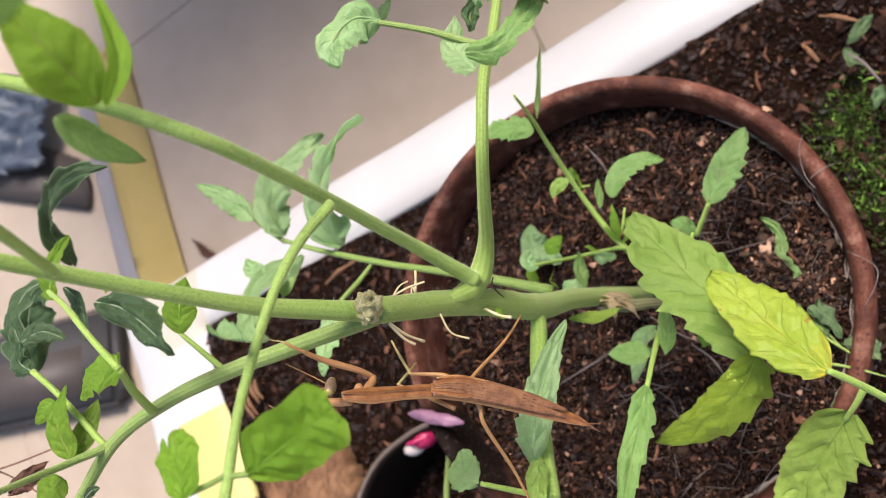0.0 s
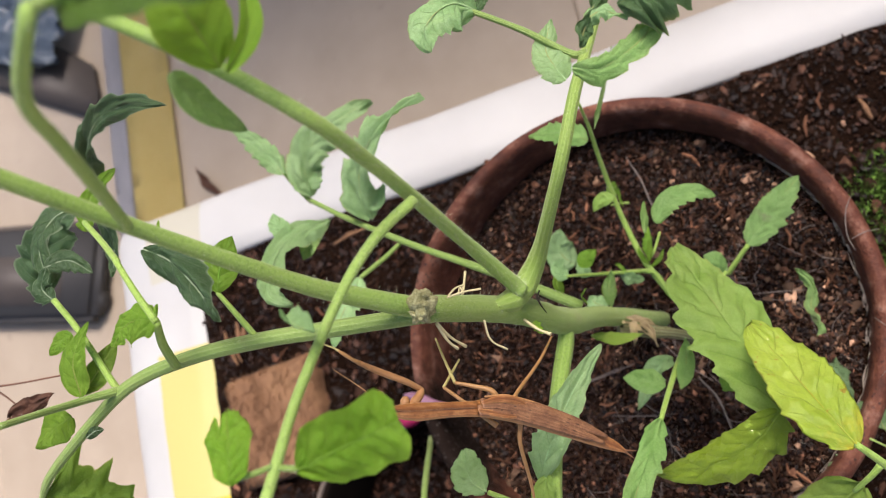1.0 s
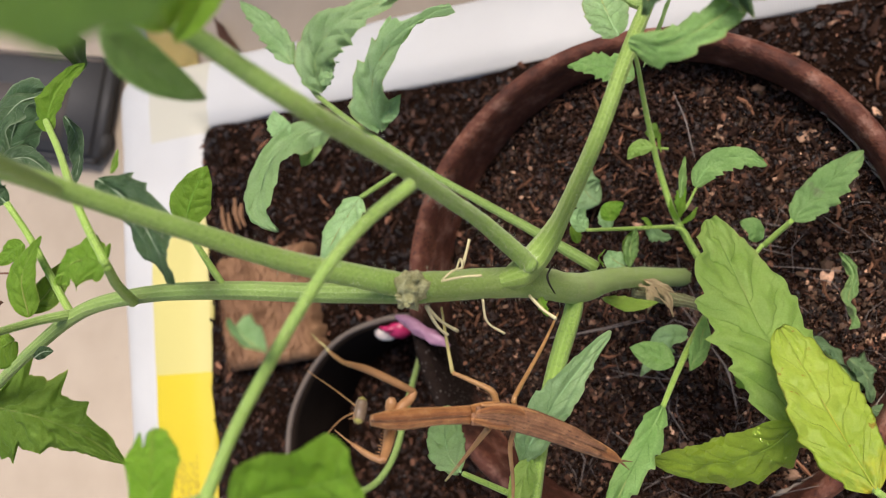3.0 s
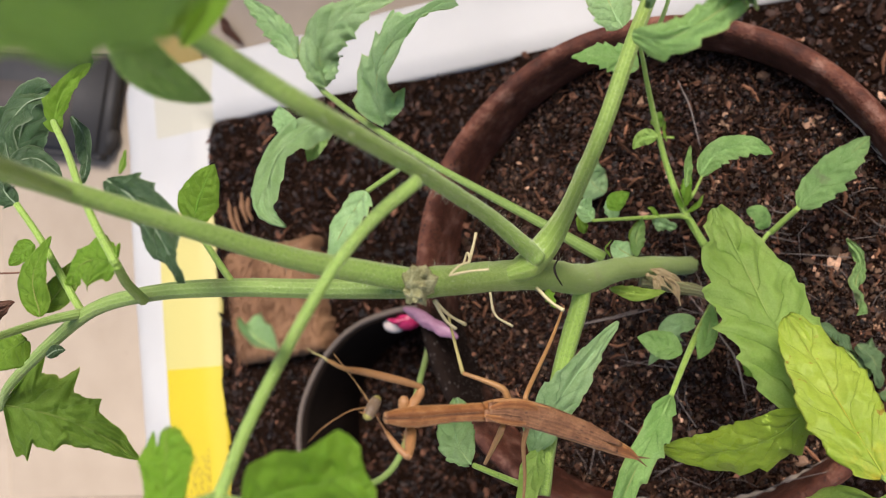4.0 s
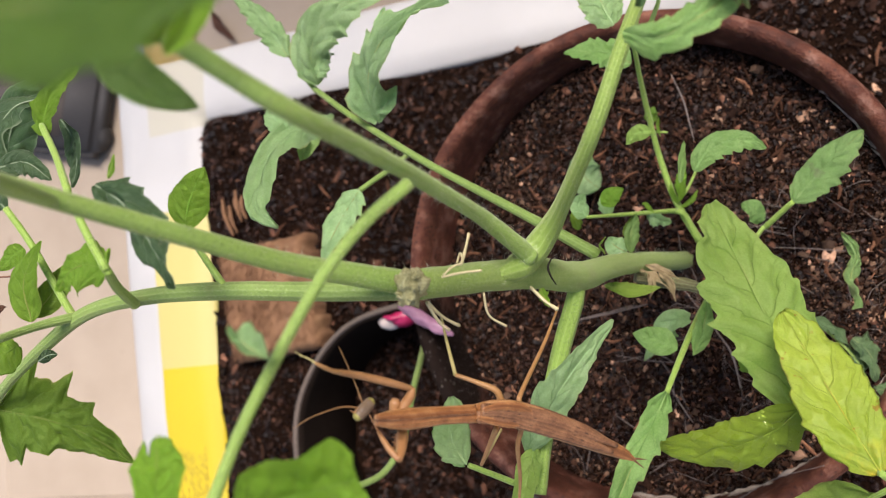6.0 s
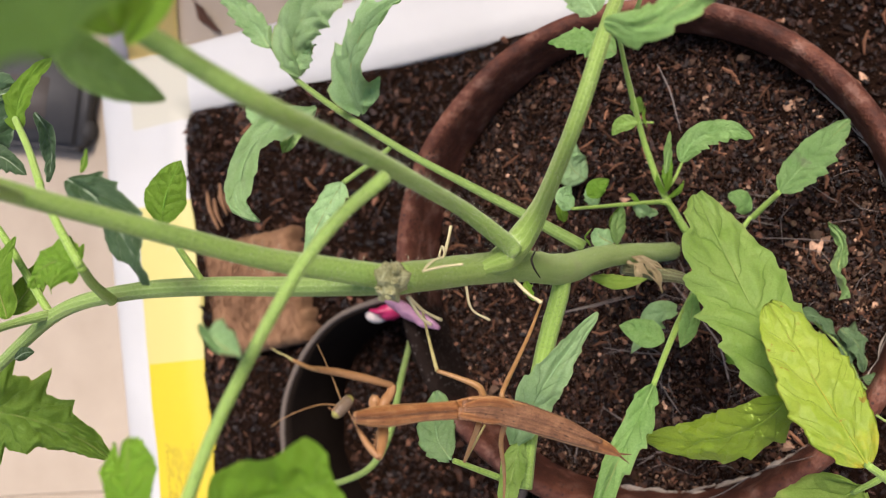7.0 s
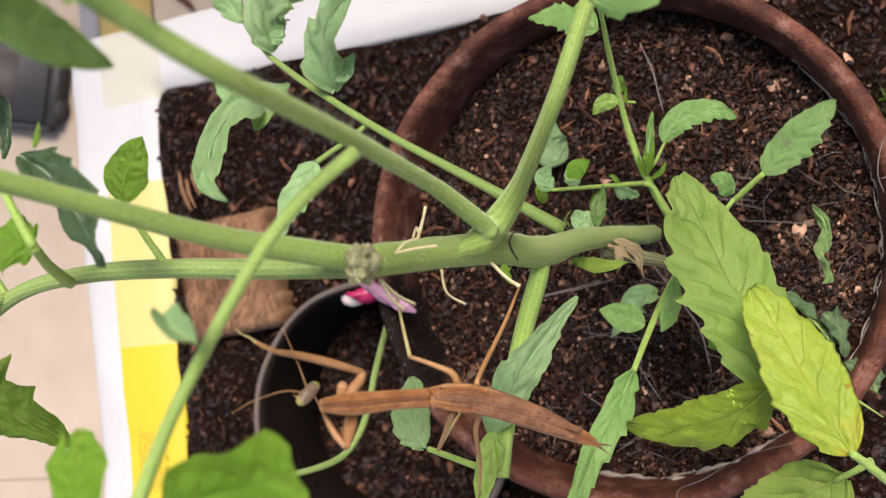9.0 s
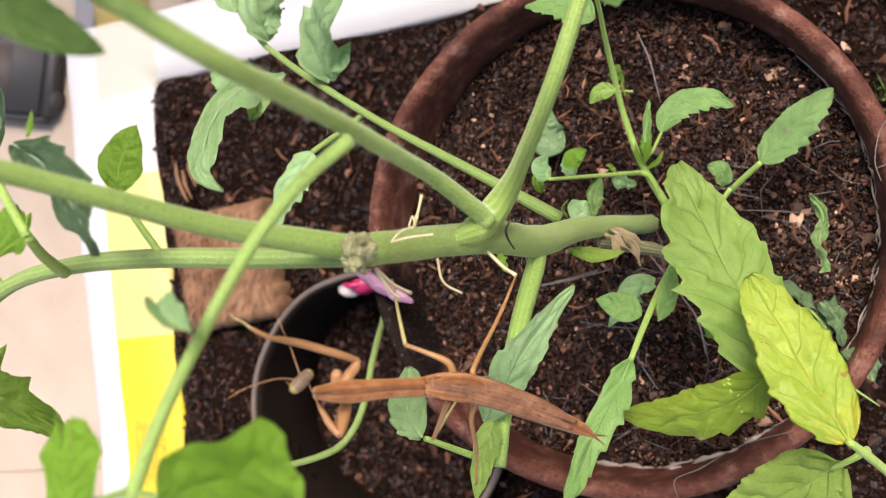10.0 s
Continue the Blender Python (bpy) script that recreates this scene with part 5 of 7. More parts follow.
    L(plant, [(-0.1216, -0.0168, 0.0855), (-0.1184, -0.0115, 0.0865), (-0.1160, -0.0051, 0.0879)], 0.0042, LEAF_BLUE, 0, "lance", fold=20, seed=79)
    L(plant, [(-0.1179, 0.0079, 0.1057), (-0.1190, 0.0132, 0.1065), (-0.1191, 0.0190, 0.1067)], 0.0030, LEAF_BLUE, 0, "lance", fold=20, seed=81)
    L(plant, [(-0.1598, -0.0103, 0.0722), (-0.1622, 0.0003, 0.0803), (-0.1567, 0.0122, 0.0849), (-0.1454, 0.0220, 0.0869), (-0.1314, 0.0315, 0.0853)], 0.0112, LEAF_BLUE, 10, "toothed", fold=22, droop=0.4, wave=0.16, quilt=0.07, nu=66, nv=12, seed=10)
    L(plant, [(-0.1604, -0.0078, 0.0748), (-0.1575, -0.0033, 0.0759), (-0.1555, 0.0013, 0.0774)], 0.0042, LEAF_BLUE, 0, "lobed", fold=20, seed=78)
    L(plant, [(-0.1574, -0.0768, 0.2089), (-0.1613, -0.0737, 0.2108), (-0.1597, -0.0672, 0.2125)], 0.0042, LEAF_DARK, 0, "toothed", fold=20, droop=0.4, seed=64)
    L(plant, [(-0.1743, -0.0031, 0.0775), (-0.1826, 0.0045, 0.0802), (-0.1919, 0.0103, 0.0836), (-0.2017, 0.0154, 0.0871)], 0.0060, LEAF_BLUE, 0, "toothed", "pale leaf with a blackened edge", fold=20, wave=0.15, seed=11)
    L(plant, [(-0.1468, -0.0216, 0.0769), (-0.1496, -0.0309, 0.0932), (-0.1463, -0.0420, 0.1109), (-0.1359, -0.0526, 0.1278), (-0.1231, -0.0614, 0.1414), (-0.1100, -0.0637, 0.1486)], 0.0082, LEAF_BLUE, 15, "toothed", "pale hanging leaf with a yellowed tip", fold=20, droop=0.4, wave=0.18, nu=66, nv=12, seed=12)
    L(plant, [(-0.1520, -0.0342, 0.0963), (-0.1570, -0.0299, 0.0987), (-0.1613, -0.0248, 0.0987)], 0.0046, LEAF_BLUE, 0, "lance", fold=15, seed=76)
    L(plant, [(-0.1497, -0.0276, 0.0845), (-0.1462, -0.0350, 0.0893), (-0.1450, -0.0425, 0.0928)], 0.0048, LEAF_FRESH, 0, "lance", fold=15, seed=77)
    L(plant, [(0.0278, -0.0069, 0.0414), (0.0325, 0.0036, 0.0404), (0.0376, 0.0139, 0.0391), (0.0431, 0.0240, 0.0378)], 0.0076, LEAF_MOTTLED, 0, "toothed", "green leaf speckled grey", fold=6, droop=0.15, seed=13)
    L(plant, [(-0.0034, -0.0081, 0.0743), (-0.0014, -0.0012, 0.0744), (0.0032, 0.0038, 0.0736), (0.0096, 0.0062, 0.0721), (0.0166, 0.0056, 0.0705)], 0.0052, LEAF_FRESH, 0, "toothed", fold=20, droop=0.2, seed=14)
    L(plant, [(-0.0051, -0.0139, 0.0842), (-0.0084, -0.0059, 0.0744), (-0.0116, 0.0022, 0.0648)], 0.0024, LEAF_FRESH, 30, "lance", fold=20, seed=15)
    L(plant, [(-0.0236, 0.0029, 0.0648), (-0.0286, 0.0009, 0.0651), (-0.0312, -0.0038, 0.0645)], 0.0030, LEAF_PALE, 0, "ovate", fold=10, seed=16)
    L(plant, [(-0.0362, 0.0239, 0.0712), (-0.0435, 0.0251, 0.0754), (-0.0505, 0.0235, 0.0796), (-0.0572, 0.0204, 0.0838)], 0.0056, LEAF_FRESH, 0, "toothed", fold=10, seed=17)
    L(plant, [(-0.0330, 0.0275, 0.0760), (-0.0319, 0.0453, 0.0748), (-0.0319, 0.0632, 0.0742)], 0.0030, LEAF_FRESH, 80, "lance", fold=5, seed=18)
    L(plant, [(0.0178, -0.0153, 0.0203), (0.0144, -0.0122, 0.0256), (0.0092, -0.0115, 0.0293)], 0.0045, LEAF_FRESH, 0, "ovate", fold=10, seed=42)
    L(plant, [(-0.0517, -0.0184, 0.0061), (-0.0569, -0.0161, 0.0107), (-0.0593, -0.0111, 0.0140), (-0.0592, -0.0042, 0.0162)], 0.0080, LEAF_BLUE, 0, "ovate", fold=10, seed=19)
    L(plant, [(-0.0368, -0.0329, 0.0670), (-0.0407, -0.0298, 0.0686), (-0.0395, -0.0251, 0.0678)], 0.0040, LEAF_BLUE, 30, "ovate", fold=15, seed=43)
    L(plant, [(-0.0297, -0.0269, 0.0636), (-0.0313, -0.0235, 0.0641), (-0.0280, -0.0192, 0.0624)], 0.0038, LEAF_BRIGHT, 10, "ovate", fold=15, seed=44)
    L(plant, [(-0.0190, -0.0412, 0.0597), (-0.0206, -0.0343, 0.0622), (-0.0203, -0.0266, 0.0649)], 0.0040, LEAF_FRESH, 40, "lance", fold=20, seed=45)
    L(plant, [(-0.0216, -0.0413, 0.0554), (-0.0269, -0.0400, 0.0554), (-0.0296, -0.0376, 0.0565)], 0.0042, LEAF_BLUE, 0, "ovate", fold=12, seed=46)
    L(plant, [(0.0072, -0.0690, 0.0641), (-0.0009, -0.0680, 0.0643), (-0.0092, -0.0682, 0.0646)], 0.0052, LEAF_FRESH, 10, "ovate", fold=14, seed=47)
    L(plant, [(0.0068, -0.0588, 0.0495), (-0.0012, -0.0627, 0.0422), (-0.0073, -0.0798, 0.0350)], 0.0058, LEAF_BLUE, 10, "lance", fold=14, seed=48)
    L(plant, [(0.0131, -0.0689, 0.0659), (0.0131, -0.0587, 0.0609), (0.0111, -0.0489, 0.0579)], 0.0042, LEAF_FRESH, 25, "lance", fold=20, seed=49)
    L(plant, [(0.0431, -0.0669, 0.0854), (0.0379, -0.0625, 0.0798), (0.0306, -0.0546, 0.0748), (0.0274, -0.0478, 0.0715)], 0.0100, LEAF_PALE, 8, "toothed", fold=5, seed=50)
    L(plant, [(-0.0385, -0.0302, 0.2964), (-0.0393, -0.0267, 0.3020), (-0.0399, -0.0236, 0.3074), (-0.0420, -0.0199, 0.3113), (-0.0435, -0.0158, 0.3151)], 0.0070, LEAF_THIN, 10, "ovate", fold=12, droop=0.2, quilt=0.03, crumple=0.02, seed=20)
    L(plant, [(-0.0320, -0.0375, 0.3384), (-0.0195, -0.0365, 0.3417), (-0.0044, -0.0336, 0.3438), (0.0047, -0.0286, 0.3421), (0.0094, -0.0225, 0.3402)], 0.0066, LEAF_NEAR, 0, "toothed", "broad leaf close above the stems", fold=8, droop=0.2, nu=50, nv=12, quilt=0.03, crumple=0.02, seed=61)
    L(plant, [(-0.0466, -0.0330, 0.2996), (-0.0460, -0.0349, 0.2928), (-0.0447, -0.0361, 0.2860), (-0.0430, -0.0369, 0.2793)], 0.0038, LEAF_FRESH, 0, "ovate", fold=12, quilt=0.03, crumple=0.02, seed=21)
    L(plant, [(-0.0359, -0.0315, 0.2974), (-0.0340, -0.0238, 0.2968), (-0.0359, -0.0161, 0.2981), (-0.0388, -0.0088, 0.2998)], 0.0032, LEAF_THIN, 40, "ovate", fold=45, quilt=0.03, crumple=0.02, seed=22)
    L(plant, [(-0.0993, -0.0663, 0.2050), (-0.0996, -0.0606, 0.2059), (-0.0988, -0.0550, 0.2064), (-0.0973, -0.0494, 0.2066)], 0.0054, LEAF_BRIGHT, 0, "ovate", fold=10, seed=23)
    L(plant, [(-0.1033, -0.0592, 0.2343), (-0.0936, -0.0613, 0.2345), (-0.0813, -0.0678, 0.2361), (-0.0728, -0.0745, 0.2371)], 0.0066, LEAF_DARK, 10, "toothed", "dark drooping leaf", fold=34, droop=0.9, wave=0.25, seed=24)
    L(plant, [(-0.1005, -0.0568, 0.2340), (-0.0998, -0.0543, 0.2346), (-0.0994, -0.0511, 0.2354)], 0.0011, LEAF_BRIGHT, 0, "lance", fold=10, seed=51)
    L(plant, [(-0.0972, -0.0775, 0.2305), (-0.1024, -0.0778, 0.2317), (-0.1062, -0.0806, 0.2324), (-0.1079, -0.0859, 0.2324)], 0.0072, LEAF_BRIGHT, 10, "lobed", fold=8, droop=0.3, seed=25)
    L(plant, [(-0.1686, -0.0449, 0.1964), (-0.1751, -0.0500, 0.1996), (-0.1756, -0.0602, 0.2026), (-0.1685, -0.0702, 0.2033)], 0.0064, LEAF_DARK, 20, "ovate", "dark crumpled leaf", fold=25, droop=0.5, wave=0.2, seed=26)
    L(plant, [(-0.1678, -0.0674, 0.2061), (-0.1612, -0.0635, 0.2030), (-0.1518, -0.0662, 0.2012)], 0.0042, LEAF_DARK, 0, "toothed", fold=20, droop=0.3, seed=52)
    L(plant, [(-0.1490, -0.0543, 0.2102), (-0.1496, -0.0474, 0.2111), (-0.1475, -0.0400, 0.2112), (-0.1430, -0.0335, 0.2105)], 0.0054, LEAF_BRIGHT, 10, "lobed", fold=32, droop=0.2, seed=27)
    L(plant, [(-0.1537, -0.0489, 0.2017), (-0.1488, -0.0534, 0.1999), (-0.1462, -0.0595, 0.1993), (-0.1453, -0.0664, 0.1994)], 0.0050, LEAF_DARK, 30, "lance", fold=25, seed=28)
    L(plant, [(-0.1396, -0.1039, 0.2068), (-0.1430, -0.0937, 0.2099), (-0.1403, -0.0813, 0.2102)], 0.0046, LEAF_BRIGHT, 0, "ovate", fold=15, seed=29)
    L(plant, [(-0.1427, -0.1036, 0.2038), (-0.1407, -0.0960, 0.2013), (-0.1385, -0.0855, 0.1987)], 0.0045, LEAF_MID, 0, "ovate", fold=15, seed=53)
    L(plant, [(-0.1492, -0.0859, 0.2067), (-0.1514, -0.0888, 0.2078), (-0.1536, -0.0936, 0.2090)], 0.0036, LEAF_BRIGHT, 0, "ovate", fold=12, seed=54)
    L(plant, [(-0.1358, -0.1090, 0.2131), (-0.1389, -0.1132, 0.2147), (-0.1427, -0.1199, 0.2167)], 0.0060, LEAF_BRIGHT, 0, "ovate", fold=12, seed=55)
    L(plant, [(-0.1425, -0.1168, 0.1979), (-0.1408, -0.1145, 0.1970), (-0.1384, -0.1134, 0.1959)], 0.0020, LEAF_DARK, 0, "ovate", fold=12, seed=56)
    L(plant, [(-0.1669, -0.1416, 0.1848), (-0.1559, -0.1415, 0.1767), (-0.1447, -0.1440, 0.1676), (-0.1324, -0.1503, 0.1571)], 0.0195, LEAF_MID, 0, "pointed", "broad pointed leaf with lobed foot", fold=6, droop=0.2, nu=70, nv=14, seed=30)
    L(plant, [(-0.0277, -0.1006, 0.2625), (-0.0210, -0.0960, 0.2622), (-0.0138, -0.0911, 0.2618), (-0.0087, -0.0871, 0.2600)], 0.0082, LEAF_THIN, 28, "blunt", "broad bright green leaflet", fold=8, droop=0.15, nu=50, nv=12, seed=31)
    L(plant, [(-0.0363, -0.1051, 0.2710), (-0.0384, -0.1006, 0.2700), (-0.0406, -0.0960, 0.2692), (-0.0428, -0.0915, 0.2684)], 0.0048, LEAF_THIN, 0, "fingered", fold=10, droop=0.2, nv=24, seed=32)
    L(plant, [(-0.0282, -0.0734, 0.2645), (-0.0309, -0.0731, 0.2646), (-0.0338, -0.0723, 0.2647), (-0.0357, -0.0713, 0.2644)], 0.0042, LEAF_BLUE, 35, "blunt", fold=55, droop=0.1, seed=33)
    L(plant, [(0.0010, 0.0134, 0.2160), (0.0052, 0.0157, 0.2164), (0.0114, 0.0148, 0.2147)], 0.0034, LEAF_BLUE, 0, "lobed", "pale underside of a curled leaf", fold=20, droop=0.4, wave=0.4, seed=65)
    L(plant, [(-0.0001, 0.0011, 0.2160), (0.0060, 0.0017, 0.2144), (0.0108, 0.0054, 0.2135), (0.0156, 0.0111, 0.2126), (0.0179, 0.0172, 0.2130), (0.0182, 0.0231, 0.2141)], 0.0044, LEAF_FRESH, 12, "toothed", "curled leaf bending over at the shoot's top", fold=26, droop=0.6, wave=0.25, nu=70, nv=14, seed=63, roll_end=-20)
    L(plant, [(0.0090, 0.0170, 0.2169), (0.0130, 0.0192, 0.2185), (0.0180, 0.0217, 0.2186), (0.0236, 0.0254, 0.2162), (0.0304, 0.0296, 0.2111)], 0.0098, LEAF_DEEP, -10, "toothed", "dark crumpled leaf arching over the shoot", fold=24, droop=0.85, wave=0.16, nu=70, nv=14, seed=68, quilt=0.09)
    L(plant, [(0.0009, 0.0069, 0.2147), (0.0014, 0.0118, 0.2157), (0.0039, 0.0174, 0.2159)], 0.0028, LEAF_DEEP, 25, "lance", fold=30, droop=0.4, wave=0.3, seed=69)
    L(plant, [(0.0017, 0.0168, 0.2136), (0.0028, 0.0234, 0.2123), (0.0042, 0.0302, 0.2109), (0.0055, 0.0371, 0.2106)], 0.0036, LEAF_DEEP, 30, "toothed", fold=30, droop=0.5, wave=0.3, seed=66)
    L(plant, [(0.0013, 0.0273, 0.2121), (-0.0018, 0.0275, 0.2134), (-0.0034, 0.0253, 0.2141), (-0.0031, 0.0210, 0.2138)], 0.0013, LEAF_MID, 20, "lance", fold=25, droop=0.4, seed=67)
    L(plant, [(-0.0413, 0.0284, 0.1873), (-0.0459, 0.0280, 0.1938), (-0.0486, 0.0227, 0.1992), (-0.0494, 0.0157, 0.2025), (-0.0465, 0.0098, 0.2021)], 0.0084, LEAF_BLUE, 0, "toothed", "drooping curled leaf", fold=16, droop=0.55, wave=0.16, nu=60, nv=12, seed=35)
    L(plant, [(-0.0418, 0.0282, 0.1875), (-0.0405, 0.0321, 0.1871), (-0.0386, 0.0359, 0.1864)], 0.0022, LEAF_DEEP, 0, "toothed", fold=20, seed=75)
    L(plant, [(-0.0131, 0.0105, 0.1806), (-0.0176, 0.0151, 0.1795), (-0.0216, 0.0207, 0.1782), (-0.0229, 0.0312, 0.1748)], 0.0060, LEAF_BLUE, 0, "toothed", fold=8, seed=36)
    L(plant, [(-0.2026, -0.0324, 0.1552), (-0.1935, -0.0221, 0.1743), (-0.1781, -0.0135, 0.1886), (-0.1571, -0.0094, 0.1975), (-0.1345, -0.0108, 0.2041)], 0.0068, LEAF_DARK, 20, "toothed", "dark curled leaf", fold=30, droop=0.4, wave=0.25, seed=37)
    L(plant, [(-0.2072, -0.0755, 0.1654), (-0.2062, -0.0661, 0.1708), (-0.2026, -0.0569, 0.1748), (-0.1973, -0.0481, 0.1779), (-0.1879, -0.0427, 0.1780)], 0.0110, LEAF_DARK, 40, "toothed", "dark crumpled leaf", fold=25, droop=0.5, wave=0.2, seed=38)
    L(plant, [(0.0461, -0.0124, 0.0300), (0.0526, -0.0187, 0.0300), (0.0539, -0.0284, 0.0300), (0.0589, -0.0375, 0.0300)], 0.0036, LEAF_MOTTLED, 30, "toothed", "withered curled leaf", fold=50, droop=0.9, wave=0.6, seed=39, roll_end=-50)
    return plant


build_tomato()


# ---- the mantis ----
MANTIS_AT = Vector((-0.0078, -0.0846, 0.1798))
FACE = Vector((0.2625, 0.1958, 0.9449))


def body(pts, widths, thick, n=40, seg=20, facing=FACE):
    """A body of oval section along a curve: half widths across, and thickness as a share of the width."""
    bm = bmesh.new()
    uvl = bm.loops.layers.uv.verify()
    c = spline(pts, n)
    rings = []
    for i, q in enumerate(c):
        t = (c[min(i + 1, n)] - c[max(i - 1, 0)]).normalized()
        up = (facing - t * facing.dot(t)).normalized()
        side = t.cross(up)
        x = i / n * (len(widths) - 1)
        k = min(int(x), len(widths) - 2)
        w = widths[k] + (widths[k + 1] - widths[k]) * (x - k)
        rings.append([bm.verts.new(q + side * w * math.cos(a) + up * w * thick * math.sin(a)) for a in (2 * math.pi * j / seg for j in range(seg))])
    for i, (a, b) in enumerate(zip(rings, rings[1:])):
        for j in range(seg):
            f = bm.faces.new((a[j], a[(j + 1) % seg], b[(j + 1) % seg], b[j]))
            for lp, (x, y) in zip(f.loops, ((i, j), (i, j + 1), (i + 1, j + 1), (i + 1, j))):
                lp[uvl].uv = (x / n, y / seg)
    bm.faces.new(rings[0][::-1])
    bm.faces.new(rings[-1])
    return bm


VIEW_R, VIEW_U = Vector((0.873, 0.283, -0.397)), Vector((-0.281, 0.958, 0.065))   # along and across the mantis, square to FACE


def aim(right, up, length, lift):
    """A limb of that length: millimetres along the two axes, the rest of its length towards FACE (lift 1) or away (lift -1)."""
    flat = VIEW_R * right * 0.001 + VIEW_U * up * 0.001
    if flat.length >= length:
        return flat.normalized() * length
    return flat + FACE.normalized() * lift * math.sqrt(length ** 2 - flat.length ** 2)


COXA_LEN, FEMUR_LEN, TIBIA_LEN = 0.0100, 0.0135, 0.0090
GRASP_AT = Vector((-0.0213, -0.0073, 0.0283))
GRASP_COXA, GRASP_FEMUR, GRASP_TIBIA = aim(3.0, -1.0, COXA_LEN, -1), aim(0.8, -7.3, FEMUR_LEN, 1), aim(-5.2, 6.2, TIBIA_LEN, -1)
STEP_AT = Vector((-0.0040, -0.0056, 0.0011))
STEP_FEMUR, STEP_TIBIA = aim(-4.3, -9.6, 0.017, -1), aim(5.2, 9.2, 0.0108, -1)

# hip, knee and foot of the two hind legs
HIND_LEGS = (((-0.0012, -0.0004, -0.0032), (-0.0024, 0.0038, -0.0049), (-0.0104, 0.0240, -0.0421)), ((0.0004, -0.0022, -0.0040), (0.0001, -0.0100, -0.0070), (-0.0020, -0.0340, -0.0330)))


def build_mantis():
    m = thing("praying_mantis", MANTIS_AT, "brown praying mantis clinging to the tomato stems, foreleg raised", "mantis")
    part("prothorax", body([(-0.0213, -0.0063, 0.0326), (-0.0170, -0.0052, 0.0255), (-0.0122, -0.0035, 0.0178), (-0.0072, -0.0020, 0.0104)], [0.0012, 0.0021, 0.0025, 0.0023, 0.0021, 0.0021, 0.0022], 0.6), MANTIS, m)
    part("prothorax_keel", tube([(-0.0209, -0.0060, 0.0339), (-0.0165, -0.0050, 0.0270), (-0.0117, -0.0033, 0.0193), (-0.0068, -0.0018, 0.0118)], [0.0002, 0.00028, 0.00028], 24, 6), MANTIS_WING, m)
    part("abdomen", body([(-0.0079, -0.0022, 0.0113), (-0.0034, -0.0010, 0.0047), (0.0030, -0.0014, -0.0037), (0.0125, -0.0034, -0.0150), (0.0214, -0.0057, -0.0252), (0.0250, -0.0070, -0.0290)], [0.0020, 0.0030, 0.0031, 0.0029, 0.0024, 0.0015, 0.0005], 0.55), MANTIS, m)
    wing = [(-0.0062, -0.0018, 0.0100), (-0.0020, -0.0006, 0.0046), (0.0040, -0.0010, -0.0032), (0.0130, -0.0028, -0.0140), (0.0205, -0.0050, -0.0228)]
    wing = [Vector(p) + FACE * 0.0015 for p in wing]
    sd = Vector((0.2, 0.95, -0.25)).normalized()
    part("wing_case", body([p + sd * 0.0011 for p in wing], [0.0014, 0.0023, 0.0023, 0.0018, 0.0004], 0.42), MANTIS_WING, m, "brown veined wing case")
    part("wing_case", body([p - sd * 0.0009 for p in wing], [0.0014, 0.0023, 0.0023, 0.0018, 0.0004], 0.40), MANTIS_WING, m, "brown veined wing case")
    part("wing_edge", tube([p + sd * 0.0031 + FACE * 0.0002 for p in wing[:3]], [0.0003, 0.0005, 0.0002], 16, 6), MANTIS_PALE, m)
    for k in (0.0021, -0.0019):
        pad = [wing[0] + sd * k * 0.5, wing[0].lerp(wing[1], 0.7) + sd * k, wing[1].lerp(wing[2], 0.35) + sd * k * 1.1, wing[1].lerp(wing[2], 0.75) + sd * k * 0.8]
        part("wing_pad", body([p + FACE * 0.0007 for p in pad], [0.0004, 0.0011, 0.0012, 0.0003], 0.5, 20, 12), MANTIS, m, "pale-edged tan wing pad")
    for off in (0.0006, -0.0006):
        part("cercus", tube([(0.0244, -0.0068, -0.0285), (0.0276, -0.0076 + off * 2, -0.0318)], [0.0004, 0.00008], 6, 5), MANTIS_WING, m)
    mid = Vector((-0.0231, -0.0041, 0.03585))

    def h(p):
        return mid + (Vector(p) - mid) * 0.74
    head = part("head", body([h((-0.0239, -0.0065, 0.0368)), h((-0.0236, -0.0046, 0.0349)), h((-0.0231, -0.0027, 0.0331))], [0.0009, 0.00137, 0.0014, 0.00137, 0.0009], 0.95, 24, 18), MANTIS_FACE, m, "brown wedge-shaped head")
    for p in ((-0.0234, -0.0056, 0.0372), (-0.0228, -0.0026, 0.0345)):
        eye = part("eye", ball(h(p), (0.00128, 0.00128, 0.00132), (20, 30, 0), u=24, v=16), MANTIS_EYE, head, "grey-brown bulging eye, olive at the end")
        part("eye_end", ball(h(p) + (h(p) - mid) * 0.3, (0.0011, 0.0011, 0.0011), u=20, v=12), MANTIS_EYE_END, eye, "olive-yellow end of the eye")
    part("brow", body([h((-0.0234, -0.0056, 0.0372)), mid + FACE * 0.0001, h((-0.0228, -0.0026, 0.0345))], [0.00115, 0.00128, 0.0013, 0.00128, 0.00115], 1.0, 20, 18), MANTIS_EYE, head, "smooth grey-brown brow between the eyes")
    for pts in ([(-0.0239, -0.0028, 0.0359), (-0.0275, 0.0013, 0.0361), (-0.0324, 0.0069, 0.0372)], [(-0.0238, -0.0039, 0.0369), (-0.0267, -0.0046, 0.0394), (-0.0305, -0.0077, 0.0434), (-0.0335, -0.0113, 0.0449)]):
        part("antenna", tube([h(pts[0])] + pts[1:], [0.00016, 0.00011, 0.00006], 20, 5), MANTIS_LEG, head)
    part("mouthparts", ball(h((-0.0242, -0.0051, 0.0379)), (0.00045, 0.00045, 0.0006)), MANTIS_PALE, head)
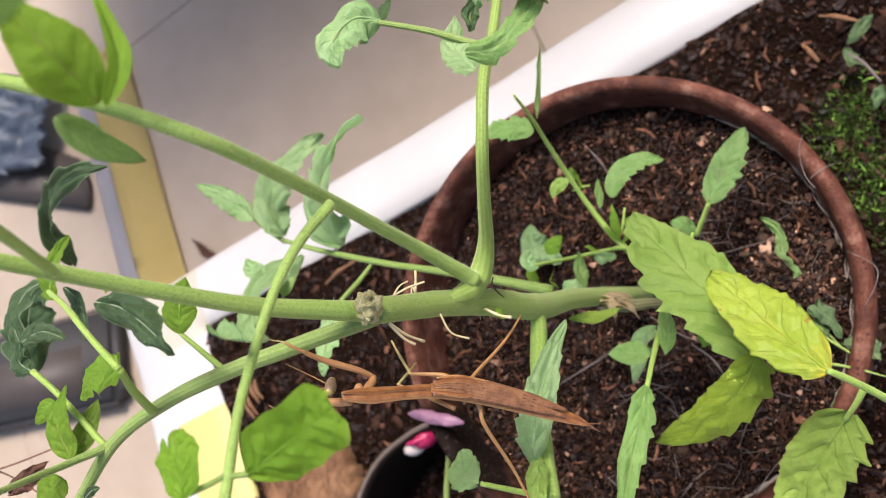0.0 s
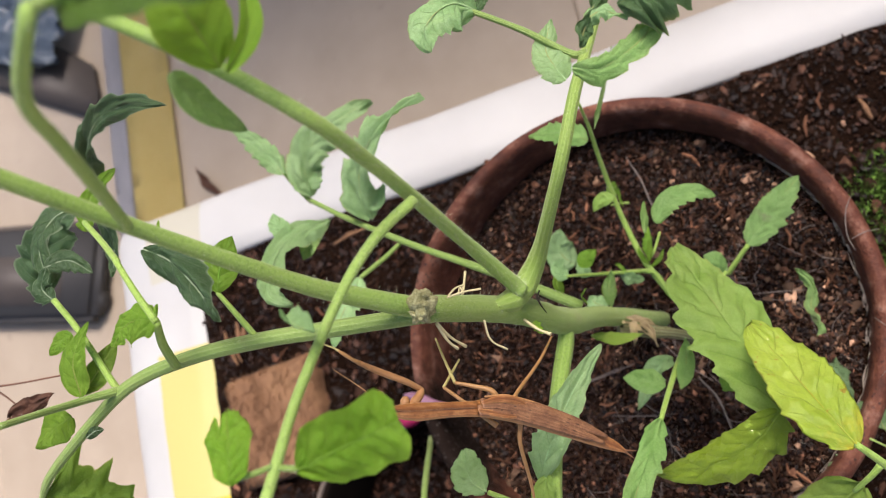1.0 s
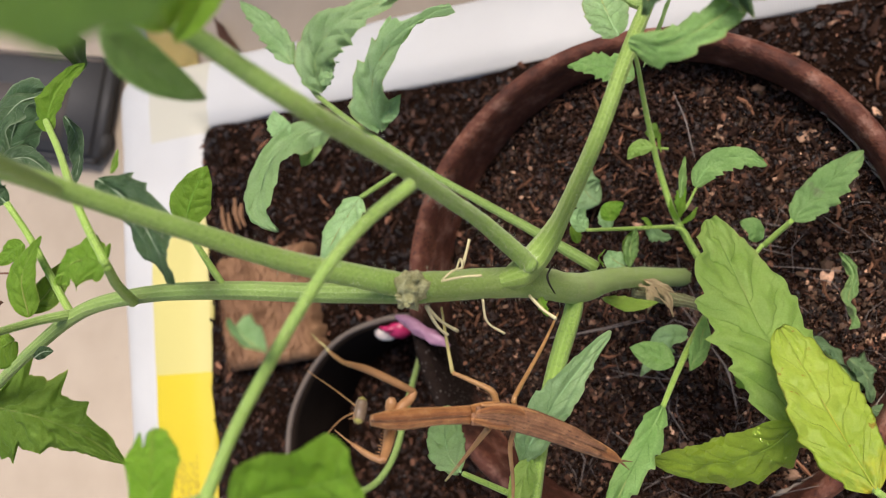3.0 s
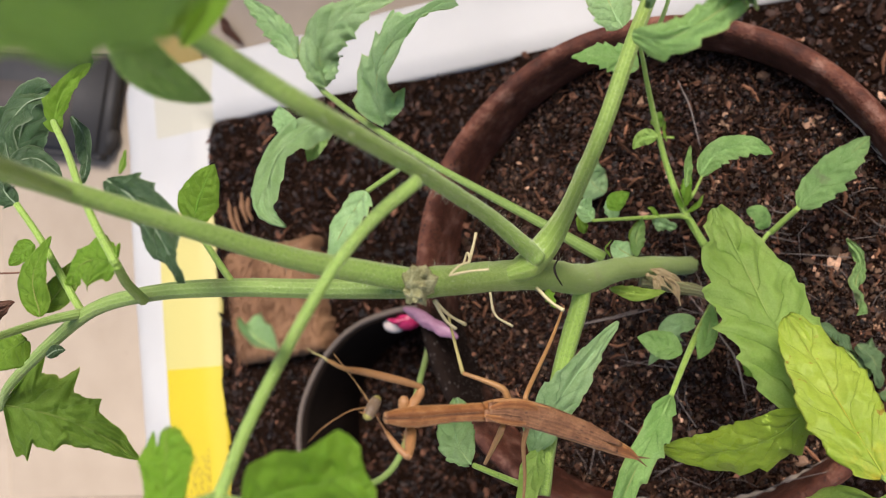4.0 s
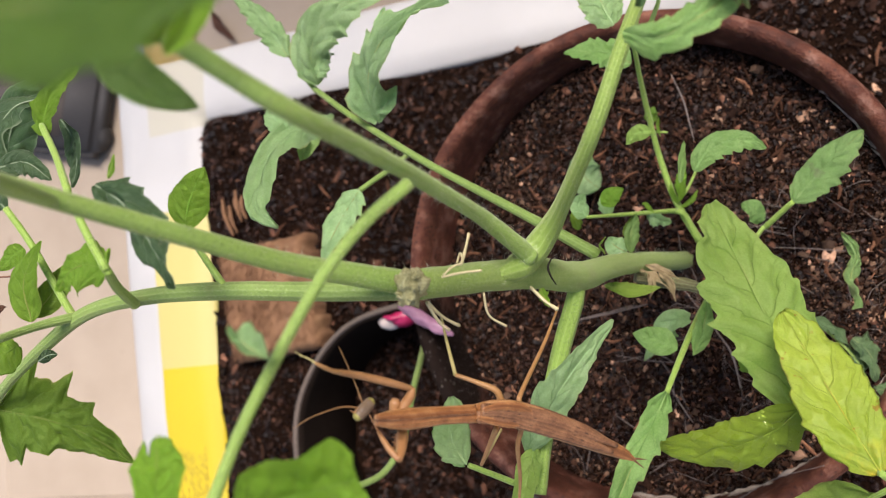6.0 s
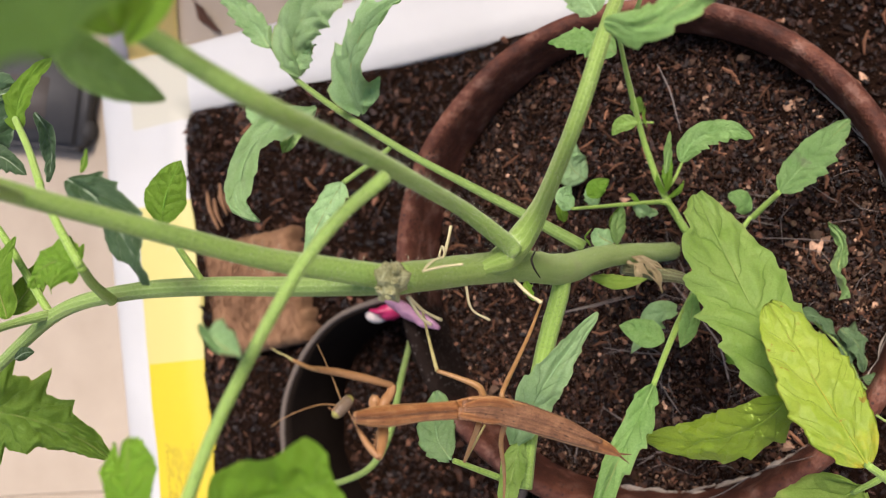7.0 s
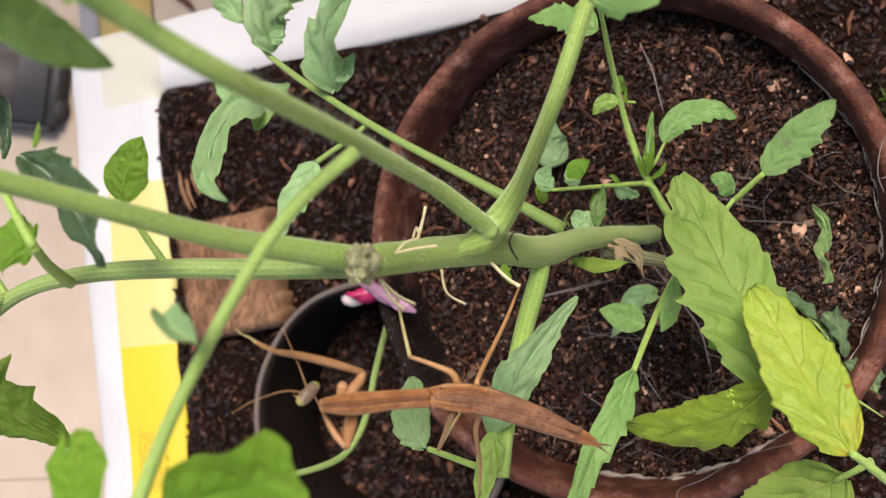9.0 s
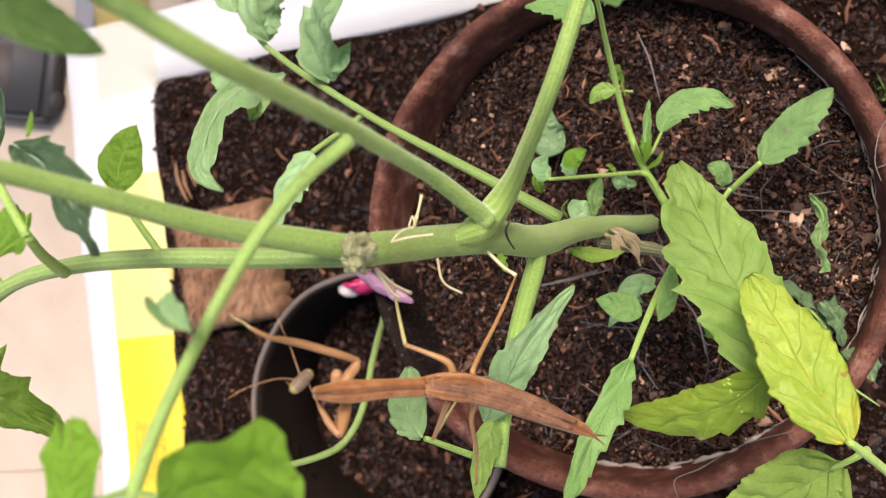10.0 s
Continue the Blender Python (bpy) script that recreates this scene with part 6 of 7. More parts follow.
    for pts in ([(-0.0239, -0.0057, 0.0378), (-0.0249, -0.0053, 0.0388), (-0.0258, -0.0049, 0.0391)], [(-0.0237, -0.0061, 0.0378), (-0.0244, -0.0057, 0.0386)]):
        part("palp", tube([h(p) for p in pts], [0.00017, 0.00008], 8, 5), MANTIS_PALE, head)
    # raised foreleg, reaching forwards
    part("coxa", body([(-0.0206, -0.0053, 0.0256), (-0.0209, -0.0034, 0.0256), (-0.0212, -0.0019, 0.0256)], [0.0009, 0.0012, 0.0013, 0.0007], 0.9, 16, 14), MANTIS_PALE, m)
    leg = part("foreleg", tube([(-0.0188, -0.0047, 0.0258), (-0.0191, -0.0027, 0.0243), (-0.019, -0.0008, 0.0228), (-0.0195, 0.0008, 0.0221)], [0.0009, 0.0012, 0.0011, 0.0009], 16, 12), MANTIS_PALE, m)
    part("femur", tube([(-0.0194, 0.0007, 0.0221), (-0.0215, 0.0015, 0.0271), (-0.0248, 0.0019, 0.0317), (-0.0272, 0.0023, 0.0364), (-0.0284, 0.0028, 0.0418)], [0.0007, 0.00085, 0.0009, 0.0008, 0.0006], 24, 12), MANTIS_PALE, leg)
    part("tibia", tube([(-0.0282, 0.0028, 0.0417), (-0.029, 0.0031, 0.0441), (-0.0302, 0.0037, 0.0462), (-0.0313, 0.0042, 0.0476)], [0.00055, 0.00045, 0.00045, 0.0003], 12, 10), MANTIS_LEG, leg)
    part("foot", tube([(-0.0311, 0.0041, 0.0475), (-0.0327, 0.0045, 0.0477), (-0.0346, 0.0046, 0.048), (-0.0362, 0.0051, 0.0486)], [0.0003, 0.00018, 0.00014, 0.00008], 12, 6), MANTIS_GREEN, leg)
    # grasping foreleg: coxa, spined femur and tibia, each on its own joint
    arm = part("grasping_coxa", body([Vector((0, 0, 0)), GRASP_COXA * 0.5, GRASP_COXA], [0.0009, 0.0012, 0.0011, 0.0008], 0.9, 16, 12), MANTIS_PALE, m)
    arm.location = GRASP_AT
    bm = tube([Vector((0, 0, 0)), GRASP_FEMUR * 0.35 + VIEW_R * 0.0003, GRASP_FEMUR * 0.7 + VIEW_R * 0.0003, GRASP_FEMUR], [0.0008, 0.0014, 0.0013, 0.0011, 0.0008], 22, 12)
    for i in range(9):
        q = GRASP_FEMUR * (0.28 + 0.075 * i) - VIEW_R * 0.0010
        tube([q, q - VIEW_R * (0.0006 + 0.0004 * (i % 2)) + VIEW_U * 0.0002], [0.00022, 0.00004], 3, 5, bm=bm)
    grasp = part("grasping_foreleg", bm, MANTIS_PALE, m, "tan spined grasping femur")
    grasp.location = GRASP_AT + GRASP_COXA
    bm = tube([Vector((0, 0, 0)), GRASP_TIBIA * 0.4 - VIEW_R * 0.0004, GRASP_TIBIA], [0.0007, 0.0008, 0.0007, 0.0004], 16, 10)
    inner = (GRASP_FEMUR.normalized() * -1 - GRASP_TIBIA.normalized() * 0.4).normalized()
    for i in range(9):
        q = GRASP_TIBIA * (0.2 + 0.085 * i)
        tube([q + inner * 0.0005, q + inner * 0.0011], [0.00016, 0.00003], 3, 4, bm=bm)
    tube([GRASP_TIBIA, GRASP_TIBIA * 1.25 + VIEW_U * 0.0006, GRASP_TIBIA * 1.5 + VIEW_U * 0.0014], [0.00026, 0.00018, 0.0001], 8, 5, bm=bm)
    claw = part("spined_tibia", bm, MANTIS_PALE, grasp, "slim spined tibia and foot")
    claw.location = GRASP_FEMUR
    # the other middle leg, which the mantis shifts from one stem to another
    shift = part("middle_leg", tube([Vector((0, 0, 0)), STEP_FEMUR * 0.5, STEP_FEMUR], [0.0008, 0.0006, 0.00045], 18, 8), MANTIS_LEG, m)
    shift.location = STEP_AT
    shin = part("tibia", tube([Vector((0, 0, 0)), STEP_TIBIA * 0.5, STEP_TIBIA], [0.00045, 0.0004, 0.0003], 14, 7), MANTIS_GREEN, shift, "greenish tibia")
    shin.location = STEP_FEMUR
    lg = part("middle_leg", tube([(-0.0040, -0.0006, 0.0005), (-0.0047, 0.0013, 0.0016), (-0.0064, 0.0035, 0.0031), (-0.0112, 0.0040, 0.0047), (-0.0162, 0.0041, 0.0061)], [0.0009, 0.0009, 0.0008, 0.0006, 0.0005], 28, 8), MANTIS_LEG, m)
    part("tibia", tube([(-0.0162, 0.0041, 0.0061), (-0.0217, 0.0100, 0.0030), (-0.0272, 0.0161, -0.0005)], [0.0005, 0.0004, 0.0003], 16, 7), MANTIS_GREEN, lg)
    holds = []
    for hip, knee, foot in HIND_LEGS:
        hip, knee, foot = Vector(hip), Vector(knee), Vector(foot)
        hind = part("hind_leg", tube([Vector((0, 0, 0)), (knee - hip) * 0.4, knee - hip, (foot - hip) * 0.62, foot - hip], [0.0009, 0.0007, 0.0006, 0.0005, 0.0003], 30, 8), MANTIS_LEG, m)
        hind.location = hip
        holds.append((hind, hip, foot))
    return m, head, leg, (arm, grasp, claw), (shift, shin), holds


# ---- small things ----
def build_small_things():
    # scar of a cut shoot on the main stem, with dry roots below it
    plant = bpy.data.objects["tomato_plant"]
    o = plant.location
    rng = random.Random(12)
    bm = bmesh.new()
    at = Vector((-0.0338, -0.0612, 0.2055)) - o
    bmesh.ops.create_uvsphere(bm, u_segments=24, v_segments=14, radius=0.0037, matrix=Matrix.Translation(at) @ Matrix.Diagonal((0.9, 1.1, 0.9, 1)))
    for v in bm.verts:
        v.co += (v.co - at) * 0.7 * noise.noise(v.co * 600)
    for i in range(16):
        a = 2 * math.pi * i / 16 + rng.uniform(-0.3, 0.3)
        c = at + Vector((0.0032 * math.cos(a) * 0.6 + 0.0008, 0.0036 * math.sin(a), 0.0018 + 0.0008 * math.cos(a)))
        tube([c, c + Vector((rng.uniform(-0.001, 0.001), rng.uniform(-0.001, 0.001), rng.uniform(0.0005, 0.0022)))], [0.0005, 0.0006, 0.0002], 5, 6, bm=bm, lumps=0.6)
    part("node_scar", bm, SCAR, plant, "knobbly dry scar of a cut shoot")
    for pts, r in (([(-0.0346, -0.0552, 0.1777), (-0.0356, -0.0512, 0.1754), (-0.0368, -0.0472, 0.1732)], 0.00042), ([(-0.0326, -0.0646, 0.1965), (-0.0307, -0.0675, 0.1903), (-0.0282, -0.0692, 0.1838)], 0.00042), ([(-0.0280, -0.0606, 0.1741), (-0.0260, -0.0659, 0.1711), (-0.0219, -0.0677, 0.1670)], 0.00034), ([(-0.0240, -0.0572, 0.1503), (-0.0187, -0.0596, 0.1514), (-0.0138, -0.0606, 0.1536)], 0.0005),
                   ([(-0.0330, -0.0648, 0.1962), (-0.0303, -0.0688, 0.1919), (-0.0283, -0.0703, 0.1890)], 0.0004), ([(-0.0296, -0.0577, 0.1998), (-0.0259, -0.0554, 0.1980), (-0.0223, -0.0537, 0.1952)], 0.0003), ([(-0.0340, -0.0543, 0.1785), (-0.0360, -0.0525, 0.1771), (-0.0364, -0.0552, 0.1764)], 0.0003), ([(-0.0294, -0.0572, 0.1996), (-0.0284, -0.0547, 0.1980), (-0.0270, -0.0534, 0.1962)], 0.00028)):
        part("aerial_root", tube(pts, [r * 0.9, r, r * 0.8, r * 1.1], 14, 7, o, 0.25), ROOT, plant, "dry cream-coloured root")
    part("stem_crack", tube([(-0.0190, -0.0479, 0.1552), (-0.0189, -0.0501, 0.1564), (-0.0177, -0.0522, 0.1560), (-0.0162, -0.0543, 0.1533)], [0.0002, 0.00036, 0.00016], 12, 5, o), BLACK_MARK, plant, "thin black crack")
    add_leaf(plant, [(-0.0222, -0.0573, 0.1462), (-0.0194, -0.0590, 0.1495), (-0.0162, -0.0608, 0.1525)], 0.0018, LEAF_BRIGHT, 20, "lobed", fold=10, seed=62)
    for k, pts in enumerate(([(-0.0159, -0.0457, 0.0553), (-0.0096, -0.0468, 0.0548), (-0.0022, -0.0505, 0.0518)], [(-0.0148, -0.0439, 0.0526), (-0.0083, -0.0437, 0.0530), (-0.0017, -0.0452, 0.0491)], [(-0.0119, -0.0458, 0.0558), (-0.0091, -0.0499, 0.0559), (-0.0089, -0.0552, 0.0539)], [(-0.0091, -0.0444, 0.0534), (-0.0041, -0.0472, 0.0525), (-0.0004, -0.0536, 0.0490)])):
        local = [Vector(p) - o for p in pts]
        part("dry_sheath", blade(local, 0.0017, 20 * k - 30, "lance", 30, 0.6, 0.45, 95 + k, 24, 5), SHEATH, plant, "papery dry sheath at the stem's foot")
    add_leaf(plant, [(-0.0222, -0.0545, 0.0726), (-0.0135, -0.0537, 0.0652), (-0.0055, -0.0499, 0.0579)], 0.0030, LEAF_LIME, 0, "lance", fold=20, seed=60)
    # grey dry roots lying on the soil
    for pts, r in (([(-0.0452, -0.0760, 0.0040), (-0.0320, -0.0686, 0.0040), (-0.0182, -0.0601, 0.0040)], 0.0007), ([(0.0108, -0.0617, 0.0020), (0.0201, -0.0695, 0.0020), (0.0272, -0.0815, 0.0020)], 0.0008), ([(-0.0366, 0.0359, 0.0040), (-0.0280, 0.0255, 0.0040), (-0.0193, 0.0110, 0.0040)], 0.0006), ([(0.0231, -0.0232, 0.0040), (0.0352, -0.0202, 0.0040), (0.0491, -0.0172, 0.0040)], 0.0004),
                   ([(-0.0009, -0.0891, 0.0030), (0.0072, -0.0961, 0.0030), (0.0135, -0.1011, 0.0030)], 0.0005), ([(0.0170, -0.0620, 0.0030), (0.0049, -0.0567, 0.0030), (-0.0074, -0.0486, 0.0030)], 0.0005), ([(-0.0554, -0.0813, 0.0030), (-0.0372, -0.0710, 0.0030), (-0.0235, -0.0622, 0.0030)], 0.0006), ([(-0.0246, -0.0850, 0.0030), (-0.0103, -0.0825, 0.0030), (0.0032, -0.0790, 0.0030)], 0.0004)):
        w = thing("dry_root", pts[1], "thin grey dry root lying on the potting soil", "root", "dry roots on the soil")
        part("strand", tube(pts, [r * 0.3, r * 0.6, r * 0.3], 18, 6, pts[1], 0.5), GREY_ROOT, w)
    for pts in ([(0.0633, 0.0216, 0.0235), (0.0618, 0.0145, 0.0235), (0.0634, 0.0048, 0.0235), (0.0673, -0.0015, 0.0235)], [(0.0648, 0.0028, 0.0235), (0.0699, 0.0065, 0.0235), (0.0749, 0.0083, 0.0235)], [(0.0772, -0.0276, 0.0230), (0.0865, -0.0339, 0.0230), (0.0869, -0.0406, 0.0230), (0.0818, -0.0503, 0.0230)], [(0.0343, -0.1343, 0.0235), (0.0314, -0.1282, 0.0235), (0.0388, -0.1207, 0.0235), (0.0496, -0.1075, 0.0235), (0.0645, -0.0963, 0.0235)]):
        w = thing("dry_root", pts[1], "pale thin root clinging to the clay rim", "root", "dry roots on the soil")
        part("strand", tube(pts, [0.00012, 0.0002, 0.00012], 22, 6, pts[1], 0.3), GREY_ROOT, w)
    # coconut husk block and bark splinters on the soil
    c = [Vector(p) for p in [(-0.2809, -0.1055, -0.0550), (-0.2330, -0.0888, -0.0550), (-0.1943, -0.1366, -0.0550), (-0.2559, -0.1768, -0.0550)]]
    mid = sum(c, Vector()) / 4
    blk = thing("coir_block", mid + Vector((0, 0, -0.014)), "rough brown coconut fibre block lying on the soil", "coir block")
    bm = bmesh.new()
    ux, uy = (c[1] - c[0] + c[2] - c[3]) / 2, (c[0] - c[3] + c[1] - c[2]) / 2
    n = 26
    top, bot = [], []
    for i in range(n + 1):
        tr, br = [], []
        for j in range(n + 1):
            a, b = i / n - 0.5, j / n - 0.5
            p = ux * a + uy * b
            e = min(0.5 - abs(a), 0.5 - abs(b))
            w = noise.noise((mid + p) * 110)
            rag = noise.noise(Vector((a * 14, b * 14, 3))) * 0.003 if e < 0.03 else 0
            tr.append(bm.verts.new((p.x + rag, p.y + rag, 0.012 - 0.006 * max(0, 1 - e / 0.07) ** 2 + 0.0018 * w)))
            br.append(bm.verts.new((p.x + rag, p.y + rag, -0.012)))
        top.append(tr), bot.append(br)
    for i in range(n):
        for j in range(n):
            bm.faces.new((top[i][j], top[i + 1][j], top[i + 1][j + 1], top[i][j + 1]))
    for q in range(n):
        for t1, t2, b1, b2 in ((top[q][0], top[q + 1][0], bot[q][0], bot[q + 1][0]), (top[q + 1][n], top[q][n], bot[q + 1][n], bot[q][n]), (top[0][q + 1], top[0][q], bot[0][q + 1], bot[0][q]), (top[n][q], top[n][q + 1], bot[n][q], bot[n][q + 1])):
            bm.faces.new((t2, t1, b1, b2))
    part("fibre_body", bm, COIR, blk)
    verts, faces = [], []
    for k in range(1400):
        a, b = rng.uniform(-0.48, 0.48), rng.uniform(-0.47, 0.47)
        p = ux * a + uy * b
        p.z = 0.0122 + rng.uniform(-0.002, 0.0012) - 0.006 * max(0, 1 - min(0.5 - abs(a), 0.5 - abs(b)) / 0.07) ** 2
        d = Vector((rng.gauss(0.25, 0.5), -1, rng.gauss(0, 0.12))).normalized() * rng.uniform(0.003, 0.008)
        s = d.cross(Vector((0, 0, 1))).normalized() * 0.00013
        k0 = len(verts)
        verts += [p - d / 2 - s, p - d / 2 + s, p + d / 2 + s, p + d / 2 - s, p + Vector((0, 0, 0.0005))]
        faces += [(k0, k0 + 1, k0 + 4), (k0 + 1, k0 + 2, k0 + 4), (k0 + 2, k0 + 3, k0 + 4), (k0 + 3, k0, k0 + 4)]
    raw_part("fibre", verts, faces, COIR, blk)["kind"] = "stuff"
    for k, (a, b) in enumerate(([(-0.2917, -0.0797, -0.0600), (-0.2763, -0.0985, -0.0600)], [(-0.2842, -0.0723, -0.0600), (-0.2733, -0.0888, -0.0600)], [(-0.2783, -0.0742, -0.0600), (-0.2707, -0.0863, -0.0600)], [(-0.2851, -0.0821, -0.0600), (-0.2742, -0.0961, -0.0600)], [(-0.1619, -0.0686, -0.0600), (-0.1471, -0.0595, -0.0600)], [(0.0688, 0.1032, -0.0550), (0.0877, 0.0966, -0.0550)], [(0.0601, 0.0893, -0.0550), (0.0674, 0.0792, -0.0550)], [(-0.2184, -0.0163, -0.0500), (-0.1966, -0.0031, -0.0500)])):
        a, b = Vector(a), Vector(b)
        w = thing("bark_splinter", (a + b) / 2, "orange-brown splinter of bark on the soil", "bark", "bark splinters")
        part("splinter", tube([a, (a + b) / 2 + Vector((0, 0, 0.002)), b], [0.0007, 0.0015, 0.0007], 14, 6, (a + b) / 2, 0.8), BARK, w)
    # clip and rod on the rims of the two pots
    k = Vector((-0.1512, -0.1097, -0.0479))
    clip = thing("plastic_clip", k, "magenta and cream plastic clip on the dark pot's rim", "clip")
    part("clip_head", ball(Vector((0.004, 0.002, 0.002)), (0.0075, 0.0055, 0.0065), (0, 20, 30)), PINK, clip)
    part("clip_jaw", ball(Vector((-0.004, -0.003, 0.0)), (0.0068, 0.0048, 0.005), (0, 10, 20)), CREAM, clip, "cream lower half")
    part("clip_tongue", tube([Vector((-0.006, -0.001, 0.006)), Vector((0.0, 0.0, 0.0085)), Vector((0.006, 0.003, 0.007))], [0.0008, 0.0018, 0.0008], 12, 8), PINK, clip)
    a, b = Vector((-0.0897, -0.0967, 0.0265)), Vector((-0.1185, -0.0927, 0.0265))
    rod = thing("lilac_rod", (a + b) / 2, "lilac ridged plastic tube resting across the pot rims", "plastic tube")
    part("tube_body", tube([a, a.lerp(b, 0.35) + Vector((0, 0, 0.001)), a.lerp(b, 0.7), b], [0.0008, 0.0024, 0.0029, 0.0026, 0.0030, 0.0026, 0.0022, 0.0007], 44, 16, (a + b) / 2, 0.5), LILAC, rod)
    # seedling stem in the dark pot
    sd = thing("seedling", (-0.1196, -0.1189, -0.0175), "thin green seedling stem leaning in the dark pot", "seedling")
    add_stem(sd, [(-0.1280, -0.1151, -0.0359), (-0.1215, -0.1198, -0.0221), (-0.1110, -0.1318, 0.0013), (-0.1014, -0.1494, 0.0200), (-0.1006, -0.1625, 0.0313), (-0.1055, -0.1688, 0.0448), (-0.1167, -0.1747, 0.0609)], [0.0014, 0.0015, 0.0015, 0.0014, 0.0012], STEM_RIDGED, "stem", 0)
    # small plant with grey-green leaves by the rim
    w = thing("weed", (0.0648, -0.0540, 0.0000), "small grey-green seedling with limp leaves beside the rim", "weed")
    for i, (pts, h) in enumerate((([(0.0458, -0.0463, 0.0120), (0.0546, -0.0480, 0.0120), (0.0626, -0.0543, 0.0120)], 0.006), ([(0.0655, -0.0645, 0.0120), (0.0650, -0.0557, 0.0120), (0.0648, -0.0445, 0.0120)], 0.007), ([(0.0606, -0.0487, 0.0150), (0.0678, -0.0525, 0.0150), (0.0725, -0.0617, 0.0150)], 0.007), ([(0.0862, -0.0710, 0.0150), (0.0806, -0.0642, 0.0150), (0.0723, -0.0640, 0.0150)], 0.008), ([(0.0731, -0.0819, 0.0120), (0.0708, -0.0863, 0.0120), (0.0663, -0.0908, 0.0120)], 0.006))):
        add_leaf(w, pts, h * 0.62, LEAF_DULL, 20 * i - 40, "toothed", fold=28, droop=0.5, wave=0.35, seed=70 + i)
    for pts in ([(0.0458, -0.0463, 0.0120), (0.0629, -0.0553, 0.0120), (0.0746, -0.0679, 0.0120)], [(0.0597, -0.0707, 0.0200), (0.0741, -0.0731, 0.0200), (0.0898, -0.0777, 0.0200)], [(0.0539, -0.0519, 0.0150), (0.0703, -0.0639, 0.0150), (0.0801, -0.0709, 0.0150)]):
        add_stem(w, pts, [0.0003, 0.0006, 0.0005, 0.0002], STEM_GREY, "leaf_stalk", 0, n=16, seg=8)
    d = thing("dry_weed", (0.0804, 0.0782, -0.0500), "withered grey seedling on the soil beside moss", "weed")
    for i, pts in enumerate(([(0.0929, 0.0994, -0.0550), (0.0861, 0.0920, -0.0550), (0.0807, 0.0857, -0.0550)], [(0.0793, 0.0845, -0.0550), (0.0827, 0.0781, -0.0550), (0.0875, 0.0744, -0.0550)], [(0.0941, 0.0633, -0.0550), (0.0925, 0.0579, -0.0550), (0.0904, 0.0512, -0.0550)])):
        add_leaf(d, pts, 0.004, LEAF_DULL, 0, "lance", fold=25, droop=0.4, wave=0.3, seed=80 + i)
    add_stem(d, [(0.0804, 0.0814, -0.0550), (0.0875, 0.0752, -0.0550), (0.0942, 0.0647, -0.0550)], [0.0007, 0.0008, 0.0006], GREY_ROOT, "leaf_stalk", 0, n=14, seg=7)
    # moss
    verts, faces = [], []
    spots = [Vector(p) for p in [(0.0757, 0.0533, -0.0600), (0.0839, 0.0607, -0.0600), (0.0699, 0.0425, -0.0600), (0.0846, 0.0350, -0.0600), (0.0884, 0.0177, -0.0600), (0.0897, 0.0010, -0.0600)]]
    for _ in range(1500):
        c = rng.choice(spots)
        p = Vector((rng.gauss(c.x, 0.007), rng.gauss(c.y, 0.009), 0))
        p.z = tray_soil_z(p.x, p.y) - 0.001
        if (Vector((p.x, p.y)) - Vector((POT.x, POT.y))).length < 0.109:
            continue
        tip = p + Vector((rng.gauss(0, 0.0028), rng.gauss(0, 0.0028), rng.uniform(0.002, 0.006)))
        a = rng.uniform(0, 6.28)
        s = Vector((math.cos(a), math.sin(a), 0)) * 0.00038
        q = p.lerp(tip, 0.5)
        k0 = len(verts)
        verts += [p, q + s, tip, q - s, q + s.cross(Vector((0, 0, 1))) * 0.6]
        faces += [(k0, k0 + 1, k0 + 4), (k0 + 1, k0 + 2, k0 + 4), (k0 + 2, k0 + 3, k0 + 4), (k0 + 3, k0, k0 + 4)]
    ms = raw_part("moss", verts, faces, MOSS, None)
    tagged(ms, "patch of small green moss on the soil beside the pot", "moss", kind="stuff")
    # on the floor: a dark box with a brown lid, a crumpled film, a dry leaf
    bx = thing("storage_box", Vector((-0.632, -0.064, FLOOR_Z)), "low dark grey plastic box with a rounded foot on the floor", "box")
    bx.rotation_euler = (0, 0, radians(9))
    bm = bmesh.new()
    bmesh.ops.create_cube(bm, size=1, matrix=Matrix.Translation((0, 0, 0.0115)) @ Matrix.Diagonal((0.215, 0.09, 0.021, 1)))
    bmesh.ops.bevel(bm, geom=bm.edges[:], offset=0.006, segments=4, affect='EDGES')
    part("box_body", bm, GREY_PLASTIC, bx)
    bm = bmesh.new()
    bmesh.ops.create_cube(bm, size=1, matrix=Matrix.Translation((-0.01, -0.008, 0.0222)) @ Matrix.Diagonal((0.16, 0.045, 0.003, 1)))
    bmesh.ops.bevel(bm, geom=bm.edges[:], offset=0.0012, segments=2, affect='EDGES')
    part("lid_panel", bm, BROWN_LID, bx, "slightly raised brown-grey panel")
    part("lid_edge", tube([(-0.104, 0.04, 0.0215), (0, 0.041, 0.022), (0.1, 0.04, 0.0215)], [0.0014, 0.0016, 0.0014], 20, 8), RIM_PLASTIC, bx, "pale shiny edge")
    part("foot", lathe([(0.0001, 0.0), (0.010, 0.0), (0.0125, 0.003), (0.0125, 0.011), (0.009, 0.0145), (0.0001, 0.0145)], 32), GREY_PLASTIC, bx).location = (0.098, -0.026, 0.001)
    # a flat dark slab beyond the box, standing in for a shadow on the floor
    c = [Vector(p) for p in [(-0.7618, 0.1712, -0.1900), (-0.6518, 0.1599, -0.1900), (-0.5999, 0.1412, -0.1900), (-0.5847, 0.1119, -0.1900), (-0.5842, 0.0890, -0.1900), (-0.7554, 0.1201, -0.1900)]]
    mid = sum(c, Vector()) / 6
    mid.z = FLOOR_Z
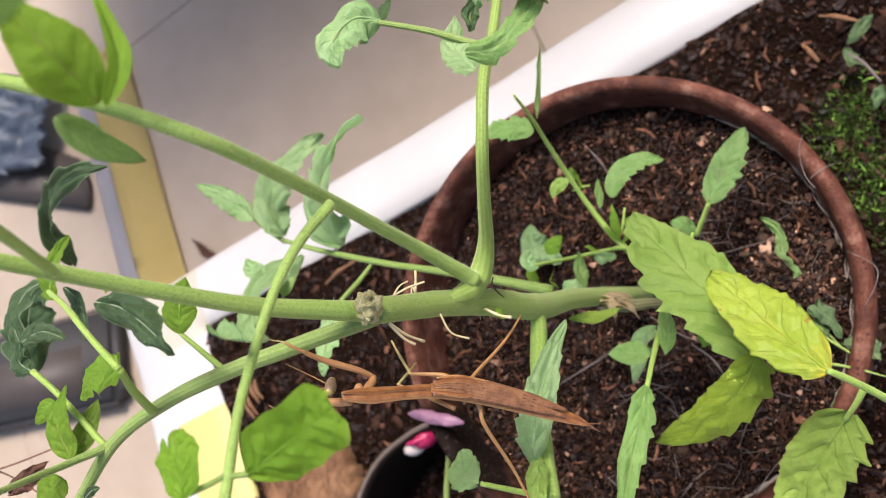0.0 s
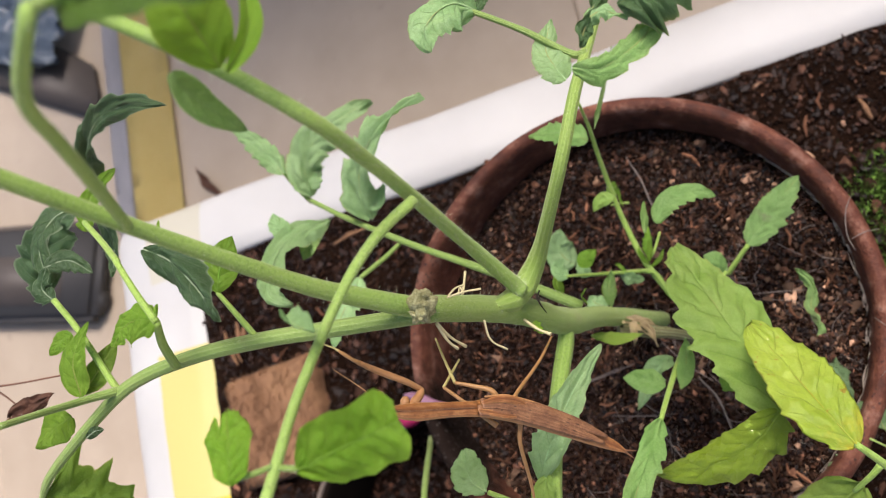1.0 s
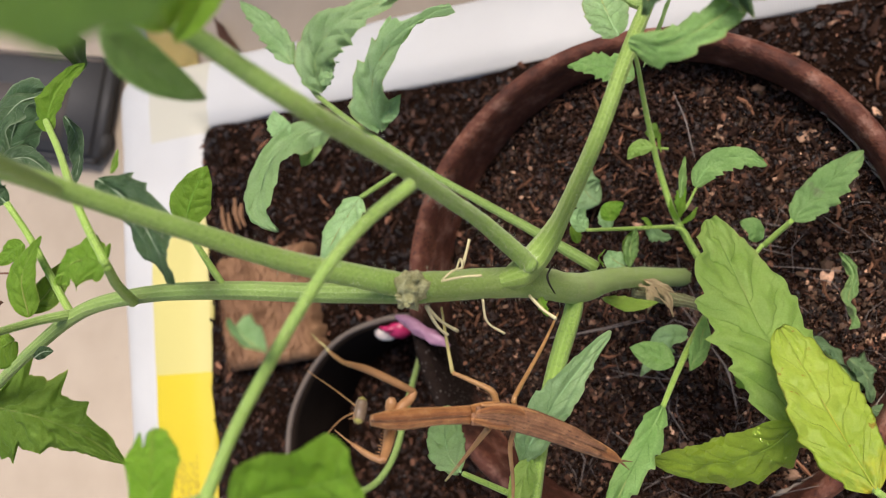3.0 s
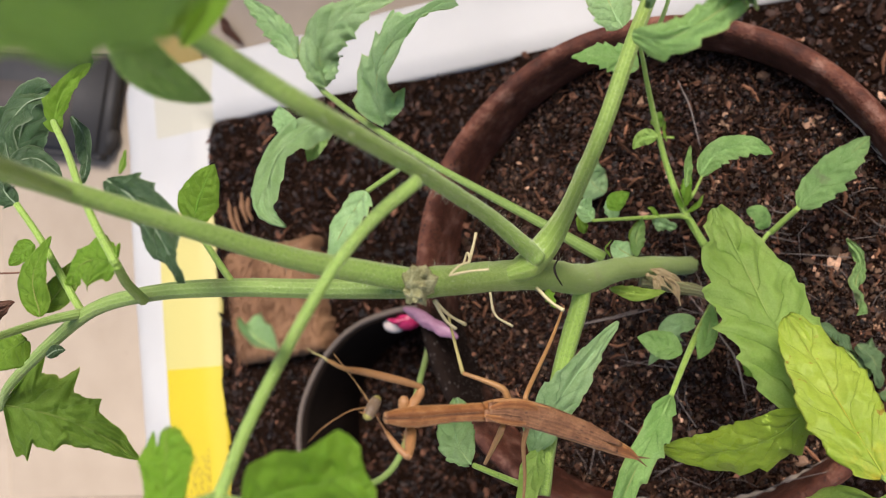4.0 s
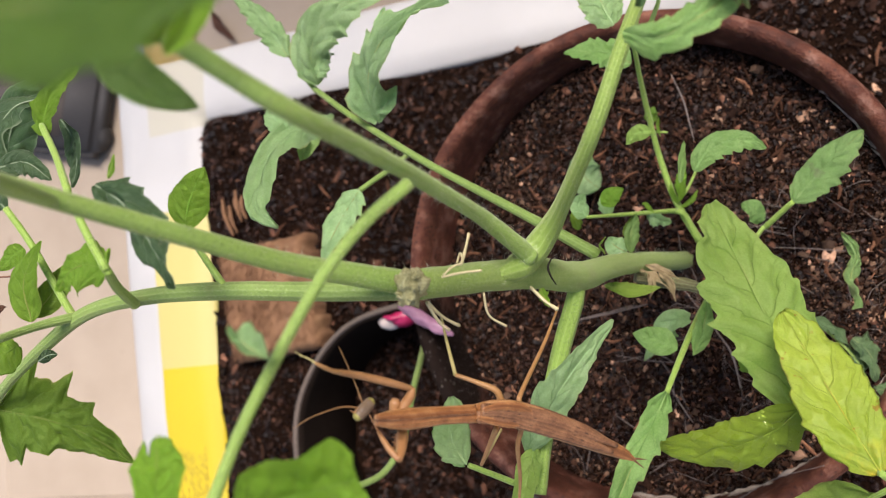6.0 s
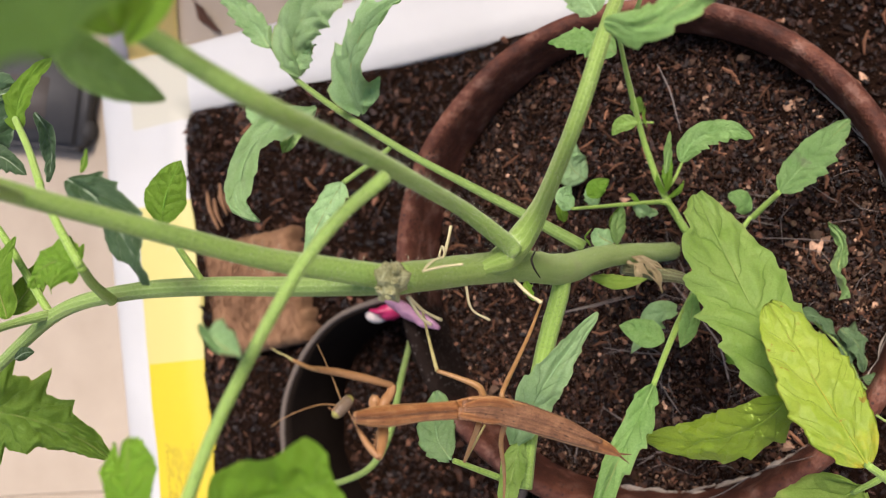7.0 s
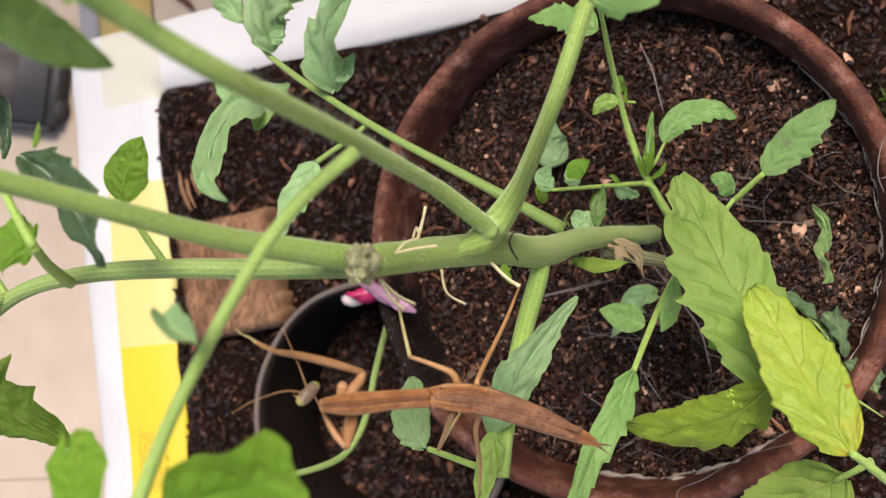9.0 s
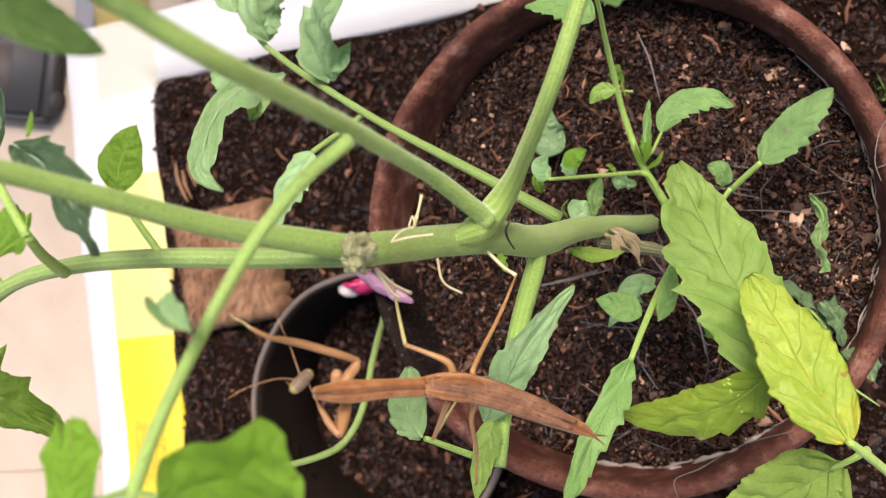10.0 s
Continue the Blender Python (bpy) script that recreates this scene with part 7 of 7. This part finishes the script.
    ld = thing("saucer", mid, "flat dark brown slab in place of a shadow on the floor", "saucer")
    bm = bmesh.new()
    low = [bm.verts.new((p.x - mid.x, p.y - mid.y, 0.0005)) for p in c]
    top = [bm.verts.new((p.x - mid.x, p.y - mid.y, 0.01)) for p in c]
    bm.faces.new(low[::-1])
    bm.faces.new(top)
    for i in range(6):
        bm.faces.new((low[i], low[(i + 1) % 6], top[(i + 1) % 6], top[i]))
    bmesh.ops.bevel(bm, geom=bm.edges[:], offset=0.003, segments=2, affect='EDGES')
    part("saucer_body", bm, BROWN_LID, ld)
    fl = thing("plastic_film", Vector((-0.6947, 0.1818, -0.1900)), "crumpled blue and clear plastic film on the floor", "plastic film")
    bm = bmesh.new()
    g = []
    for i in range(25):
        g.append([bm.verts.new(((i / 24 - 0.5) * 0.13, (j / 24 - 0.5) * 0.1, 0.012 + 0.018 * noise.noise(Vector((i * 0.33, j * 0.33, 0))) + 0.01 * abs(noise.noise(Vector((i * 0.9, j * 0.9, 4)))))) for j in range(25)])
    for i in range(24):
        for j in range(24):
            bm.faces.new((g[i][j], g[i + 1][j], g[i + 1][j + 1], g[i][j + 1]))
    bmesh.ops.solidify(bm, geom=bm.faces[:], thickness=0.0004)
    part("film", bm, BLUE_FILM, fl)
    pts = [(-0.4561, 0.0523, -0.1940), (-0.4394, 0.0396, -0.1940), (-0.4204, 0.0304, -0.1940)]
    bit = thing("dry_leaf", Vector(pts[1]), "curled dark dry leaf lying on the floor", "dry leaf")
    part("leaf_blade", blade([Vector(p) - bit.location for p in pts], 0.0055, 15, "lance", 30, 0.3, 0.2, 91, 24, 6, facing=(0, 0, 1)), DRY_LEAF, bit)
    dl = thing("dry_twig", Vector((-0.1645, -0.1104, 0.1984)), "dead brown leaf and thin twigs caught in the plant", "dead leaf")
    o2 = dl.location
    part("dead_leaf", blade([Vector(p) - o2 for p in [(-0.1723, -0.1164, 0.2022), (-0.1656, -0.1116, 0.2011), (-0.1580, -0.1057, 0.1997)]], 0.004, 20, "lance", 25, 0.5, 0.3, 90), DRY_LEAF, dl)
    for pts in ([(-0.2153, -0.1132, 0.1792), (-0.1994, -0.1087, 0.1778), (-0.1809, -0.1023, 0.1754)], [(-0.2151, -0.1100, 0.1797), (-0.2060, -0.1142, 0.1744), (-0.1970, -0.1204, 0.1688)]):
        part("twig", tube(pts, [0.0004, 0.0003], 14, 6, o2), DRY_LEAF, dl)


SCAR = plain("dry_scar", ((0.2, (0.1, 0.075, 0.03)), (0.5, (0.31, 0.3, 0.13)), (0.8, (0.6, 0.58, 0.34))), 500, 0.75, 2000, 0.8, 0.0006)
SHEATH = plain("papery_sheath", ((0.2, (0.4, 0.3, 0.15)), (0.8, (0.62, 0.5, 0.3))), 200, 0.7, 1500, 0.6, 0.0005)
LEAF_DULL = leaf_material("leaf_dull_grey_green", (0.12, 0.22, 0.09), (0.24, 0.36, 0.17), (0.24, 0.34, 0.18), rough=0.8, trans=0.1)
build_small_things()


mantis, mantis_head, mantis_raised, mantis_grasp, mantis_step, mantis_holds = build_mantis()


def turned(rest, way, at):
    """A limb's pose at its joint: turned from its resting direction into another."""
    return Matrix.Translation(at) @ rest.rotation_difference(way).to_matrix().to_4x4()


def about(point, degrees):
    return Matrix.Translation(point) @ Matrix.Rotation(radians(degrees), 4, FACE) @ Matrix.Translation(-Vector(point))


def motions():
    """The mantis sways; it draws in its outstretched grasping foreleg, lowers the raised one, steps with a middle leg and turns its head."""
    sway = [
        (0.0, (-0.0094, 0.0020, -0.0032), (-9.1, -1.2, 2.5)),
        (0.5, (-0.0074, 0.0016, -0.0008), (-5.0, -1.3, 1.6)),
        (1.0, (-0.0043, 0.0012, 0.0010), (-2.3, -0.7, 2.0)),
        (1.4, (-0.0030, 0.0004, 0.0010), (-0.8, 0.4, 0.0)),
        (1.8, (-0.0018, -0.0010, 0.0013), (2.5, -0.5, -4.0)),
        (2.2, (-0.0030, -0.0001, 0.0006), (7.2, 2.5, -8.2)),
        (2.6, (-0.0026, 0.0015, 0.0007), (7.1, 2.2, -7.9)),
        (3.1, (-0.0014, 0.0006, -0.0002), (3.2, 2.4, -4.3)),
        (4.3, (-0.0003, 0.0001, 0.0004), (0.1, 0.6, -0.1)),
        (6.5, (-0.0004, -0.0001, 0.0010), (-0.3, -0.2, -0.1)),
        (8.0, (-0.0005, -0.0004, 0.0011), (-0.2, -0.7, -0.4)),
        (9.0, (-0.0004, -0.0003, 0.0016), (-0.1, -1.0, -0.9)),
        (10.0, (-0.0003, -0.0002, 0.0026), (0.0, -1.3, -1.7))]
    walk(mantis, [(t, Matrix.Translation(MANTIS_AT + Vector(d)) @ Matrix.Rotation(Vector([radians(a) for a in r]).length, 4, Vector(r).normalized())) for t, d, r in sway])
    for limb, hip, foot in mantis_holds:
        keys = []
        for t, d, r in sway:
            turn = Matrix.Rotation(Vector([radians(a) for a in r]).length, 3, Vector(r).normalized())
            want = turn.inverted() @ (foot - Vector(d)) - hip
            keys.append((t, turned(foot - hip, want, hip)))
        walk(limb, keys)
    # seconds, then coxa, femur and tibia in millimetres along and across, and whether the femur lifts
    reach = [
        (0.0, (-8.2, 3.9), (-11.8, 1.2), (-4.5, 5.0), -1),
        (1.0, (-7.8, 2.0), (-11.1, -1.6), (-6.5, 0.7), -1),
        (1.4, (-4.8, 2.4), (-9.0, -4.0), (-6.5, -1.6), 1),
        (1.8, (-3.2, 2.5), (-12.2, -5.8), (-6.2, 0.7), 1),
        (2.2, (-3.9, 0.5), (-11.6, -6.6), (-9.0, 0.5), 1),
        (2.6, (-3.2, -0.7), (-9.4, -7.3), (-7.8, 2.3), 1),
        (2.85, (0.0, -0.6), (-4.3, -8.5), (-8.1, 3.4), 1),
        (3.1, (2.6, -1.0), (1.2, -7.7), (-7.4, 2.6), 1),
        (4.3, (3.0, -1.0), (0.8, -7.3), (-5.2, 6.2), 1),
        (10.0, (3.0, -1.0), (0.8, -7.3), (-5.2, 6.2), 1)]
    arm, femur, tibia = mantis_grasp
    rows = [[], [], []]
    for t, c, f, k, lift in reach:
        coxa, thigh, shank = aim(*c, COXA_LEN, -1), aim(*f, FEMUR_LEN, lift), aim(*k, TIBIA_LEN, -1)
        rows[0].append((t, turned(GRASP_COXA, coxa, GRASP_AT)))
        bend = turned(GRASP_FEMUR, thigh, GRASP_AT + coxa)
        rows[1].append((t, bend))
        rows[2].append((t, turned(GRASP_TIBIA, bend.to_3x3().inverted() @ shank, GRASP_FEMUR)))
    for limb, keys in zip((arm, femur, tibia), rows):
        walk(limb, keys)
    step = [
        (0.0, (-13.8, 10.7), (5.9, 7.3)), (1.0, (-14.0, 13.0), (5.0, 8.3)), (1.8, (-14.0, 12.5), (4.9, 9.6)), (2.2, (-14.5, 12.0), (5.4, 9.5)),
        (2.6, (-15.0, -7.3), (-6.3, 2.7)), (3.1, (-6.1, -10.8), (-3.2, -6.3)), (3.7, (-5.2, -10.3), (1.5, 2.0)), (4.3, (-4.3, -9.6), (5.2, 9.2)), (10.0, (-4.3, -9.6), (5.2, 9.2))]
    rows = [[], []]
    for t, f, k in step:
        thigh, shank = aim(*f, 0.017, -1), aim(*k, 0.0108, -1)
        bend = turned(STEP_FEMUR, thigh, STEP_AT)
        rows[0].append((t, bend))
        rows[1].append((t, turned(STEP_TIBIA, bend.to_3x3().inverted() @ shank, STEP_FEMUR)))
    for limb, keys in zip(mantis_step, rows):
        walk(limb, keys)
    shoulder = (-0.0188, -0.0047, 0.0258)
    walk(mantis_raised, [(t, about(shoulder, -a)) for t, a in ((0.0, 5), (1.0, 7), (1.4, 10), (1.8, 18), (2.6, 18), (3.1, 10), (4.3, 0), (8.0, 1), (10.0, 3))])
    neck = (-0.0232, -0.0045, 0.0350)
    walk(mantis_head, [(t, about(neck, a)) for t, a in ((0.0, 25), (1.8, 25), (2.6, 28), (3.1, 36), (4.3, 6), (5.2, 0), (10.0, 0))])


motions()
